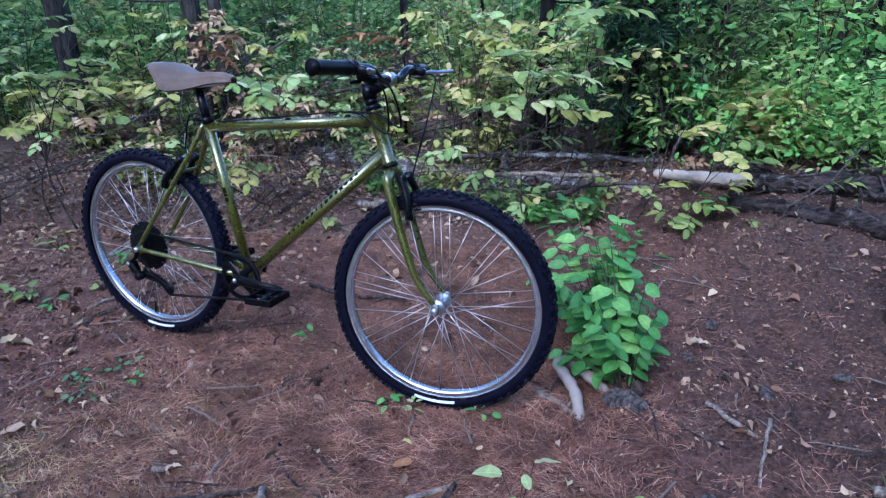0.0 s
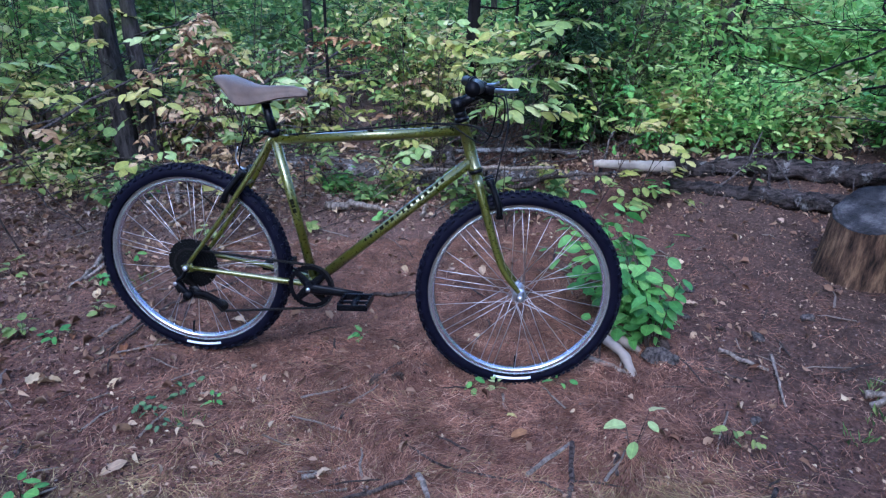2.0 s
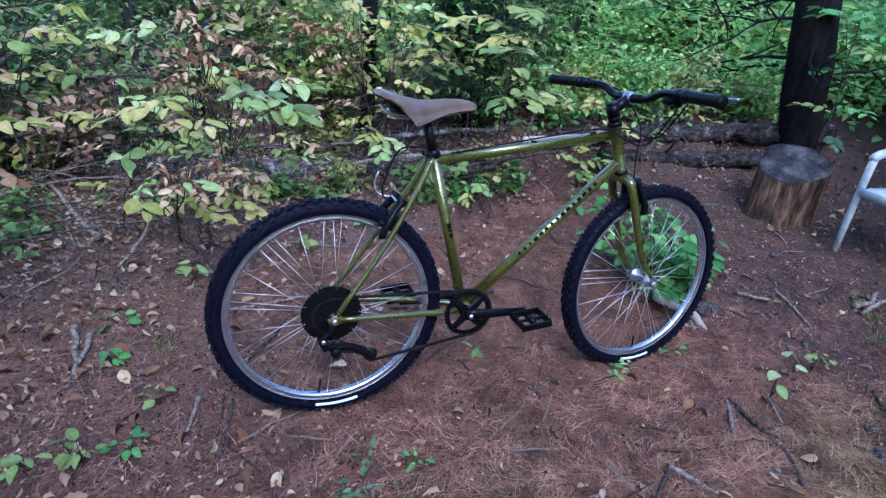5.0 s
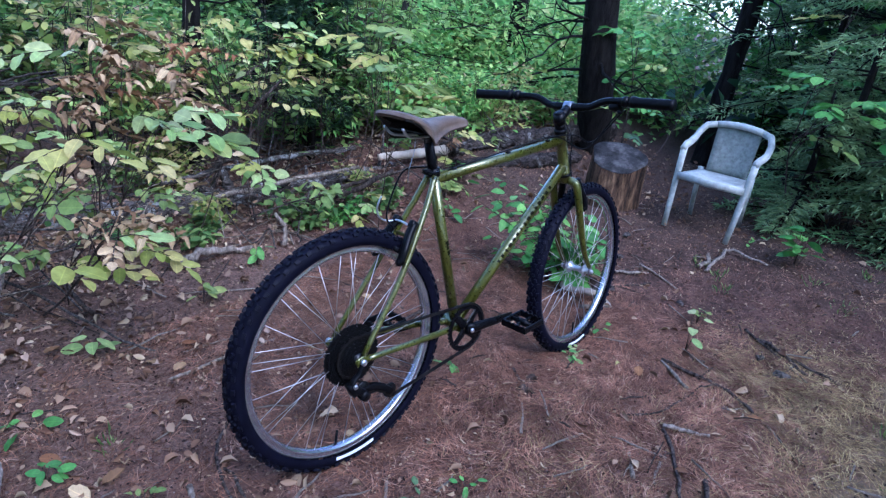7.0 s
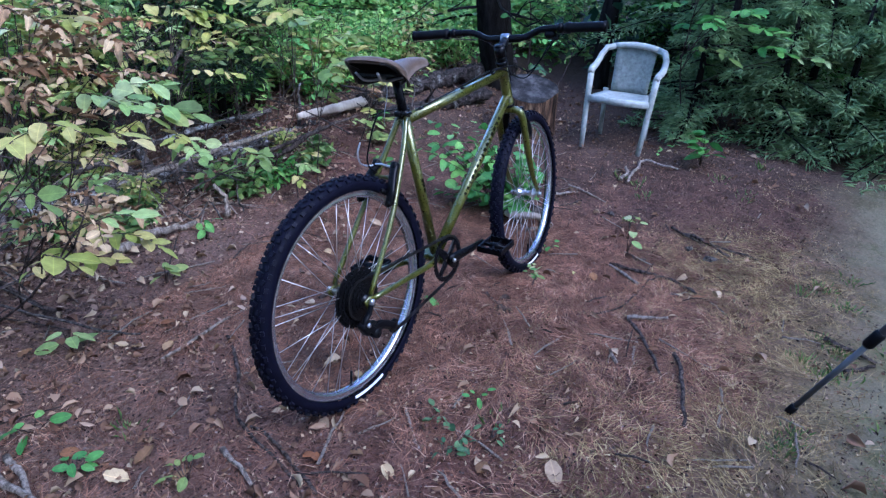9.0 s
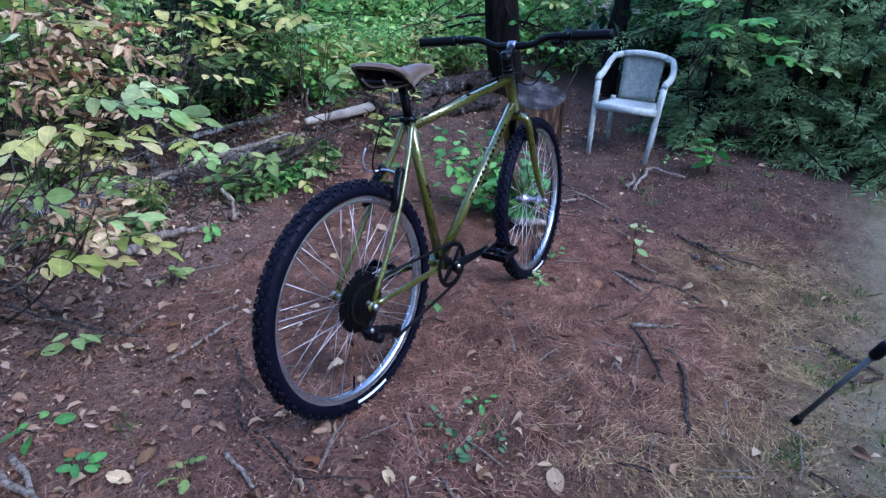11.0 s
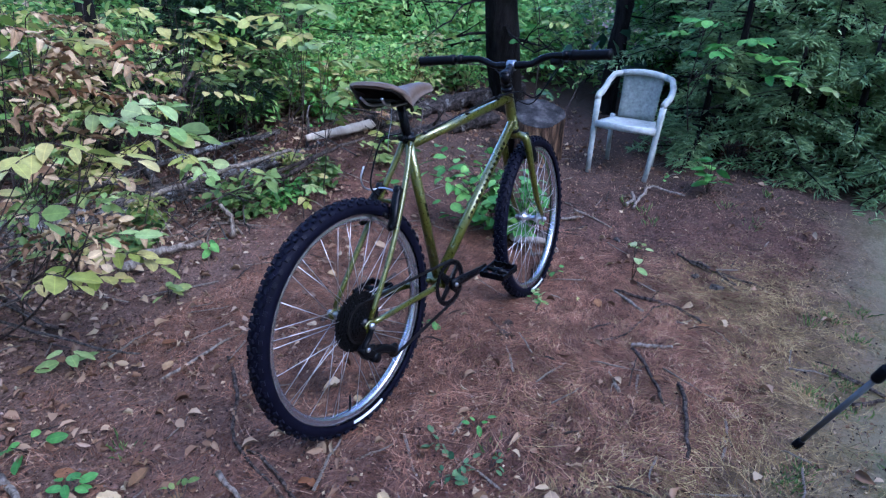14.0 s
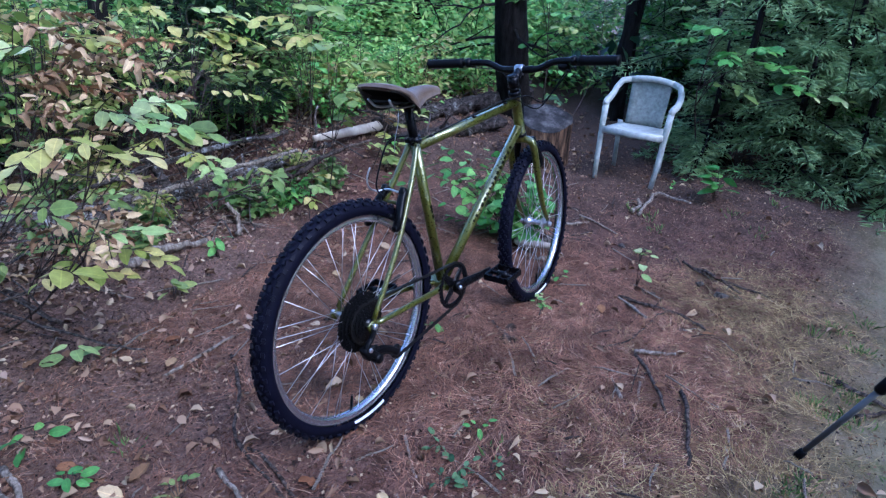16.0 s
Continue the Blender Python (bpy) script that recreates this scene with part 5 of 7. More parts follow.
def log_side_saplings():
    """The first leafy rank behind the logs, yellow-green and layered."""
    rng = random.Random(91)
    for k in range(8):
        x, y = -0.05 + 0.17 * k + rng.uniform(-0.05, 0.05), rng.uniform(3.5, 3.85)
        h = rng.uniform(0.78, 1.02)
        mats = rng.choice(((Y, Pl, G), (Pl, Y, G), (Y, Dr, Y), (Pl, "fresh_single", G)))
        sprays = []
        for i in range(rng.randint(5, 6)):
            a, r = rng.uniform(0, 2 * math.pi), rng.uniform(0.08, 0.26)
            sprays.append((x + r * math.cos(a), y + 0.05 + r * math.sin(a), h * (0.62 + 0.38 * (i + rng.random()) / 6), rng.uniform(0.14, 0.22), rng.randint(5, 6), rng.uniform(0.06, 0.08), rng.choice(mats), 0.15))
        sapling("sapling", "slender sapling behind the log with layered yellow-green leaves", (x, y), sprays, 700 + k, group="saplings", stem_r=0.0035)


log_side_saplings()


def leafy_bush():
    """The fresh green bush beside the front wheel: it grows from one foot and leans back from the path."""
    rng = random.Random(8)
    bx, by = 0.575, 1.930
    top = thing("green_bush", "knee-high bush with fresh bright green oval leaves", "bush", pose(bx, by, 0))
    for k in range(38):
        a = 2 * math.pi * k / 38 * 2.4 + rng.uniform(-0.3, 0.3)
        back = rng.random() ** 0.8
        h = rng.uniform(0.08, 0.34 + 0.10 * back) if k > 5 else rng.uniform(0.40, 0.47)
        out = rng.uniform(0.05, 0.19) * (1.15 - 0.9 * max(0, h - 0.2))
        end = Vector((math.cos(a) * out - 0.05 - 0.17 * back, math.sin(a) * out + 0.04 + 0.42 * back, h))
        foot = Vector((-0.05 * back, 0.16 * back, 0))
        line = smooth_line([(foot.x + 0.01 * math.cos(a), foot.y + 0.01 * math.sin(a), -0.02), foot.lerp(end, 0.45) + Vector((0, 0, h * 0.12)), end], 4)
        part("stem", Geo().tube(line, list(np.linspace(0.0026, 0.0012, len(line))), 5), MAT["twig"], top)
        for i in range(11):
            u = 0.35 + 0.65 * i / 10
            p = line[min(len(line) - 1, int(u * (len(line) - 1)))]
            b = a + (1 if i % 2 else -1) * rng.uniform(0.4, 1.3) + rng.uniform(-0.2, 0.2)
            put_leaf(top, p, (math.cos(b), math.sin(b), rng.uniform(-0.45, 0.15)), rng.uniform(0.045, 0.082), "fresh_single", rng)


leafy_bush()


def weed(x, y, n, size, mat, seed, h=0.04, label="tiny green seedling on the pine needles"):
    rng = random.Random(seed)
    top = thing("seedling", label, "seedling", pose(x, y, float(lie(x, y))), "seedlings")
    for k in range(n):
        a = rng.uniform(0, 2 * math.pi)
        r = rng.uniform(0.0, 0.045)
        p = Vector((math.cos(a) * r, math.sin(a) * r, rng.uniform(0.4, 1.2) * h))
        part("stem", Geo().tube([(0, 0, -0.01), p * 0.6, p], 0.0012, 4), MAT["twig"], top)
        put_leaf(top, p, (math.cos(a), math.sin(a), rng.uniform(-0.3, 0.3)), size * rng.uniform(0.7, 1.2), mat, rng)


weed(-0.927, 1.671, 6, 0.026, "fresh_single", 60, 0.03)
weed(-1.097, 1.659, 9, 0.026, "dull_single", 61, 0.03)
weed(-1.053, 1.592, 6, 0.024, "dull_single", 62, 0.03)
weed(-1.256, 2.900, 5, 0.065, "pale_single", 63, 0.07)
weed(1.283, 1.152, 16, 0.10, "fresh_single", 64, 0.16)
weed(0.590, 1.423, 6, 0.035, "green_single", 65, 0.06)
weed(-1.545, 2.679, 5, 0.05, "fresh_single", 66, 0.05)
weed(0.293, 1.399, 4, 0.055, "pale_single", 67, 0.13)
weed(0.678, 1.448, 5, 0.03, "green_single", 68, 0.03)
weed(-1.032, 1.747, 7, 0.028, "dull_single", 69, 0.03)
weed(-1.158, 1.687, 8, 0.026, "dull_single", 70, 0.03)
weed(-0.485, 2.019, 5, 0.04, "fresh_single", 71, 0.03)
weed(-1.696, 2.072, 10, 0.04, "green_single", 72, 0.06)
weed(-1.306, 1.324, 7, 0.04, "fresh_single", 73, 0.05)
weed(-1.595, 2.476, 8, 0.04, "fresh_single", 74, 0.05)
weed(-1.814, 2.101, 8, 0.045, "green_single", 75, 0.06)
weed(-1.499, 2.218, 8, 0.035, "green_single", 76, 0.05)
weed(0.799, 2.956, 8, 0.06, "green_single", 77, 0.1)
weed(1.003, 3.007, 8, 0.06, "fresh_single", 78, 0.1)
weed(-0.114, 1.738, 5, 0.035, "fresh_single", 79, 0.03)
weed(-0.043, 1.724, 5, 0.035, "pale_single", 80, 0.025)
weed(0.166, 1.724, 4, 0.035, "fresh_single", 81, 0.025)
weed(-1.588, 2.068, 8, 0.035, "fresh_single", 82, 0.04)
weed(1.413, 1.383, 4, 0.05, "fresh_single", 83, 0.07)
weed(0.648, 2.822, 8, 0.06, "fresh_single", 84, 0.09)
weed(-0.426, 3.120, 7, 0.06, "fresh_single", 85, 0.08)
weed(-0.807, 2.970, 7, 0.055, "green_single", 86, 0.07)
weed(-1.988, 2.540, 8, 0.05, "green_single", 87, 0.07)


def grass_tuft(x, y, n, h, seed):
    rng = np.random.default_rng(seed)
    a = rng.uniform(0, 2 * np.pi, n)
    r = rng.uniform(0, 0.05, n)
    P = np.stack([x + r * np.cos(a), y + r * np.sin(a), ground_z(x + r * np.cos(a), y + r * np.sin(a))], 1)
    D = np.stack([np.cos(a) * 0.5, np.sin(a) * 0.5, np.ones(n)], 1) + rng.normal(0, 0.25, (n, 3))
    V, F = leaf_arrays(P, D, rng.uniform(0.5, 1.2, n) * h, 0.0045, rng, True, 0.8)
    ob = new("grass_tuft", arrays_mesh("grass_tuft", V, F, MAT["green"]))
    tagged(ob, "small thin tuft of grass on bare soil", "grass", "grass tufts", "stuff")


for k, (x, y) in enumerate(((1.065, 1.438), (0.959, 1.387), (1.117, 1.563), (-0.384, 0.658), (-0.183, 0.488), (-0.642, 0.600), (0.149, 0.722), (0.361, 0.517), (-0.910, 0.609), (1.168, 1.045), (1.353, 0.838), (1.039, 0.907), (-1.431, 2.480), (-0.982, 1.593), (-0.341, 0.776), (-0.399, 0.729), (-0.238, 0.657), (-0.183, 0.694), (-0.802, 0.879), (-0.744, 0.840), (0.109, 0.574), (0.251, 0.641))):
    grass_tuft(x, y, 18 if k < 14 else 60, 0.04 if k < 14 else 0.025, 700 + k)


# ---- fallen logs ----
def log(name, label, pts, radii, seed, material="log", category="log", seg=22, stubs=0, gnarl=1.0):
    rng = np.random.default_rng(seed)
    top = thing(name, label, category)
    n = 110
    pts = [np.array(p, float) for p in pts]
    ts = np.linspace(0, len(pts) - 1, n)
    line = np.array([pts[min(int(t), len(pts) - 2)] * (1 - (t - min(int(t), len(pts) - 2))) + pts[min(int(t), len(pts) - 2) + 1] * (t - min(int(t), len(pts) - 2)) for t in ts])
    rr = np.interp(ts, range(len(radii)), radii) * (1 + rng.normal(0, 0.04, n))
    g = Geo().tube(line, list(rr), seg)
    for k, v in enumerate(g.v):
        g.v[k] = v + Vector((noise.noise(v * 8), noise.noise(v * 8 + Vector((5, 0, 0))), noise.noise(v * 8 + Vector((0, 5, 0))))) * float(np.mean(radii)) * 0.5 * gnarl + Vector((noise.noise(v * 30), noise.noise(v * 30 + Vector((5, 0, 0))), noise.noise(v * 30 + Vector((0, 5, 0))))) * float(np.mean(radii)) * 0.35 * gnarl
    part("log_body", g, MAT[material], top)
    for _ in range(stubs):
        k = rng.integers(3, n - 3)
        sg = Geo()
        limb(sg, line[k], rng.normal(0, 1, 3) + np.array([0, 0, 0.8]), rng.uniform(0.1, 0.3), rr[k] * 0.3, rng, 2)
        part("branch_stub", sg, MAT[material], top)
    return top


log("fallen_log", "long fallen log with dark flaking bark", [(1.16, 3.21, 0.30), (1.50, 3.16, 0.30), (1.95, 3.06, 0.31), (2.30, 2.92, 0.33), (2.9, 2.75, 0.33)], [0.045, 0.058, 0.062, 0.066, 0.07], 1, stubs=5)
log("bare_log", "fallen log end with bark gone and pale wood", [(0.80, 3.48, 0.225), (1.00, 3.33, 0.262), (1.24, 3.18, 0.295)], [0.022, 0.028, 0.033], 5, "bare_wood", gnarl=0.4)
log("lower_log", "dark rotting log lying on the soil", [(1.08, 3.10, 0.235), (1.38, 2.93, 0.24), (1.70, 2.77, 0.25), (2.02, 2.66, 0.26)], [0.034, 0.042, 0.046, 0.048], 2, stubs=4)
log("rotten_log", "grey rotten log half covered with leaves", [(-1.6, 4.30, 0.02), (-0.60, 3.94, 0.025), (0.0, 3.76, 0.025), (0.55, 3.60, 0.10), (0.98, 3.46, 0.13)], [0.06, 0.066, 0.062, 0.056, 0.042], 3, "rotten", stubs=7)


for k, (x, y, s_) in enumerate(((0.559, 1.860, 0.055), (0.604, 1.837, 0.03), (0.963, 1.930, 0.03), (0.779, 2.126, 0.025), (1.161, 1.963, 0.03), (0.735, 1.530, 0.022), (0.297, 1.060, 0.03), (0.424, 1.144, 0.022), (-0.052, 1.186, 0.02), (0.888, 2.323, 0.03))):
    g = Geo().tube([(-s_, 0, 0), (-s_ * 0.6, 0.002, 0.004), (s_ * 0.5, -0.003, 0.006), (s_, 0.002, 0.002)], [s_ * 0.18, s_ * 0.42, s_ * 0.36, s_ * 0.15], 8, flat=1.5)
    for i, v in enumerate(g.v):
        g.v[i] = v + Vector((noise.noise(v * 60), noise.noise(v * 60 + Vector((3, 0, 0))), noise.noise(v * 60 + Vector((0, 3, 0))))) * s_ * 0.3
    ob = new("wood_chunk", g.mesh("wood_chunk", MAT["dead"], False))
    ob.matrix_basis = pose(x, y, float(lie(x, y)) + s_ * 0.15, 0, 0, 47 * k)
    tagged(ob, "small dark lump of rotten wood on the soil", "wood chunk", "wood chunks")


log("broken_branch", "thick broken grey branch end leaning on the log", [(0.02, 3.82, -0.03), (-0.01, 3.88, 0.08), (-0.02, 3.96, 0.19)], [0.035, 0.034, 0.026], 8, "rotten", "dead wood", stubs=0)
log("long_dead_branch", "long grey dead branch resting over the rotten log", [(-0.35, 3.98, 0.12), (0.05, 3.95, 0.16), (0.50, 3.84, 0.20), (0.85, 3.72, 0.22)], [0.012, 0.016, 0.017, 0.014], 9, "rotten", "dead branch", stubs=4)


# ---- stump ----
def build_stump():
    top = thing("tree_stump", "sawn tree stump with weathered dark slanted top", "stump", pose(1.55, 2.225, float(ground_z(1.55, 2.225)), 0, 0, 22) @ Matrix.Diagonal((0.85, 0.85, 0.88, 1)))
    seg, rows = 40, 7
    verts, faces = [], []
    rng = np.random.default_rng(4)
    ph = rng.uniform(0, 6, 4)
    for i in range(rows):
        u = i / (rows - 1)
        for j in range(seg):
            a = 2 * math.pi * j / seg
            r = 0.197 * (1.01 - 0.03 * u + 0.06 * (1 - u) ** 3) * (1 + 0.05 * math.sin(3 * a + ph[0]) + 0.035 * math.sin(5 * a + ph[1]) + 0.015 * math.sin(13 * a + ph[2]))
            x, y = r * math.cos(a), r * math.sin(a)
            h = 0.325 + 0.33 * x
            verts.append((x, y, -0.05 + (h + 0.05) * u))
    for i in range(rows - 1):
        for j in range(seg):
            a, b = i * seg + j, i * seg + (j + 1) % seg
            faces.append((a, b, b + seg, a + seg))
    g = Geo().add(verts, faces)
    m, nt, b = shader("stump_side_wood")
    base = ramp(nt, noise_tex(nt, 9.0, 7.0, 0.7, stretch=(2.2, 2.2, 0.5)), [(0.38, (0.014, 0.009, 0.007)), (0.52, (0.10, 0.058, 0.034)), (0.70, (0.30, 0.19, 0.105))])
    nt.links.new(base, b.inputs["Base Color"])
    b.inputs["Roughness"].default_value = 0.85
    b.inputs["Specular IOR Level"].default_value = 0.15
    bumped(nt, b, noise_tex(nt, 12.0, 6.0, 0.7, stretch=(5, 5, 0.4)), 0.9, 0.03)
    part("side", g, m, top, "stripped reddish-brown wood side")
    rim = [Vector(verts[(rows - 1) * seg + j]) for j in range(seg)]
    rings = [(1.0, 0.0), (0.99, 0.008), (0.7, 0.006), (0.4, 0.009), (0.12, 0.004)]
    mid = sum(rim, Vector()) / seg
    tv, tf = [], []
    for s_, dz in rings:
        for j in range(seg):
            p = mid + (rim[j] - mid) * s_
            tv.append(p + Vector((0, 0, dz + 0.004 * noise.noise(p * 30))))
    for i in range(len(rings) - 1):
        for j in range(seg):
            a, b2 = i * seg + j, i * seg + (j + 1) % seg
            tf.append((a, b2, b2 + seg, a + seg))
    tf.append(tuple(range((len(rings) - 1) * seg, len(rings) * seg)))
    m2, nt, b = shader("stump_weathered_top")
    base = ramp(nt, noise_tex(nt, 7.0, 7.0, 0.7), [(0.36, (0.006, 0.005, 0.005)), (0.52, (0.030, 0.028, 0.028)), (0.68, (0.11, 0.10, 0.095))])
    nt.links.new(base, b.inputs["Base Color"])
    b.inputs["Roughness"].default_value = 0.9
    b.inputs["Specular IOR Level"].default_value = 0.1
    wave = node(nt, "ShaderNodeTexWave", Scale=22.0, Distortion=4.0)
    wave.wave_type, wave.rings_direction = "RINGS", "Z"
    nt.links.new(nt.nodes.new("ShaderNodeTexCoord").outputs["Object"], wave.inputs["Vector"])
    bumped(nt, b, wave.outputs["Fac"], 0.4, 0.006)
    part("cut_face", Geo().add(tv, tf), m2, top, "grey-black weathered cut face")


build_stump()


# ---- plastic chair ----
def build_chair():
    """Stacking garden chair; x forward, y to its left, feet on z 0."""
    c = thing("garden_chair", "dirty white moulded plastic garden armchair", "chair", pose(1.60, 1.655, float(ground_z(1.60, 1.655)) - 0.002, 0, 0, 176) @ Matrix.Diagonal((0.71, 0.68, 0.71, 1)))
    for s_ in (1, -1):
        # front leg that runs up into the arm, and back leg
        g = Geo().tube([(0.27, s_ * 0.25, 0), (0.245, s_ * 0.262, 0.2), (0.225, s_ * 0.272, 0.45), (0.205, s_ * 0.278, 0.635)], [0.022, 0.024, 0.026, 0.028], 8, flat=0.62)
        part("front_leg", g, MAT["chair"], c)
        g = Geo().tube([(-0.27, s_ * 0.21, 0), (-0.235, s_ * 0.212, 0.2), (-0.20, s_ * 0.212, 0.44)], [0.020, 0.022, 0.025], 8, flat=0.62)
        part("back_leg", g, MAT["chair"], c)
        arm = [(0.225, s_ * 0.278, 0.635), (0.15, s_ * 0.285, 0.652), (0.03, s_ * 0.29, 0.660), (-0.06, s_ * 0.29, 0.685), (-0.13, s_ * 0.285, 0.73), (-0.19, s_ * 0.255, 0.785), (-0.232, s_ * 0.19, 0.80)]
        part("armrest", Geo().tube(arm, [0.028, 0.030, 0.030, 0.028, 0.027, 0.027, 0.026], 8, flat=1.0), MAT["chair"], c)
    # seat: a dished sheet with a rolled rim
    n, m = 9, 9
    verts, faces = [], []
    for side in (0, 1):
        for i in range(n):
            for j in range(m):
                u, v = i / (n - 1), j / (m - 1) * 2 - 1
                x = 0.25 - 0.46 * u
                y = v * (0.245 - 0.045 * u)
                z = 0.452 - 0.03 * u - 0.018 * (1 - v * v) * math.sin(math.pi * min(1, u * 1.1)) - 0.03 * max(0, 0.12 - u) / 0.12
                verts.append((x, y, z - side * 0.010))
    k = n * m
    for i in range(n - 1):
        for j in range(m - 1):
            a = i * m + j
            faces += [(a, a + 1, a + m + 1, a + m), (k + a, k + a + m, k + a + m + 1, k + a + 1)]
    edge = [i * m for i in range(n)] + [(n - 1) * m + j for j in range(1, m)] + [i * m + m - 1 for i in range(n - 2, -1, -1)] + list(range(m - 2, 0, -1))
    for a, b in zip(edge, edge[1:] + edge[:1]):
        faces.append((a, b, b + k, a + k))
    part("seat", Geo().add(verts, faces), MAT["chair"], c)
    g = Geo().tube([(0.252, -0.26, 0.425), (0.256, 0, 0.418), (0.252, 0.26, 0.425)], [0.03, 0.03, 0.03], 8, flat=0.45)
    part("seat_apron", g, MAT["chair"], c)
    # backrest panel, slightly bowed, under a rounded top rail
    verts, faces = [], []
    n, m = 8, 9
    for side in (0, 1):
        for i in range(n):
            for j in range(m):
                u, v = i / (n - 1), j / (m - 1) * 2 - 1
                z = 0.42 + 0.38 * u
                x = -0.185 - 0.055 * u - 0.02 * (1 - v * v) - side * 0.010
                verts.append((x, v * (0.165 + 0.015 * u), z))
    k = n * m
    for i in range(n - 1):
        for j in range(m - 1):
            a = i * m + j
            faces += [(a, a + m, a + m + 1, a + 1), (k + a, k + a + 1, k + a + m + 1, k + a + m)]
    edge = [i * m for i in range(n)] + [(n - 1) * m + j for j in range(1, m)] + [i * m + m - 1 for i in range(n - 2, -1, -1)] + list(range(m - 2, 0, -1))
    for a, b in zip(edge, edge[1:] + edge[:1]):
        faces.append((b, a, a + k, b + k))
    part("backrest", Geo().add(verts, faces), MAT["chair_panel"], c, "grey-stained backrest panel")
    rail = [(-0.232, y, 0.80 + 0.022 * (1 - (y / 0.19) ** 2)) for y in np.linspace(-0.19, 0.19, 9)]
    part("top_rail", Geo().tube(rail, 0.026, 8), MAT["chair"], c)


build_chair()


# ---- sticks, twigs, cones and single leaves on the ground ----
def stick(name, label, pts, r, seed, material="twig", knots=0):
    rng = np.random.default_rng(seed)
    g = Geo()
    line = smooth_line([(x, y, float(lie(x, y)) + z) for x, y, z in pts], 5)
    line = [p + Vector(rng.normal(0, r * 0.35, 3)) for p in line]
    g.tube(line, list(np.linspace(r, r * 0.6, len(line)) * (1 + rng.normal(0, 0.08, len(line)))), 7)
    for _ in range(knots):
        k = rng.integers(1, len(line) - 1)
        limb(g, line[k], rng.normal(0, 1, 3) * np.array([1, 1, 0.2]), 0.06, r * 0.45, rng, 2)
    ob = new(name, g.mesh(name, MAT[material]))
    return tagged(ob, label, "stick", "sticks on the ground")


COUNT = itertools.count()


def lay(pts, r, mat):
    """One loose stick on the ground."""
    k = next(COUNT)
    stick("stick", "dry broken stick lying on the ground" if mat == "twig" else "pale barkless stick lying on the ground", pts, r, 40 + k, mat, 1 if k % 3 == 0 else 0)


lay([(0.602, 1.886, 0.012), (0.704, 1.800, 0.008), (0.819, 1.700, 0.006)], 0.007, "twig")
lay([(0.799, 1.882, 0.012), (0.890, 1.739, 0.01)], 0.009, "pale_twig")
lay([(0.938, 1.807, 0.02), (0.901, 1.699, 0.012), (0.858, 1.581, 0.008)], 0.0055, "pale_twig")
lay([(0.310, 1.868, 0.012), (0.420, 1.778, 0.01)], 0.011, "pale_twig")
lay([(0.131, 1.452, 0.01), (0.092, 1.305, 0.014), (0.057, 1.219, 0.012), (-0.041, 1.096, 0.008), (-0.210, 0.931, 0.006)], 0.008, "twig")
lay([(-0.313, 1.329, 0.01), (-0.283, 1.194, 0.012)], 0.009, "pale_twig")
lay([(-0.332, 1.319, 0.01), (-0.440, 1.265, 0.014), (-0.640, 1.189, 0.008)], 0.007, "twig")
lay([(-0.499, 1.162, 0.012), (-0.644, 1.132, 0.02), (-0.838, 1.118, 0.008)], 0.008, "twig")
lay([(-0.982, 2.529, 0.008), (-1.122, 2.372, 0.014), (-1.277, 2.244, 0.01), (-1.397, 1.967, 0.006)], 0.007, "twig")
lay([(0.527, 1.129, 0.008), (0.410, 0.863, 0.008)], 0.007, "twig")
lay([(-1.682, 2.699, 0.02), (-1.686, 2.567, 0.018), (-1.695, 2.412, 0.012)], 0.011, "pale_twig")
lay([(-1.394, 1.920, 0.006), (-1.306, 2.111, 0.01), (-1.288, 2.223, 0.008)], 0.006, "twig")
lay([(-1.511, 3.071, 0.02), (-1.386, 3.248, 0.08), (-1.287, 3.403, 0.16)], 0.008, "pale_twig")
lay([(-0.026, 1.323, 0.008), (0.131, 1.452, 0.012)], 0.007, "pale_twig")
lay([(0.249, 1.403, 0.008), (0.218, 1.318, 0.01)], 0.008, "twig")
lay([(0.565, 1.187, 0.008), (0.491, 1.093, 0.014), (0.396, 0.984, 0.006)], 0.009, "twig")
lay([(1.083, 1.546, 0.012), (1.146, 1.526, 0.02), (1.216, 1.538, 0.012)], 0.012, "pale_twig")
lay([(-0.614, 1.327, 0.008), (-0.505, 1.369, 0.008)], 0.007, "pale_twig")
lay([(-0.357, 1.463, 0.008), (-0.244, 1.362, 0.012), (-0.085, 1.312, 0.008), (0.031, 1.271, 0.012), (0.083, 1.198, 0.008)], 0.004, "twig")
lay([(0.616, 1.230, 0.008), (0.340, 0.974, 0.01)], 0.006, "twig")
lay([(1.078, 1.511, 0.01), (1.155, 1.477, 0.04), (1.271, 1.438, 0.03), (1.211, 1.260, 0.01)], 0.01, "pale_twig")
lay([(-0.743, 3.304, 0.03), (-0.586, 3.269, 0.05), (-0.377, 3.236, 0.03)], 0.022, "pale_twig")
lay([(-1.170, 2.632, 0.008), (-0.985, 2.604, 0.016), (-0.787, 2.584, 0.008)], 0.006, "pale_twig")
lay([(-1.634, 2.650, 0.012), (-1.684, 2.503, 0.012)], 0.01, "pale_twig")
lay([(-1.099, 3.488, 0.03), (-1.143, 3.125, 0.02)], 0.012, "twig")
lay([(-1.377, 2.212, 0.008), (-1.438, 2.070, 0.01)], 0.008, "pale_twig")
lay([(-0.352, 1.846, 0.008), (-0.447, 1.746, 0.01)], 0.006, "twig")
lay([(-0.648, 2.390, 0.012), (-0.444, 2.339, 0.02), (-0.221, 2.317, 0.03)], 0.01, "twig")
lay([(-1.569, 3.355, 0.02), (-1.715, 3.876, 0.08)], 0.014, "pale_twig")
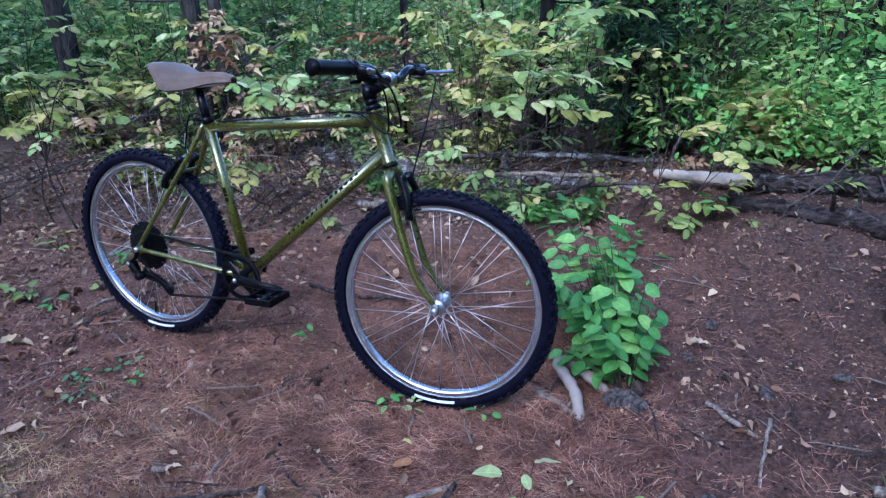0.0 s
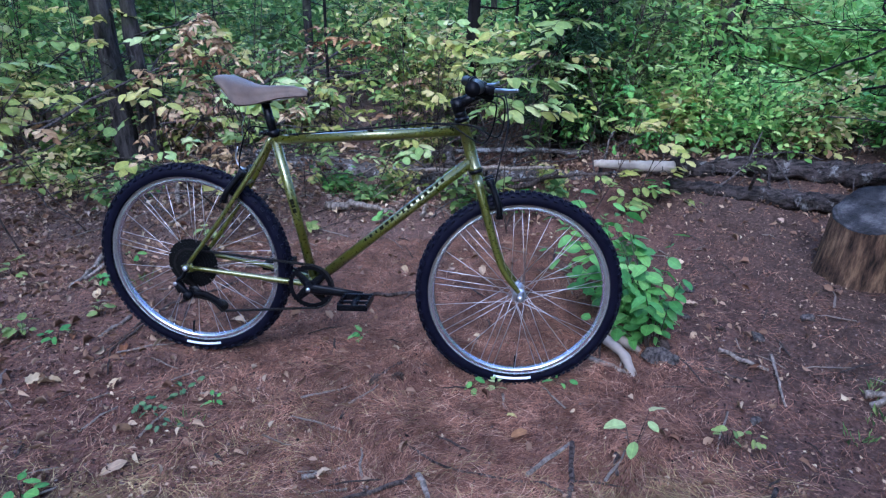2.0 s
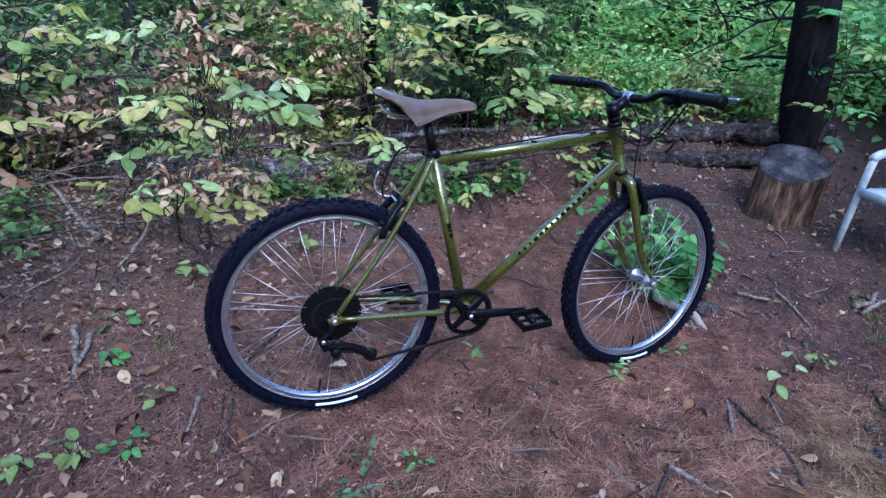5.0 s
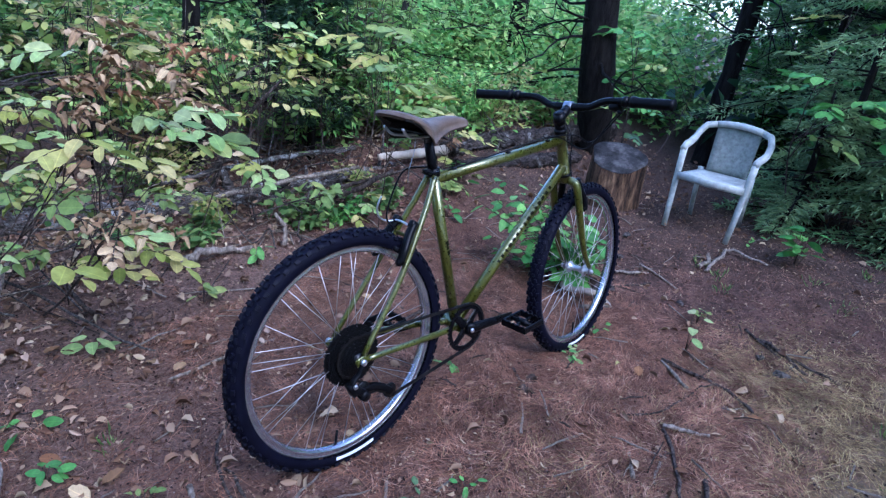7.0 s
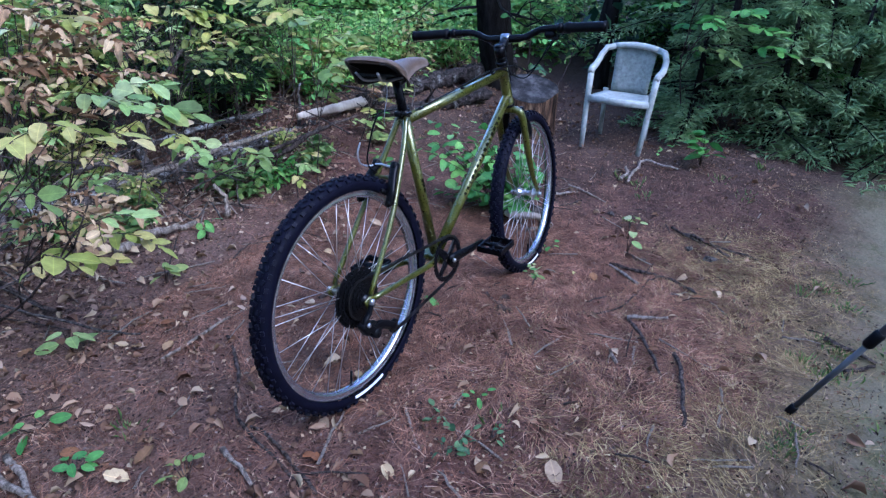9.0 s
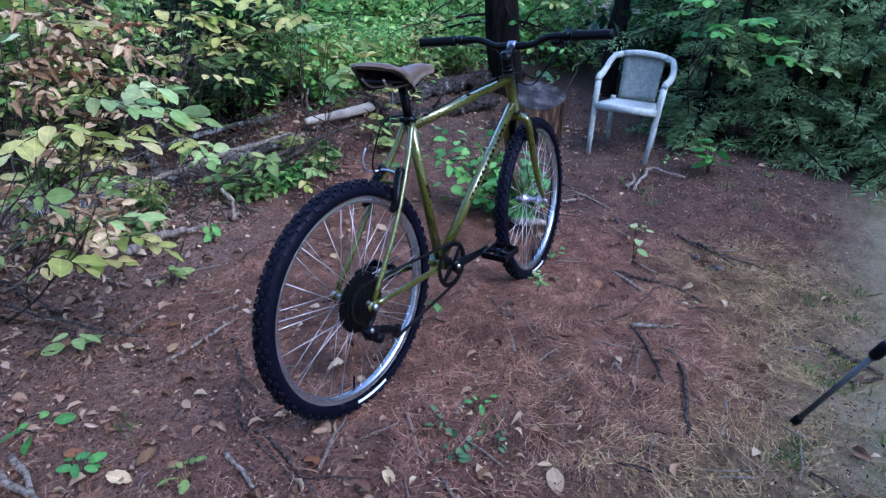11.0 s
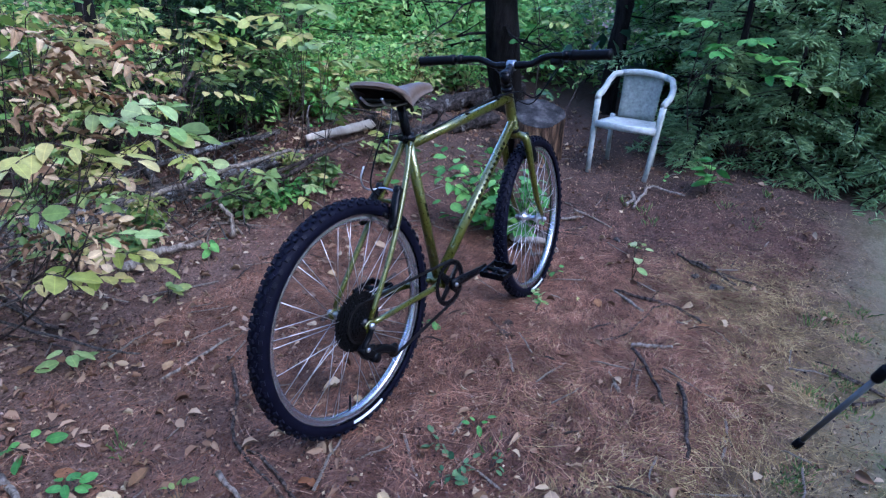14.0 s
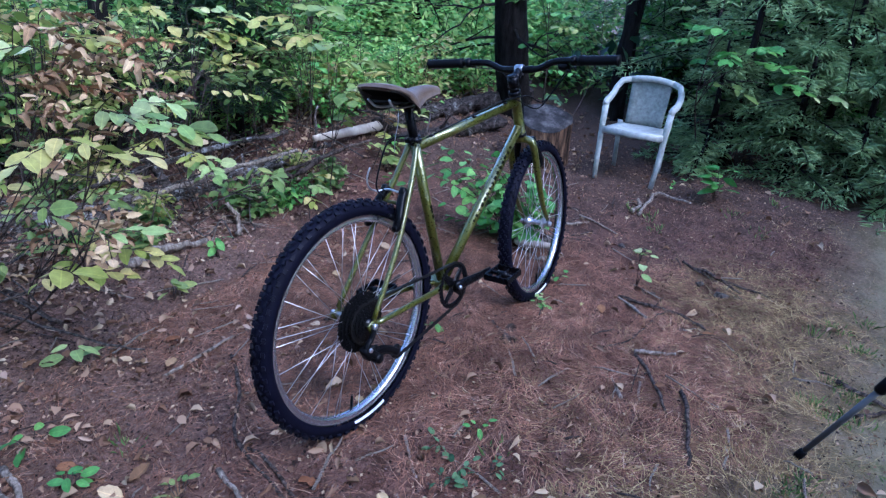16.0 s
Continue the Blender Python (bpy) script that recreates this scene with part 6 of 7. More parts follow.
lay([(-0.224, 3.180, 0), (-0.206, 3.188, 0.09), (-0.249, 3.212, 0.17)], 0.014, "pale_twig")
lay([(0.164, 3.419, 0.1), (0.416, 3.207, 0.16), (0.710, 3.018, 0.22)], 0.012, "twig")
lay([(0.117, 3.489, 0.03), (0.330, 3.259, 0.12), (0.483, 3.099, 0.22)], 0.02, "twig")
lay([(-0.338, 3.716, 0.1), (0.145, 3.591, 0.14), (0.548, 3.405, 0.12)], 0.016, "pale_twig")
lay([(-0.335, 0.656, 0.008), (-0.273, 0.558, 0.01)], 0.009, "twig")
lay([(-0.173, 0.693, 0.008), (-0.254, 0.557, 0.01)], 0.009, "twig")
root = new("bent_root", Geo().tube(smooth_line([(0.516, 1.926, -0.010), (0.448, 1.962, 0.030), (0.389, 1.987, 0.050), (0.364, 1.958, 0.058), (0.389, 1.899, 0.055), (0.421, 1.830, 0.045), (0.438, 1.765, -0.012)], 6), [0.017 + 0.002 * math.sin(i * 1.7) for i in range(37)], 10).mesh("bent_root", MAT["root"]))
tagged(root, "smooth grey-tan root arching out of the soil", "root")


def brush_pile():
    """Dead branches lying across one another under the trees."""
    rng = np.random.default_rng(31)
    for k in range(225):
        x, y = rng.uniform(-2.7, 1.0), rng.uniform(3.25, 4.5)
        if k > 40:
            x, y = rng.uniform(-3.0, -1.0), rng.uniform(3.15, 4.3)
        if 80 < k < 116:
            x, y = rng.uniform(-0.6, 0.9), rng.uniform(3.5, 4.4)
        if k > 115:
            x, y = rng.uniform(1.2, 2.9), rng.uniform(3.0, 4.1)
        if k >= 150:
            x, y = rng.uniform(-2.9, 0.9), rng.uniform(4.0, 5.4)
        a = rng.normal(0.2, 0.9)
        length = rng.uniform(0.3, 1.1)
        rise = rng.uniform(0.0, 0.32) * length if k % 2 else 0.03
        z = rng.uniform(0.02, 0.10)
        if k >= 150:
            length, z, rise = rng.uniform(0.6, 1.5), rng.uniform(0.05, 0.55), rng.uniform(-0.1, 0.5)
        d = np.array([math.cos(a), math.sin(a)]) * length / 2
        r = rng.uniform(0.0018, 0.006) if k < 150 else rng.uniform(0.004, 0.011)
        stick("dead_branch", "grey dead branch among the undergrowth", [(x - d[0], y - d[1], z), (x - d[0] * 0.4 + rng.normal(0, 0.04), y - d[1] * 0.4 + rng.normal(0, 0.04), z + rise * 0.35 + 0.02), (x + d[0] * 0.4 + rng.normal(0, 0.05), y + d[1] * 0.4 + rng.normal(0, 0.05), z + rise * 0.6 + rng.normal(0.02, 0.02)), (x + d[0], y + d[1], z + rise)], r, 2000 + k, "dead" if k > 115 or k % 7 else "pale_twig", 3)


brush_pile()


def loose_twigs():
    rng = np.random.default_rng(12)
    shapes = []
    for k in range(5):
        pts = wavy((-0.5, 0, 0), (0.5, 0, 0), 6, 0.03, rng, True)
        shapes.append(Geo().tube(pts, [0.02, 0.019, 0.018, 0.016, 0.014, 0.010], 5).mesh("twig", MAT["twig" if k % 2 else "pale_twig"]))
    for k in range(350):
        x, y = rng.uniform(-2.3, 1.9), rng.uniform(0.7, 3.2)
        length = rng.uniform(0.05, 0.17)
        if k >= 110:
            x, y, length = rng.uniform(-2.6, 1.4), rng.uniform(2.7, 3.9), rng.uniform(0.10, 0.36)
        if k >= 290:
            x, y, length = rng.uniform(-1.6, 1.2), rng.uniform(1.0, 2.8), rng.uniform(0.05, 0.2)
        elif k >= 180:
            x = rng.uniform(-1.1, 0.7)
            y = 3.65 - 0.28 * x - rng.uniform(0.0, 0.5)
        ob = new("twig", shapes[k % 5])
        ob.matrix_basis = pose(x, y, float(lie(x, y)) + 0.011, 0, rng.normal(0, 4), rng.uniform(0, 360)) @ Matrix.Diagonal((length, 0.14 + 0.05 * (k % 3), 0.14, 1))
        tagged(ob, "thin dry twig on the pine needles", "twig", "loose twigs")


loose_twigs()


def cone(x, y, seed):
    g = Geo()
    for i in range(7):
        for j in range(8):
            a = 2 * math.pi * (j + 0.5 * (i % 2)) / 8
            r = 0.014 * math.sin(math.pi * (i + 1.2) / 9)
            m = Matrix.Translation((0, 0, 0.004 + 0.006 * i)) @ Matrix.Rotation(a, 4, "Z") @ Matrix.Translation((r, 0, 0)) @ Matrix.Rotation(-0.7, 4, "Y")
            g.add([m @ Vector(v) for v in ((-0.006, -0.003, 0), (0.006, -0.004, 0), (0.009, 0, 0.001), (0.006, 0.004, 0), (-0.006, 0.003, 0), (0.0, 0, 0.004))], [(0, 1, 5), (1, 2, 5), (2, 3, 5), (3, 4, 5), (4, 0, 5), (4, 3, 2, 1, 0)])
    ob = new("pine_cone", g.mesh("pine_cone", MAT["twig"], False))
    ob.matrix_basis = pose(x, y, 0.016, 75, 0, seed * 70)
    tagged(ob, "small brown open pine cone on the ground", "pine cone", "pine cones")


for k, (x, y) in enumerate(((-0.440, 1.763), (-0.388, 1.777), (-0.456, 1.737), (0.620, 1.901), (0.893, 2.013))):
    cone(x, y, k)


def single_leaf(x, y, size, mat, seed, curled=False):
    rng = random.Random(seed)
    ob = new("fallen_leaf", rng.choice(CURLED if curled else LEAVES))
    ob.matrix_basis = pose(x, y, float(lie(x, y)) + 0.016, rng.uniform(-14, 14), rng.uniform(-12, 12), rng.uniform(0, 360)) @ Matrix.Diagonal((size, size * 1.15, size, 1))
    ob.material_slots[0].link = "OBJECT"
    ob.material_slots[0].material = MAT[mat]
    tagged(ob, "dry tan fallen leaf on the needles" if mat == "dry_single" else "rust-brown fallen leaf on the needles" if mat == "rust_single" else "yellow fallen leaf on the ground", "leaf", "fallen leaves on the needles")


single_leaf(-1.083, 1.423, 0.075, "tan_single", 90, False)
single_leaf(-1.264, 1.810, 0.055, "dry_single", 91, True)
single_leaf(-1.321, 2.007, 0.06, "rust_single", 92, True)
single_leaf(-1.578, 2.541, 0.05, "rust_single", 93, False)
single_leaf(-1.556, 2.337, 0.06, "dry_single", 94, True)
single_leaf(-1.094, 2.654, 0.05, "dry_single", 95, True)
single_leaf(-1.040, 2.759, 0.05, "rust_single", 96, False)
single_leaf(-1.415, 2.583, 0.04, "tan_single", 97, True)
single_leaf(-0.933, 2.124, 0.065, "tan_single", 98, True)
single_leaf(-0.688, 2.389, 0.05, "tan_single", 99, False)
single_leaf(-1.447, 2.387, 0.045, "dry_single", 100, True)
single_leaf(-1.316, 2.993, 0.05, "dry_single", 101, True)
single_leaf(0.014, 1.506, 0.055, "rust_single", 102, False)
single_leaf(-1.514, 1.838, 0.07, "dry_single", 103, True)
single_leaf(0.405, 1.500, 0.04, "dry_single", 104, True)
single_leaf(-1.527, 2.236, 0.05, "dry_single", 105, True)
single_leaf(0.859, 2.190, 0.07, "tan_single", 106, True)
single_leaf(-1.689, 1.867, 0.075, "dry_single", 107, True)
single_leaf(-0.969, 2.056, 0.04, "dry_single", 108, False)
single_leaf(-1.505, 1.793, 0.07, "dry_single", 109, True)
single_leaf(-1.680, 1.877, 0.075, "tan_single", 110, True)
single_leaf(-1.707, 1.835, 0.07, "dry_single", 111, True)
single_leaf(-1.518, 2.046, 0.055, "rust_single", 112, True)
single_leaf(-1.257, 1.867, 0.06, "dry_single", 113, True)
single_leaf(-1.185, 1.584, 0.05, "dry_single", 114, False)
single_leaf(-0.574, 1.328, 0.04, "tan_single", 115, True)
single_leaf(-1.520, 2.357, 0.06, "dry_single", 116, True)
single_leaf(-0.078, 1.116, 0.05, "rust_single", 117, False)
single_leaf(-1.164, 2.743, 0.05, "dry_single", 118, True)
single_leaf(0.524, 2.060, 0.05, "tan_single", 119, True)
single_leaf(0.768, 2.012, 0.04, "tan_single", 120, False)
single_leaf(0.631, 2.349, 0.06, "dry_single", 121, True)
single_leaf(-1.749, 1.954, 0.07, "dry_single", 122, True)
single_leaf(-0.266, 1.076, 0.035, "tan_single", 123, False)
single_leaf(-0.034, 1.577, 0.03, "yellow_single", 124, True)
single_leaf(0.272, 2.442, 0.05, "dry_single", 125, True)
single_leaf(0.020, 2.487, 0.06, "tan_single", 126, True)
single_leaf(-0.337, 2.573, 0.05, "dry_single", 127, True)


# ---- tripod leg at the edge of the clearing ----
def tripod_leg():
    top = thing("tripod_leg", "slim grey tripod leg with a black rubber foot", "tripod", pose(-0.632, 0.844, float(lie(-0.632, 0.844))))
    d = Vector((-0.171, -0.296, 0.94)).normalized()
    part("rubber_foot", Geo().tube([d * 0.0, d * 0.012, d * 0.036, d * 0.040], [0.009, 0.0125, 0.0115, 0.0085], 12), MAT["black"], top, "black rubber foot")
    part("lower_tube", Geo().tube([d * 0.035, d * 0.33], 0.0075, 12), MAT["tripod_tube"], top, "grey metal tube")
    part("clamp", Geo().tube([d * 0.318, d * 0.325, d * 0.365, d * 0.372], [0.011, 0.0145, 0.0145, 0.011], 14), MAT["black"], top, "black leg clamp")
    part("upper_tube", Geo().tube([d * 0.36, d * 0.72], 0.0098, 12), MAT["tripod_tube"], top, "grey metal tube")


tripod_leg()


# ---- bicycle: x forward, y to its left, rear wheel's foot at the origin ----
bike = thing("bicycle", "olive-green steel mountain bike with a brown saddle, standing on pine needles", "bicycle", pose(-1.0425, 1.9916, 0.0, 0, 0, -10.94) @ pose(0, 0, 0, -6.32, 0, 0))
REAR, FRONT, BB = Vector((0, 0, 0.33)), Vector((1.079, 0, 0.3108)), Vector((0.408, 0, 0.290))
HEAD_TOP, HEAD_LOW = Vector((0.8705, 0, 0.840)), Vector((0.9177, 0, 0.6995))
AXIS = (HEAD_TOP - HEAD_LOW).normalized()
STEER = Matrix.Translation(HEAD_TOP) @ Matrix.Rotation(radians(5.65), 4, AXIS) @ Matrix.Translation(-HEAD_TOP)
SEAT_TOP = Vector((0.290, 0, 0.774))


P = MAT["paint"]
part("top_tube", Geo().tube([SEAT_TOP + Vector((0.004, 0, -0.022)), HEAD_TOP + Vector((0.004, 0, -0.027))], 0.0152, 18), P, bike)
part("down_tube", Geo().tube([BB, HEAD_LOW + AXIS * 0.03], 0.0168, 18), P, bike)
part("seat_tube", Geo().tube([BB, SEAT_TOP], 0.0152, 18), P, bike)
part("head_tube", Geo().tube([HEAD_LOW, HEAD_LOW + AXIS * 0.006, HEAD_LOW + AXIS * 0.008, HEAD_TOP - AXIS * 0.008, HEAD_TOP - AXIS * 0.006, HEAD_TOP], [0.0205, 0.0205, 0.0185, 0.0185, 0.0205, 0.0205], 20), P, bike)
part("bottom_bracket", Geo().lathe([(0.021, -0.036), (0.0225, -0.034), (0.0225, 0.034), (0.021, 0.036)], 20, BB), P, bike)
for s_ in (1, -1):
    stay = smooth_line([BB + Vector((-0.01, s_ * 0.018, 0.0)), (0.34, s_ * 0.034, 0.296), (0.22, s_ * 0.052, 0.312), (0.02, s_ * 0.066, 0.330)])
    part("chainstay", Geo().tube(stay, list(np.linspace(0.0115, 0.0078, len(stay))), 12), P, bike)
    stay = smooth_line([SEAT_TOP + Vector((-0.004, s_ * 0.012, -0.012)), (0.235, s_ * 0.030, 0.67), (0.13, s_ * 0.055, 0.51), (0.008, s_ * 0.066, 0.345)])
    part("seatstay", Geo().tube(stay, list(np.linspace(0.0088, 0.0072, len(stay))), 12), P, bike)
    part("dropout", Geo().box((0.004, s_ * 0.066, 0.328), (0.040, 0.006, 0.030), pose(0, 0, 0, 0, -20, 0), 0.002), P, bike)
part("seatstay_bridge", Geo().tube([(0.197, -0.042, 0.61), (0.197, 0.042, 0.61)], 0.006, 10), P, bike)
# print on the down tube, set as dark bars, and a worn band on the seat tube
dt0, dt1 = BB, HEAD_LOW + AXIS * 0.03
ddir = (dt1 - dt0).normalized()
dn = Vector((ddir.z, 0, -ddir.x))
rng_bars = random.Random(4)
rot = Matrix(((ddir.x, 0, dn.x), (0, 1, 0), (ddir.z, 0, dn.z))).to_4x4()
for i in range(15):
    c = dt0.lerp(dt1, 0.36 + i * 0.034)
    w, top_a = rng_bars.uniform(0.006, 0.016), rng_bars.uniform(-0.30, -0.12)
    for s_ in (1, -1):
        g = Geo()
        for k in range(4):
            b0, b1 = -0.85 + (top_a + 0.85) * k / 4, -0.85 + (top_a + 0.85) * (k + 1) / 4
            g.add([rot @ Vector((xx, -s_ * 0.0171 * math.cos(a), 0.0171 * math.sin(a))) + c for xx, a in ((-w / 2, b0), (w / 2, b0), (w / 2, b1), (-w / 2, b1))], [(0, 1, 2, 3)])
        part("lettering_bar", g, MAT["dark_print"], bike, smooth=False)
for u, tall in ((0.50, 0.007), (0.53, 0.004), (0.56, 0.009)):
    c = BB.lerp(SEAT_TOP, u)
    dv = (SEAT_TOP - BB).normalized()
    fv = Vector((dv.z, 0, -dv.x))
    quads = []
    for k in range(5):
        for a, hh in ((k, -tall), (k + 1, -tall), (k + 1, tall), (k, tall)):
            a = -0.2 + 0.16 * a
            quads.append(c + dv * hh + fv * 0.0156 * math.sin(a) + Vector((0, -0.0156 * math.cos(a), 0)))
    part("worn_decal", Geo().add(quads, [(4 * k, 4 * k + 1, 4 * k + 2, 4 * k + 3) for k in range(5)]), MAT["dark_print"], bike, smooth=False)
part("seat_clamp", Geo().tube([SEAT_TOP + Vector((0.003, 0, -0.012)), SEAT_TOP + Vector((-0.001, 0, 0.008))], 0.0185, 18).box(SEAT_TOP + Vector((-0.022, 0, 0)), (0.018, 0.022, 0.014), None, 0.002).tube([SEAT_TOP + Vector((-0.026, -0.014, 0)), SEAT_TOP + Vector((-0.03, -0.03, 0.002)), SEAT_TOP + Vector((-0.01, -0.034, 0.003))], 0.004, 8), MAT["black_metal"], bike)
post_d = (SEAT_TOP - BB).normalized()
part("seatpost", Geo().tube([SEAT_TOP, SEAT_TOP + post_d * 0.04, SEAT_TOP + post_d * 0.042, SEAT_TOP + post_d * 0.096], [0.0137, 0.0137, 0.0132, 0.0132], 16).box(SEAT_TOP + post_d * 0.100, (0.045, 0.036, 0.018), None, 0.004), MAT["black_metal"], bike)


def build_saddle():
    """Lofted shell with an under side, on two rails."""
    stations = [
        # x, half width, top, skirt foot, crown flatness
        (0.124, 0.066, 0.932, 0.903), (0.132, 0.083, 0.939, 0.888), (0.158, 0.093, 0.938, 0.875), (0.19, 0.091, 0.929, 0.864), (0.22, 0.078, 0.920, 0.860),
        (0.25, 0.055, 0.914, 0.863), (0.28, 0.039, 0.914, 0.871), (0.32, 0.028, 0.917, 0.882), (0.36, 0.024, 0.917, 0.888), (0.39, 0.021, 0.912, 0.890), (0.405, 0.013, 0.905, 0.892)]
    n = 13
    outer, inner = [], []
    for x, w, top, foot in stations:
        for j in range(n):
            a = math.pi * (j / (n - 1))
            ca, sa = math.cos(a), math.sin(a)
            y = w * math.copysign(abs(ca) ** 0.72, ca)
            up = abs(sa) ** 0.54
            z = foot + (top - foot) * up
            fwd = max(0.0, 0.215 - x) * 0.75 * (1 - up)
            outer.append((x + fwd, y, z))
            inner.append((x + fwd + (0.002 if x < 0.2 else -0.003), y * 0.94, z - 0.004 - 0.003 * sa))
    k = len(outer)
    faces, lining = [], []
    for i in range(len(stations) - 1):
        for j in range(n - 1):
            a = i * n + j
            faces.append((a, a + 1, a + n + 1, a + n))
            lining.append((a, a + n, a + n + 1, a + 1))
    edge = [i * n for i in range(len(stations))] + [(len(stations) - 1) * n + j for j in range(1, n)] + [i * n + n - 1 for i in range(len(stations) - 2, -1, -1)] + list(range(n - 2, 0, -1))
    for a, b in zip(edge, edge[1:] + edge[:1]):
        faces.append((b, a, a + k, b + k))
    saddle = part("saddle", Geo().add(outer + inner, faces), MAT["saddle"], bike, "brown leather-look saddle")
    part("lining", Geo().add(inner, lining), MAT["under"], saddle, "dark hollow underside")
    g = Geo()
    rows = [(0.175, 0.052, 0.893), (0.20, 0.058, 0.888), (0.23, 0.050, 0.886), (0.28, 0.026, 0.886), (0.36, 0.014, 0.890)]
    verts = [(x, y, z) for x, w, z in rows for y in (-w, 0, w)]
    verts += [(x, y, z - 0.006) for x, y, z in verts]
    q = 3 * len(rows)
    fs = []
    for i in range(len(rows) - 1):
        for j in range(2):
            a = i * 3 + j
            fs += [(a, a + 1, a + 4, a + 3), (q + a, q + a + 3, q + a + 4, q + a + 1)]
    for a, b in ((0, 1), (1, 2), (2, 5), (5, 8), (8, 11), (11, 14), (14, 13), (13, 12), (12, 9), (9, 6), (6, 3), (3, 0)):
        fs.append((a, b, b + q, a + q))
    part("base", g.add(verts, fs), MAT["under"], saddle, "dark plastic saddle base")
    for s_ in (1, -1):
        rail = smooth_line([(0.148, s_ * 0.036, 0.898), (0.175, s_ * 0.030, 0.876), (0.24, s_ * 0.022, 0.872), (0.31, s_ * 0.018, 0.876), (0.375, s_ * 0.006, 0.888)])
        part("rail", Geo().tube(rail, 0.0035, 8), MAT["steel"], saddle)
    part("maker_patch", Geo().box((0.205, -0.0745, 0.872), (0.035, 0.0016, 0.010), pose(0, 0, 0, 12, -8, 0), 0.0004), MAT["under"], saddle)


build_saddle()


# ---- wheels ----
def tyre_mesh():
    prof = []
    for j in range(15):
        a = radians(-125 + 250 * j / 14)
        prof.append((0.3040 + 0.0225 * math.cos(a), 0.0245 * math.sin(a)))
    g = Geo().lathe(prof[::-1], 72)
    g.f = [f for f in g.f if len(f) == 4]
    carcass, g = g.mesh("tyre", MAT["rubber"]), Geo()
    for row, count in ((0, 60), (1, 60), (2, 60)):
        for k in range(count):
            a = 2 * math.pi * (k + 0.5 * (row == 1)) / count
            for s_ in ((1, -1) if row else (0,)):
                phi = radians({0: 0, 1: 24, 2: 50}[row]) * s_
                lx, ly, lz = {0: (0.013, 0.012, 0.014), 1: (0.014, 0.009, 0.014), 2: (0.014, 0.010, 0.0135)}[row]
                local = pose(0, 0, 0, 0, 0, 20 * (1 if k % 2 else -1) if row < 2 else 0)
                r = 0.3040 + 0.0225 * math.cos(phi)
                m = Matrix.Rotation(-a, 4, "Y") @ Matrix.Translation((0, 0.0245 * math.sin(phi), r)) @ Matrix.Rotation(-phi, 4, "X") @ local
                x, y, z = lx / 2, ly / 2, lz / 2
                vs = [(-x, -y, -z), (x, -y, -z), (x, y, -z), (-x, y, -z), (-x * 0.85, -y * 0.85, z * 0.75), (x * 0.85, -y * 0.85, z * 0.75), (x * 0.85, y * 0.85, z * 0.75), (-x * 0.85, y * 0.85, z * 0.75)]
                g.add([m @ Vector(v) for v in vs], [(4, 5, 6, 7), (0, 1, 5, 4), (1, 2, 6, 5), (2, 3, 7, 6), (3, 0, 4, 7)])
    return carcass, g.mesh("tread_blocks", MAT["lit_rubber"], False)


RIM = Geo().lathe([(0.2925, -0.0125), (0.2920, -0.0100), (0.2825, -0.0095), (0.2815, 0.0095), (0.2920, 0.0100), (0.2925, 0.0125), (0.2890, 0.0130), (0.2880, 0.0122), (0.2790, 0.0118), (0.2770, 0.0126), (0.2752, 0.0116), (0.2705, 0.0075), (0.2690, 0.0), (0.2705, -0.0075), (0.2752, -0.0116), (0.2770, -0.0126), (0.2790, -0.0118), (0.2880, -0.0122), (0.2890, -0.0130)], 96, closed=True)
RIM_MESH = RIM.mesh("rim", MAT["rim"])
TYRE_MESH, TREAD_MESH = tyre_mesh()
SPOKE_LEN = 0.258
SPOKE_MESH = Geo().tube([(0, 0, 0), (0, 0, SPOKE_LEN)], 0.00095, 5).mesh("spoke", MAT["spoke"])


def strip(r0, r1, y, a0, a1, n=12, dy=0.0):
    """A print on the tyre's flank between two radii."""
    g = Geo()
    vs, fs = [], []
    for i in range(n + 1):
        a = radians(a0 + (a1 - a0) * i / n)
        for r, yy in ((r0, y), (r1, y + dy)):
            vs.append((r * math.cos(a), yy, r * math.sin(a)))
    for i in range(n):
        fs.append((2 * i, 2 * i + 1, 2 * i + 3, 2 * i + 2))
    return g.add(vs, fs)


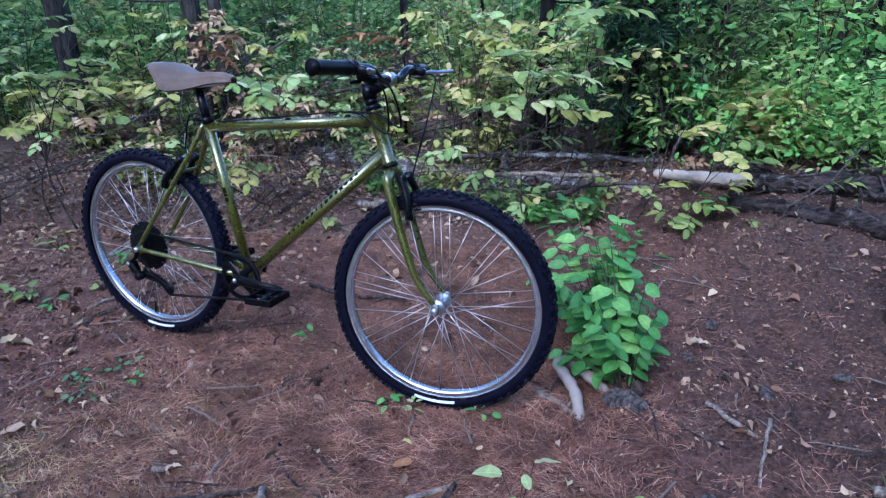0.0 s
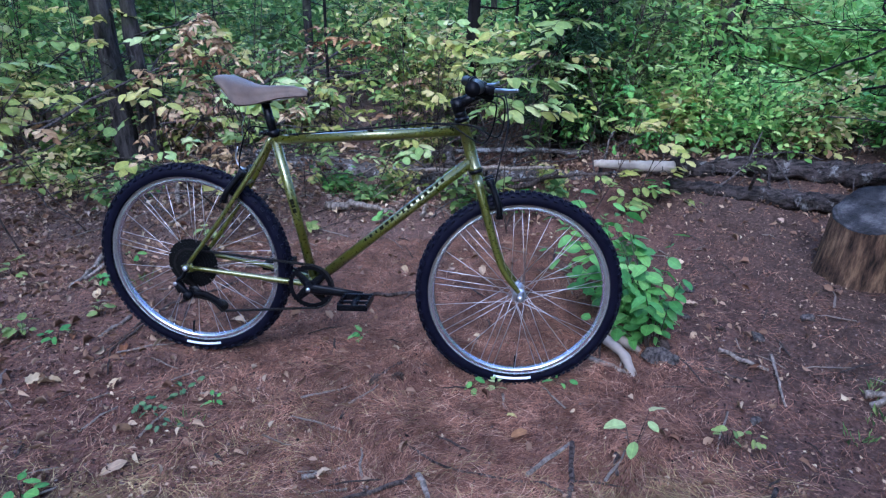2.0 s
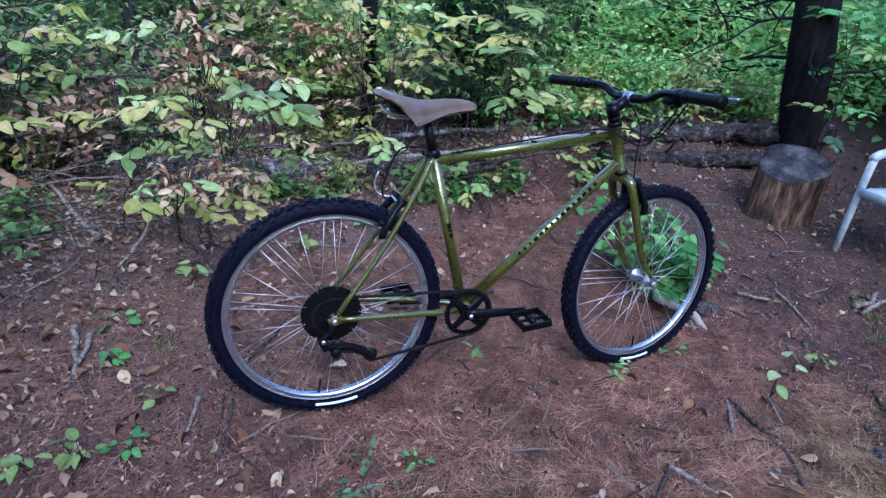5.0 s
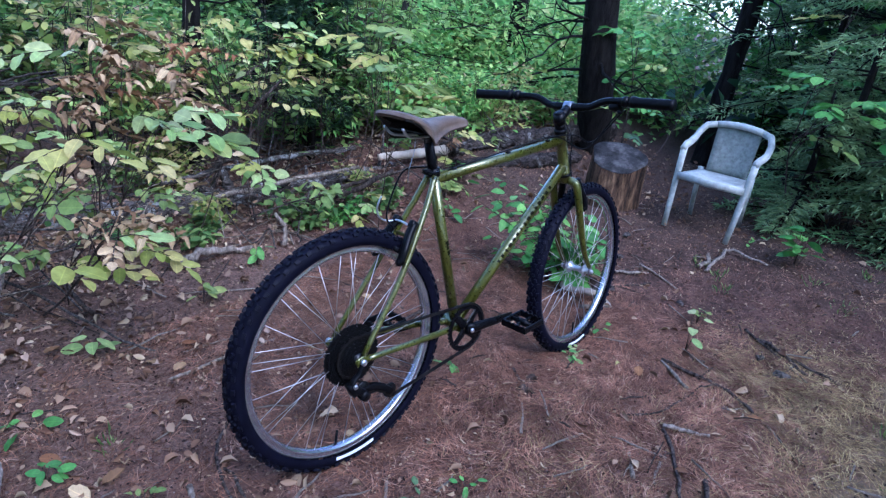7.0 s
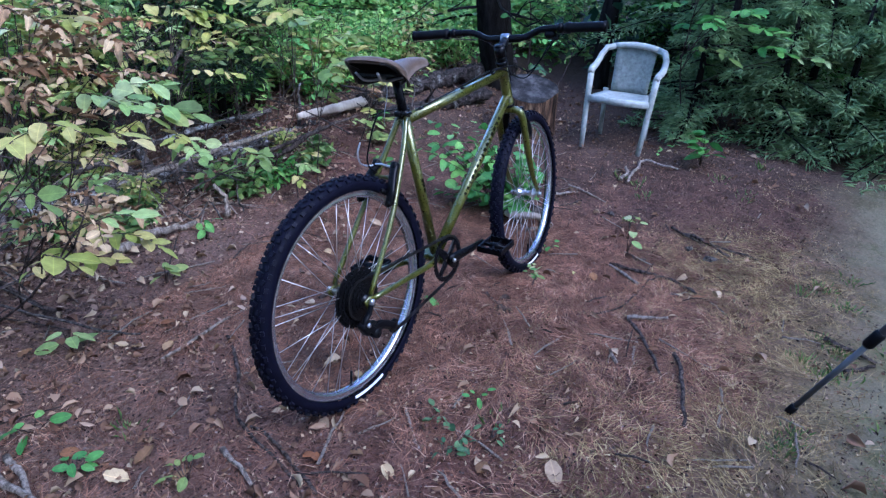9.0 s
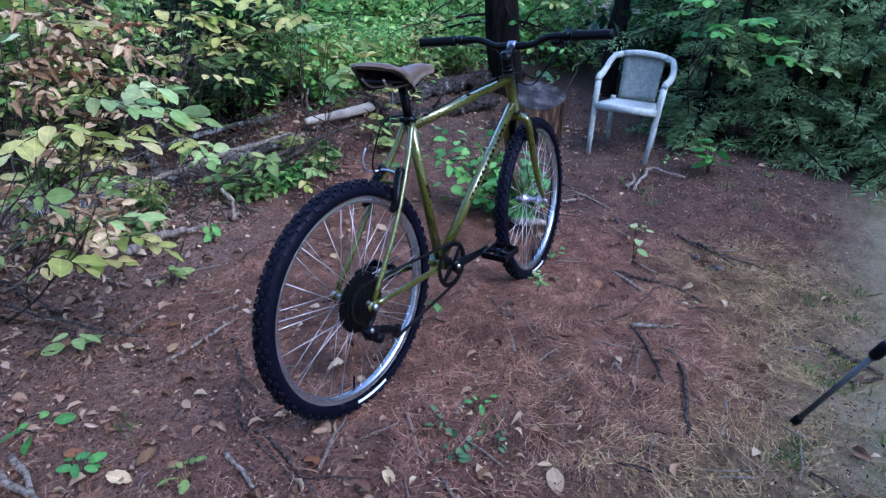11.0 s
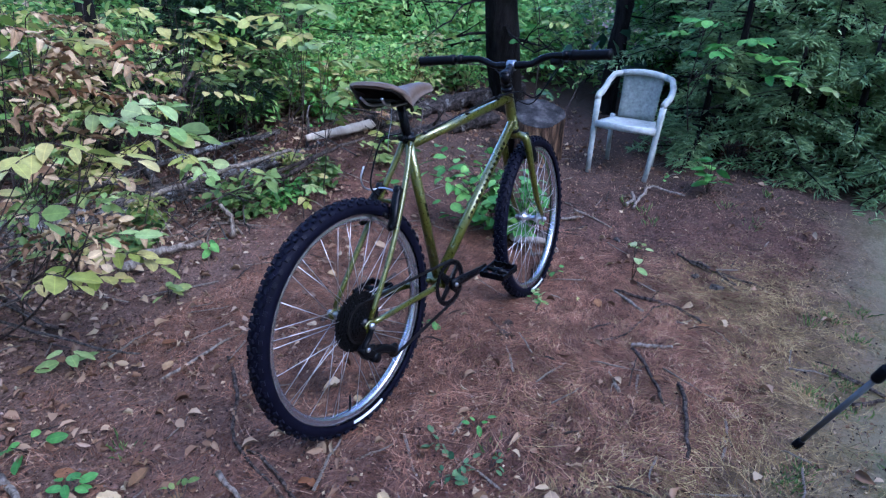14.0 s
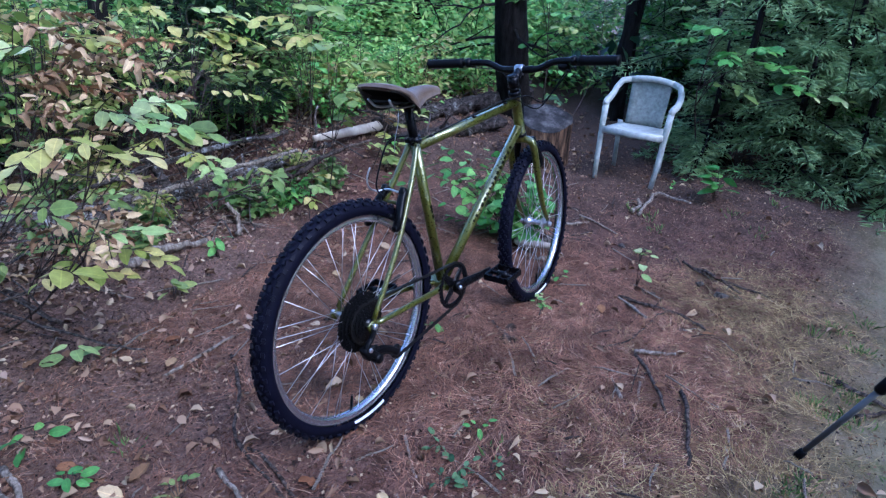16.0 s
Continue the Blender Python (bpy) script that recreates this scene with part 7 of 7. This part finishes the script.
def build_wheel(name, centre, turn, m, rear):
    hub_half = 0.062 if rear else 0.046
    w = part(name, RIM_MESH, None, bike, "silver aluminium rim with steel spokes", m @ Matrix.Translation(centre) @ Matrix.Rotation(radians(turn), 4, "Y"))
    tyre = part("tyre", TYRE_MESH, None, w, "black knobbly tyre")
    tagged(part("tread", TREAD_MESH, None, tyre, "black rubber knobs, coloured paler than the carcass as if lit"), kind="stuff")
    h = Geo().lathe([(0.005, -hub_half - 0.012), (0.0075, -hub_half), (0.0075, -0.036), (0.021, -0.034), (0.023, -0.031), (0.021, -0.028), (0.012, -0.022), (0.0095, 0), (0.012, 0.022), (0.021, 0.028), (0.023, 0.031), (0.021, 0.034), (0.0075, 0.036), (0.0075, hub_half), (0.005, hub_half + 0.012)], 20)
    part("hub", h, MAT["steel"], w, "polished hub shell")
    n = 18
    for s_ in (1, -1):
        for k in range(n):
            a0 = 2 * math.pi * (k + (0.5 if s_ < 0 else 0)) / n
            lead = 1 if k % 2 else -1
            p = Vector((0.0205 * math.cos(a0), s_ * (0.031 + 0.0015 * lead), 0.0205 * math.sin(a0)))
            a1 = a0 + lead * radians(62)
            best, q = 9.0, None
            for kk in range(36):
                a = 2 * math.pi * (kk + (0.5 if s_ > 0 else 0)) / 36
                d = abs((a - a1 + math.pi) % (2 * math.pi) - math.pi)
                if d < best:
                    best, q = d, Vector((0.2710 * math.cos(a), s_ * 0.003, 0.2710 * math.sin(a)))
            d = q - p
            part("spoke", SPOKE_MESH, None, w, m=Matrix.Translation(p) @ d.to_track_quat("Z", "Y").to_matrix().to_4x4() @ Matrix.Diagonal((1, 1, d.length / SPOKE_LEN, 1)))
    a0, a1 = (-94, -70) if rear else (-106, -82)
    part("sidewall_print", strip(0.2945, 0.3015, -0.0235, a0 - turn, a1 - turn, dy=-0.0027), MAT["white_print"], w, "white tyre-side print", smooth=False)
    part("valve", Geo().tube([(0.270 * math.cos(radians(-92 - turn)), 0, 0.270 * math.sin(radians(-92 - turn))), (0.228 * math.cos(radians(-92 - turn)), 0, 0.228 * math.sin(radians(-92 - turn)))], [0.004, 0.0035], 8), MAT["black"], w)
    return w


rear_wheel = build_wheel("rear_wheel", REAR, 3.0, Matrix(), True)
front_wheel = build_wheel("front_wheel", FRONT, -2.0, STEER, False)

# ---- fork ----
crown = HEAD_LOW - AXIS * 0.022
fork = part("fork", Geo().tube([HEAD_LOW, HEAD_LOW - AXIS * 0.010, crown, crown - AXIS * 0.012], [0.021, 0.017, 0.019, 0.015], 16).moved(STEER), P, bike, "curved unicrown fork")
part("headset_cup", Geo().tube([HEAD_LOW - AXIS * 0.010, HEAD_LOW], [0.0215, 0.0225], 20).moved(STEER), MAT["black_metal"], bike)
for s_ in (1, -1):
    c0 = crown - AXIS * 0.004
    line = smooth_line([c0 + Vector((0, s_ * 0.008, 0)), c0 + Vector((0.002, s_ * 0.030, -0.004)), c0 + Vector((0.008, s_ * 0.046, -0.030)), c0.lerp(FRONT, 0.45) + Vector((-0.018, s_ * 0.050, 0)), c0.lerp(FRONT, 0.75) + Vector((-0.022, s_ * 0.052, 0)), FRONT + Vector((-0.006, s_ * 0.052, 0.018))], 7)
    rad = np.interp(np.linspace(0, 1, len(line)), [0, 0.3, 0.6, 1], [0.0135, 0.0145, 0.0125, 0.0075])
    blade = part("fork_blade", Geo().tube(line, list(rad), 14).moved(STEER), P, fork)
    part("fork_end", Geo().box(FRONT + Vector((0, s_ * 0.052, 0.004)), (0.022, 0.006, 0.034), None, 0.002).moved(STEER), MAT["alloy"], fork)
part("front_skewer", Geo().lathe([(0.004, -0.066), (0.0085, -0.064), (0.0085, -0.056), (0.0025, -0.055), (0.0025, 0.056), (0.0085, 0.057), (0.0085, 0.066)], 14, FRONT).moved(STEER), MAT["steel"], bike, "chrome quick-release nut")
part("rear_skewer", Geo().lathe([(0.004, -0.082), (0.0085, -0.080), (0.0085, -0.071), (0.0025, -0.070), (0.0025, 0.070), (0.0085, 0.071), (0.0085, 0.082)], 14, REAR), MAT["steel"], bike, "chrome quick-release nut")

# ---- steering: spacers, stem, bar, grips, levers ----
st = HEAD_TOP
part("headset_cover", Geo().tube([st, st + AXIS * 0.010, st + AXIS * 0.0145], [0.0225, 0.0215, 0.018], 20).moved(STEER), MAT["black_metal"], bike)
for lo, hi in ((0.015, 0.030),):
    part("headset_spacer", Geo().tube([st + AXIS * lo, st + AXIS * hi], 0.0178, 20).moved(STEER), MAT["black_metal"], bike)
BAR = st + AXIS * 0.050 + Vector((0.058, 0, 0.034))
stem = part("stem", Geo().tube([st + AXIS * 0.030, st + AXIS * 0.066], 0.0195, 18).tube([st + AXIS * 0.048, BAR], [0.0165, 0.0155], 14).moved(STEER), MAT["black_metal"], bike, "black threadless stem")
part("faceplate", Geo().lathe([(0.0165, -0.015), (0.0185, -0.013), (0.0185, 0.013), (0.0165, 0.015)], 18, BAR).moved(STEER), MAT["alloy"], stem, "silver stem clamp")
part("top_cap", Geo().tube([st + AXIS * 0.066, st + AXIS * 0.071], 0.0165, 16).moved(STEER), MAT["black_metal"], stem)
bar_pts = [BAR + Vector(q) for q in ((0.004, -0.352, 0.026), (0.006, -0.22, 0.027), (0.010, -0.13, 0.025), (0.006, -0.075, 0.004), (0, -0.03, 0), (0, 0.03, 0), (0.006, 0.075, 0.004), (0.010, 0.13, 0.025), (0.006, 0.22, 0.027), (0.004, 0.352, 0.026))]
bar_line = smooth_line([p + Vector((-0.032 * (abs(p.y) / 0.35) ** 1.5, 0, 0)) for p in bar_pts], 5)
part("handlebar", Geo().tube(bar_line, [0.0135 if abs(p.y) < 0.05 else 0.0115 for p in bar_line], 14).moved(STEER), MAT["black_metal"], bike, "black low-rise handlebar")
for s_ in (1, -1):
    tip = bar_line[-1] if s_ > 0 else bar_line[0]
    inn = min(bar_line, key=lambda p: abs(p.y - s_ * 0.225))
    gp = [inn.lerp(tip, u) for u in np.linspace(0, 1.03, 14)]
    part("grip", Geo().tube(gp, [0.0185 if i in (0, 1, 13) else 0.0158 + 0.0008 * (i % 2) for i in range(14)], 14).moved(STEER), MAT["black"], bike, "black rubber grip")
    cl = min(bar_line, key=lambda p: abs(p.y - s_ * 0.195))
    lev = part("brake_lever", Geo().lathe([(0.016, -0.009), (0.0175, 0), (0.016, 0.009)], 14, cl).box(cl + Vector((0.022, 0, -0.006)), (0.038, 0.03, 0.022), pose(0, 0, 0, 0, 10, 0), 0.004).moved(STEER), MAT["black_metal"], bike, "black brake lever body")
    blade = smooth_line([cl + Vector((0.036, s_ * 0.004, -0.008)), cl + Vector((0.062, s_ * 0.03, -0.006)), cl + Vector((0.076, s_ * 0.075, -0.004)), cl + Vector((0.088, s_ * 0.118, -0.001))])
    part("lever_blade", Geo().tube(blade, list(np.linspace(0.006, 0.0045, len(blade))), 8).moved(STEER), MAT["alloy"] if s_ < 0 else MAT["alloy"], lev, "silver lever blade")
sh = min(bar_line, key=lambda p: abs(p.y + 0.165))
part("shifter", Geo().box(sh + Vector((0.012, 0, -0.022)), (0.05, 0.036, 0.022), pose(0, 0, 0, 0, 15, 0), 0.006).tube([sh + Vector((0, -0.01, -0.03)), sh + Vector((-0.02, -0.03, -0.034))], 0.005, 8).moved(STEER), MAT["black"], bike, "black thumb shifter")

# ---- cables ----
def cable(name, pts, steer=False, r=0.0025, mat="black"):
    g = Geo().tube(smooth_line(pts, 8), r, 6)
    return part(name, g.moved(STEER) if steer else g, MAT[mat], bike)


cl_r, cl_l = min(bar_line, key=lambda p: abs(p.y + 0.195)), min(bar_line, key=lambda p: abs(p.y - 0.195))
cable("brake_cable", [cl_l + Vector((0.03, 0, -0.015)), cl_l + Vector((0.09, -0.06, -0.02)), HEAD_TOP + Vector((0.14, 0.04, -0.01)), HEAD_LOW + Vector((0.075, 0.02, 0.03)), HEAD_LOW + Vector((0.062, 0.0, -0.045))], True)
cable("brake_cable", [cl_r + Vector((0.03, 0, -0.015)), cl_r + Vector((0.085, 0.05, -0.03)), HEAD_TOP + Vector((0.11, -0.06, -0.03)), HEAD_TOP + Vector((0.03, -0.035, -0.006)), HEAD_TOP + Vector((-0.08, -0.008, -0.008))])
cable("shift_cable", [sh + Vector((0.03, 0, -0.03)), sh + Vector((0.06, 0.03, -0.05)), HEAD_TOP + Vector((0.07, -0.06, -0.05)), HEAD_TOP + Vector((-0.03, -0.02, -0.012)), HEAD_TOP + Vector((-0.10, -0.012, -0.010))])
part("gear_wire", Geo().tube([HEAD_TOP + Vector((-0.10, -0.006, -0.010)), SEAT_TOP + Vector((0.05, -0.006, -0.003))], 0.0022, 6), MAT["black"], bike)
for u in (0.12, 0.52, 0.86):
    c = (SEAT_TOP + Vector((0.004, 0, -0.022))).lerp(HEAD_TOP + Vector((0.004, 0, -0.027)), u)
    part("cable_stop", Geo().tube([c + Vector((-0.008, -0.007, 0.0145)), c + Vector((0.008, -0.007, 0.0145))], 0.0042, 8), MAT["black"], bike)
cable("rear_brake_cable", [SEAT_TOP + Vector((0.03, 0.0, 0.006)), SEAT_TOP + Vector((-0.03, 0.012, 0.012)), SEAT_TOP + Vector((-0.09, 0.02, 0.004)), (0.165, 0.03, 0.70), (0.158, 0.032, 0.655), (0.175, 0.020, 0.628)])
cable("hanging_cord", [(0.215, -0.01, 0.868), (0.208, -0.012, 0.83), (0.195, -0.01, 0.79), (0.193, -0.008, 0.755)], r=0.0011, mat="alloy")
part("brake_noodle", Geo().tube(smooth_line([(0.150, 0.046, 0.715), (0.140, 0.050, 0.685), (0.146, 0.048, 0.658), (0.168, 0.040, 0.646), (0.19, 0.030, 0.648)]), 0.0024, 8), MAT["steel"], bike, "bent silver brake noodle")


# ---- brakes ----
def brake(pivot, tilt, side, m, name):
    """One arm of a V-brake with its pad."""
    up = Vector((-math.sin(radians(tilt)), 0, math.cos(radians(tilt))))
    fwd = Vector((math.cos(radians(tilt)), 0, math.sin(radians(tilt)))) * (1 if name == "front_brake_arm" else -1)
    p = Vector(pivot) + fwd * 0.016
    pts = [p, p + up * 0.03 + fwd * 0.006, p + up * 0.075 + fwd * 0.004 + Vector((0, -side * 0.012, 0)), p + up * 0.105 + Vector((0, -side * 0.018, 0))]
    arm = part(name, Geo().tube(smooth_line(pts, 5), 0.0135, 8, flat=0.75).box(p + up * 0.104 + Vector((0, -side * 0.018, 0)), (0.026, 0.020, 0.022), pose(0, 0, 0, 0, -tilt, 0), 0.004).lathe([(0.009, -0.01), (0.010, 0), (0.009, 0.01)], 12, p, "x").moved(m), MAT["black_metal"], bike, "black V-brake arm")
    pad = p + up * 0.026 + Vector((0, -side * 0.022, 0)) - fwd * 0.004
    part("brake_pad", Geo().box(pad, (0.052, 0.012, 0.013), pose(0, 0, 0, 0, -tilt + (90 if False else 0), 0), 0.003).moved(m), MAT["black"], arm)
    return p + up * 0.105 + Vector((0, -side * 0.018, 0))


for s_ in (1, -1):
    brake((FRONT.x - 0.098, s_ * 0.047, FRONT.z + 0.252), 18, s_, STEER, "front_brake_arm")
    brake((0.150, s_ * 0.050, 0.552), -34, s_, Matrix(), "rear_brake_arm")
part("front_brake_link", Geo().tube([(FRONT.x - 0.112, 0.032, FRONT.z + 0.358), (FRONT.x - 0.112, -0.032, FRONT.z + 0.356)], 0.003, 8).moved(STEER), MAT["steel"], bike)
part("rear_brake_link", Geo().tube(smooth_line([(0.185, 0.034, 0.648), (0.18, 0.0, 0.652), (0.185, -0.034, 0.645)]), 0.003, 8), MAT["steel"], bike)

# ---- drive ----
RY = -0.046
ring = Geo()
teeth = 36
prof = []
for k in range(teeth * 4):
    prof.append(0.0765 if k % 4 in (0, 1) else 0.0725)
vs, fs = [], []
n = len(prof)
for y in (RY - 0.0015, RY + 0.0015):
    for k in range(n):
        a = 2 * math.pi * k / n
        vs += [(prof[k] * math.cos(a), y, prof[k] * math.sin(a)), (0.0595 * math.cos(a), y, 0.0595 * math.sin(a))]
for k in range(n):
    a, b = 2 * k, 2 * ((k + 1) % n)
    fs += [(a, a + 1, b + 1, b), (2 * n + a, 2 * n + b, 2 * n + b + 1, 2 * n + a + 1), (a, b, 2 * n + b, 2 * n + a), (a + 1, 2 * n + a + 1, 2 * n + b + 1, b + 1)]
ring.add(vs, fs)
for k in range(4):
    a = radians(45 + 90 * k)
    ring.tube([(0.012 * math.cos(a), RY - 0.002, 0.012 * math.sin(a)), (0.062 * math.cos(a), RY, 0.062 * math.sin(a))], [0.015, 0.011], 8, flat=0.35, up=(-math.sin(a), 0, math.cos(a)))
ring.moved(Matrix.Translation(BB))
part("chainring", ring, MAT["black_metal"], bike, "black single chainring", smooth=False)
CR = 0.170
for s_, ang in ((-1, -1.0), (1, 179.0)):
    d = Vector((math.cos(radians(ang)), 0, math.sin(radians(ang))))
    y0, y1 = s_ * 0.062, s_ * 0.074
    crank = part("crank_arm", Geo().tube([BB + Vector((0, y0, 0)) - d * 0.012, BB + Vector((0, y0, 0)) + d * 0.02, BB + d * 0.09 + Vector((0, (y0 + y1) / 2, 0)), BB + d * CR + Vector((0, y1, 0)) + d * 0.010], [0.0165, 0.018, 0.0145, 0.0125], 10, flat=0.55, up=(-d.z, 0, d.x)), MAT["black_metal"], bike, "black crank arm")
    part("crank_bolt", Geo().lathe([(0.006, -0.004), (0.0075, 0), (0.006, 0.004)], 12, BB + Vector((0, s_ * 0.074, 0))), MAT["steel"], crank)
    pc = BB + d * CR + Vector((0, s_ * 0.130, 0))
    ped = part("pedal", Geo().tube([BB + d * CR + Vector((0, y1, 0)), pc + Vector((0, s_ * 0.045, 0))], [0.007, 0.006], 10).lathe([(0.011, -0.02), (0.012, 0), (0.011, 0.02)], 12, pc), MAT["black_metal"], bike, "black cage pedal")
    tiltm = pose(0, 0, 0, 0, -4, 0)
    cage = Geo()
    for q in (-1, 1):
        cage.box((q * 0.044, 0, 0), (0.006, 0.092, 0.020), None, 0.001)
        cage.box((0, q * 0.043, 0), (0.092, 0.006, 0.020), None, 0.001)
    for q in (0.0,):
        cage.box((0, q, 0), (0.088, 0.005, 0.010), None, 0.001)
    for q in (-1, 1):
        for w in range(5):
            cage.box((q * 0.044, -0.036 + 0.018 * w, 0.010), (0.006, 0.008, 0.006))
    part("cage", cage.moved(Matrix.Translation(pc) @ tiltm), MAT["black_metal"], ped, smooth=False)

# cassette of eight toothed sprockets
for k in range(8):
    r = 0.086 - 0.0084 * k
    y = -0.024 - 0.0042 * k
    n = int(r * 2 * math.pi / 0.0127) * 4
    vs, fs = [], []
    for yy in (y - 0.001, y + 0.001):
        for i in range(n):
            a = 2 * math.pi * i / n
            rr = r if i % 4 in (0, 1) else r - 0.0026
            vs += [(rr * math.cos(a), yy, rr * math.sin(a)), ((r - 0.014) * math.cos(a), yy, (r - 0.014) * math.sin(a))]
    for i in range(n):
        a, b = 2 * i, 2 * ((i + 1) % n)
        fs += [(a, a + 1, b + 1, b), (2 * n + a, 2 * n + b, 2 * n + b + 1, 2 * n + a + 1), (a, b, 2 * n + b, 2 * n + a)]
    g = Geo().add(vs, fs)
    for i in range(5):
        a = 2 * math.pi * i / 5 + 0.3 * k
        g.tube([(0.012 * math.cos(a), y, 0.012 * math.sin(a)), ((r - 0.012) * math.cos(a), y, (r - 0.012) * math.sin(a))], 0.0065, 6, flat=0.2, up=(-math.sin(a), 0, math.cos(a)))
    part("sprocket", g.moved(Matrix.Translation(REAR)), MAT["sprocket"], bike, smooth=False)
part("freehub", Geo().lathe([(0.017, -0.062), (0.018, -0.02)], 18, REAR), MAT["sprocket"], bike)
part("spoke_guard", Geo().lathe([(0.070, -0.0225), (0.070, -0.0215), (0.02, -0.0215), (0.02, -0.0225)], 40, REAR, closed=True), MAT["sprocket"], bike, "dark disc behind the sprockets")

# derailleur
DY = -0.072
der = part("rear_derailleur", Geo().tube(smooth_line([(-0.002, DY, 0.322), (-0.012, DY, 0.300), (-0.030, DY, 0.286), (-0.036, DY - 0.004, 0.272)]), [0.009] * 19, 10, flat=0.7).box((-0.016, DY - 0.006, 0.256), (0.056, 0.012, 0.020), pose(0, 0, 0, 0, 42, 0), 0.003).lathe([(0.013, -0.016), (0.015, 0), (0.013, 0.016)], 16, (0.0, DY, 0.236)).box((-0.030, DY + 0.004, 0.262), (0.022, 0.028, 0.040), pose(0, 0, 0, 0, -25, 0), 0.004).moved(Matrix()), MAT["black"], bike, "black rear derailleur")
part("derailleur_bolt", Geo().lathe([(0.0055, -0.003), (0.0065, 0), (0.0055, 0.003)], 12, (-0.034, DY - 0.016, 0.278)), MAT["steel"], der)
for yy in (DY + 0.012, DY + 0.024):
    part("pulley_cage", Geo().tube(smooth_line([(0.006, yy, 0.236), (0.045, yy, 0.234), (0.085, yy, 0.215), (0.108, yy, 0.196)]), [0.0095] * 19, 8, flat=0.2, up=(0, 0, 1)), MAT["black"], der)
for cx, cz in ((0.012, 0.240), (0.104, 0.200)):
    part("pulley", Geo().lathe([(0.020, -0.003), (0.022, 0), (0.020, 0.003)], 18, (cx, DY + 0.018, cz)), MAT["sprocket"], der)


def build_chain():
    """Links along the closed loop round ring, sprocket and pulleys."""
    path = []
    yc, yr = -0.040, RY
    for a in np.linspace(96, 250, 12):
        path.append(REAR + Vector((0.055 * math.cos(radians(a)), yc, 0.055 * math.sin(radians(a)))))
    path += [Vector((0.030, DY + 0.018, 0.245)), Vector((0.020, DY + 0.018, 0.222)), Vector((0.060, DY + 0.018, 0.216)), Vector((0.082, DY + 0.018, 0.202)), Vector((0.104, DY + 0.018, 0.178))]
    for a in np.linspace(-90, 84, 14):
        path.append(BB + Vector((0.0755 * math.cos(radians(a)), yr, 0.0755 * math.sin(radians(a)))))
    path.append(path[0].copy())
    seg = [(b - a).length for a, b in zip(path, path[1:])]
    total = sum(seg)
    n = int(total / 0.0127)
    g = Geo()
    for k in range(n):
        s_ = (k + 0.5) * total / n
        i = 0
        while s_ > seg[i]:
            s_ -= seg[i]
            i += 1
        d = (path[i + 1] - path[i]).normalized()
        c = path[i] + d * s_
        w = 0.0034 if k % 2 else 0.0024
        m = Matrix.Translation(c) @ d.to_track_quat("X", "Z").to_matrix().to_4x4()
        x, z = 0.0075, 0.0030
        for q in (-w, w):
            vs = [(-x, q - 0.0006, -z), (x, q - 0.0006, -z), (x, q - 0.0006, z), (-x, q - 0.0006, z), (-x, q + 0.0006, -z), (x, q + 0.0006, -z), (x, q + 0.0006, z), (-x, q + 0.0006, z)]
            g.add([m @ Vector(v) for v in vs], [(0, 1, 2, 3), (7, 6, 5, 4), (3, 2, 6, 7), (0, 4, 5, 1)])
    part("chain", g, MAT["chain"], bike, "dark steel chain", smooth=False)


build_chain()
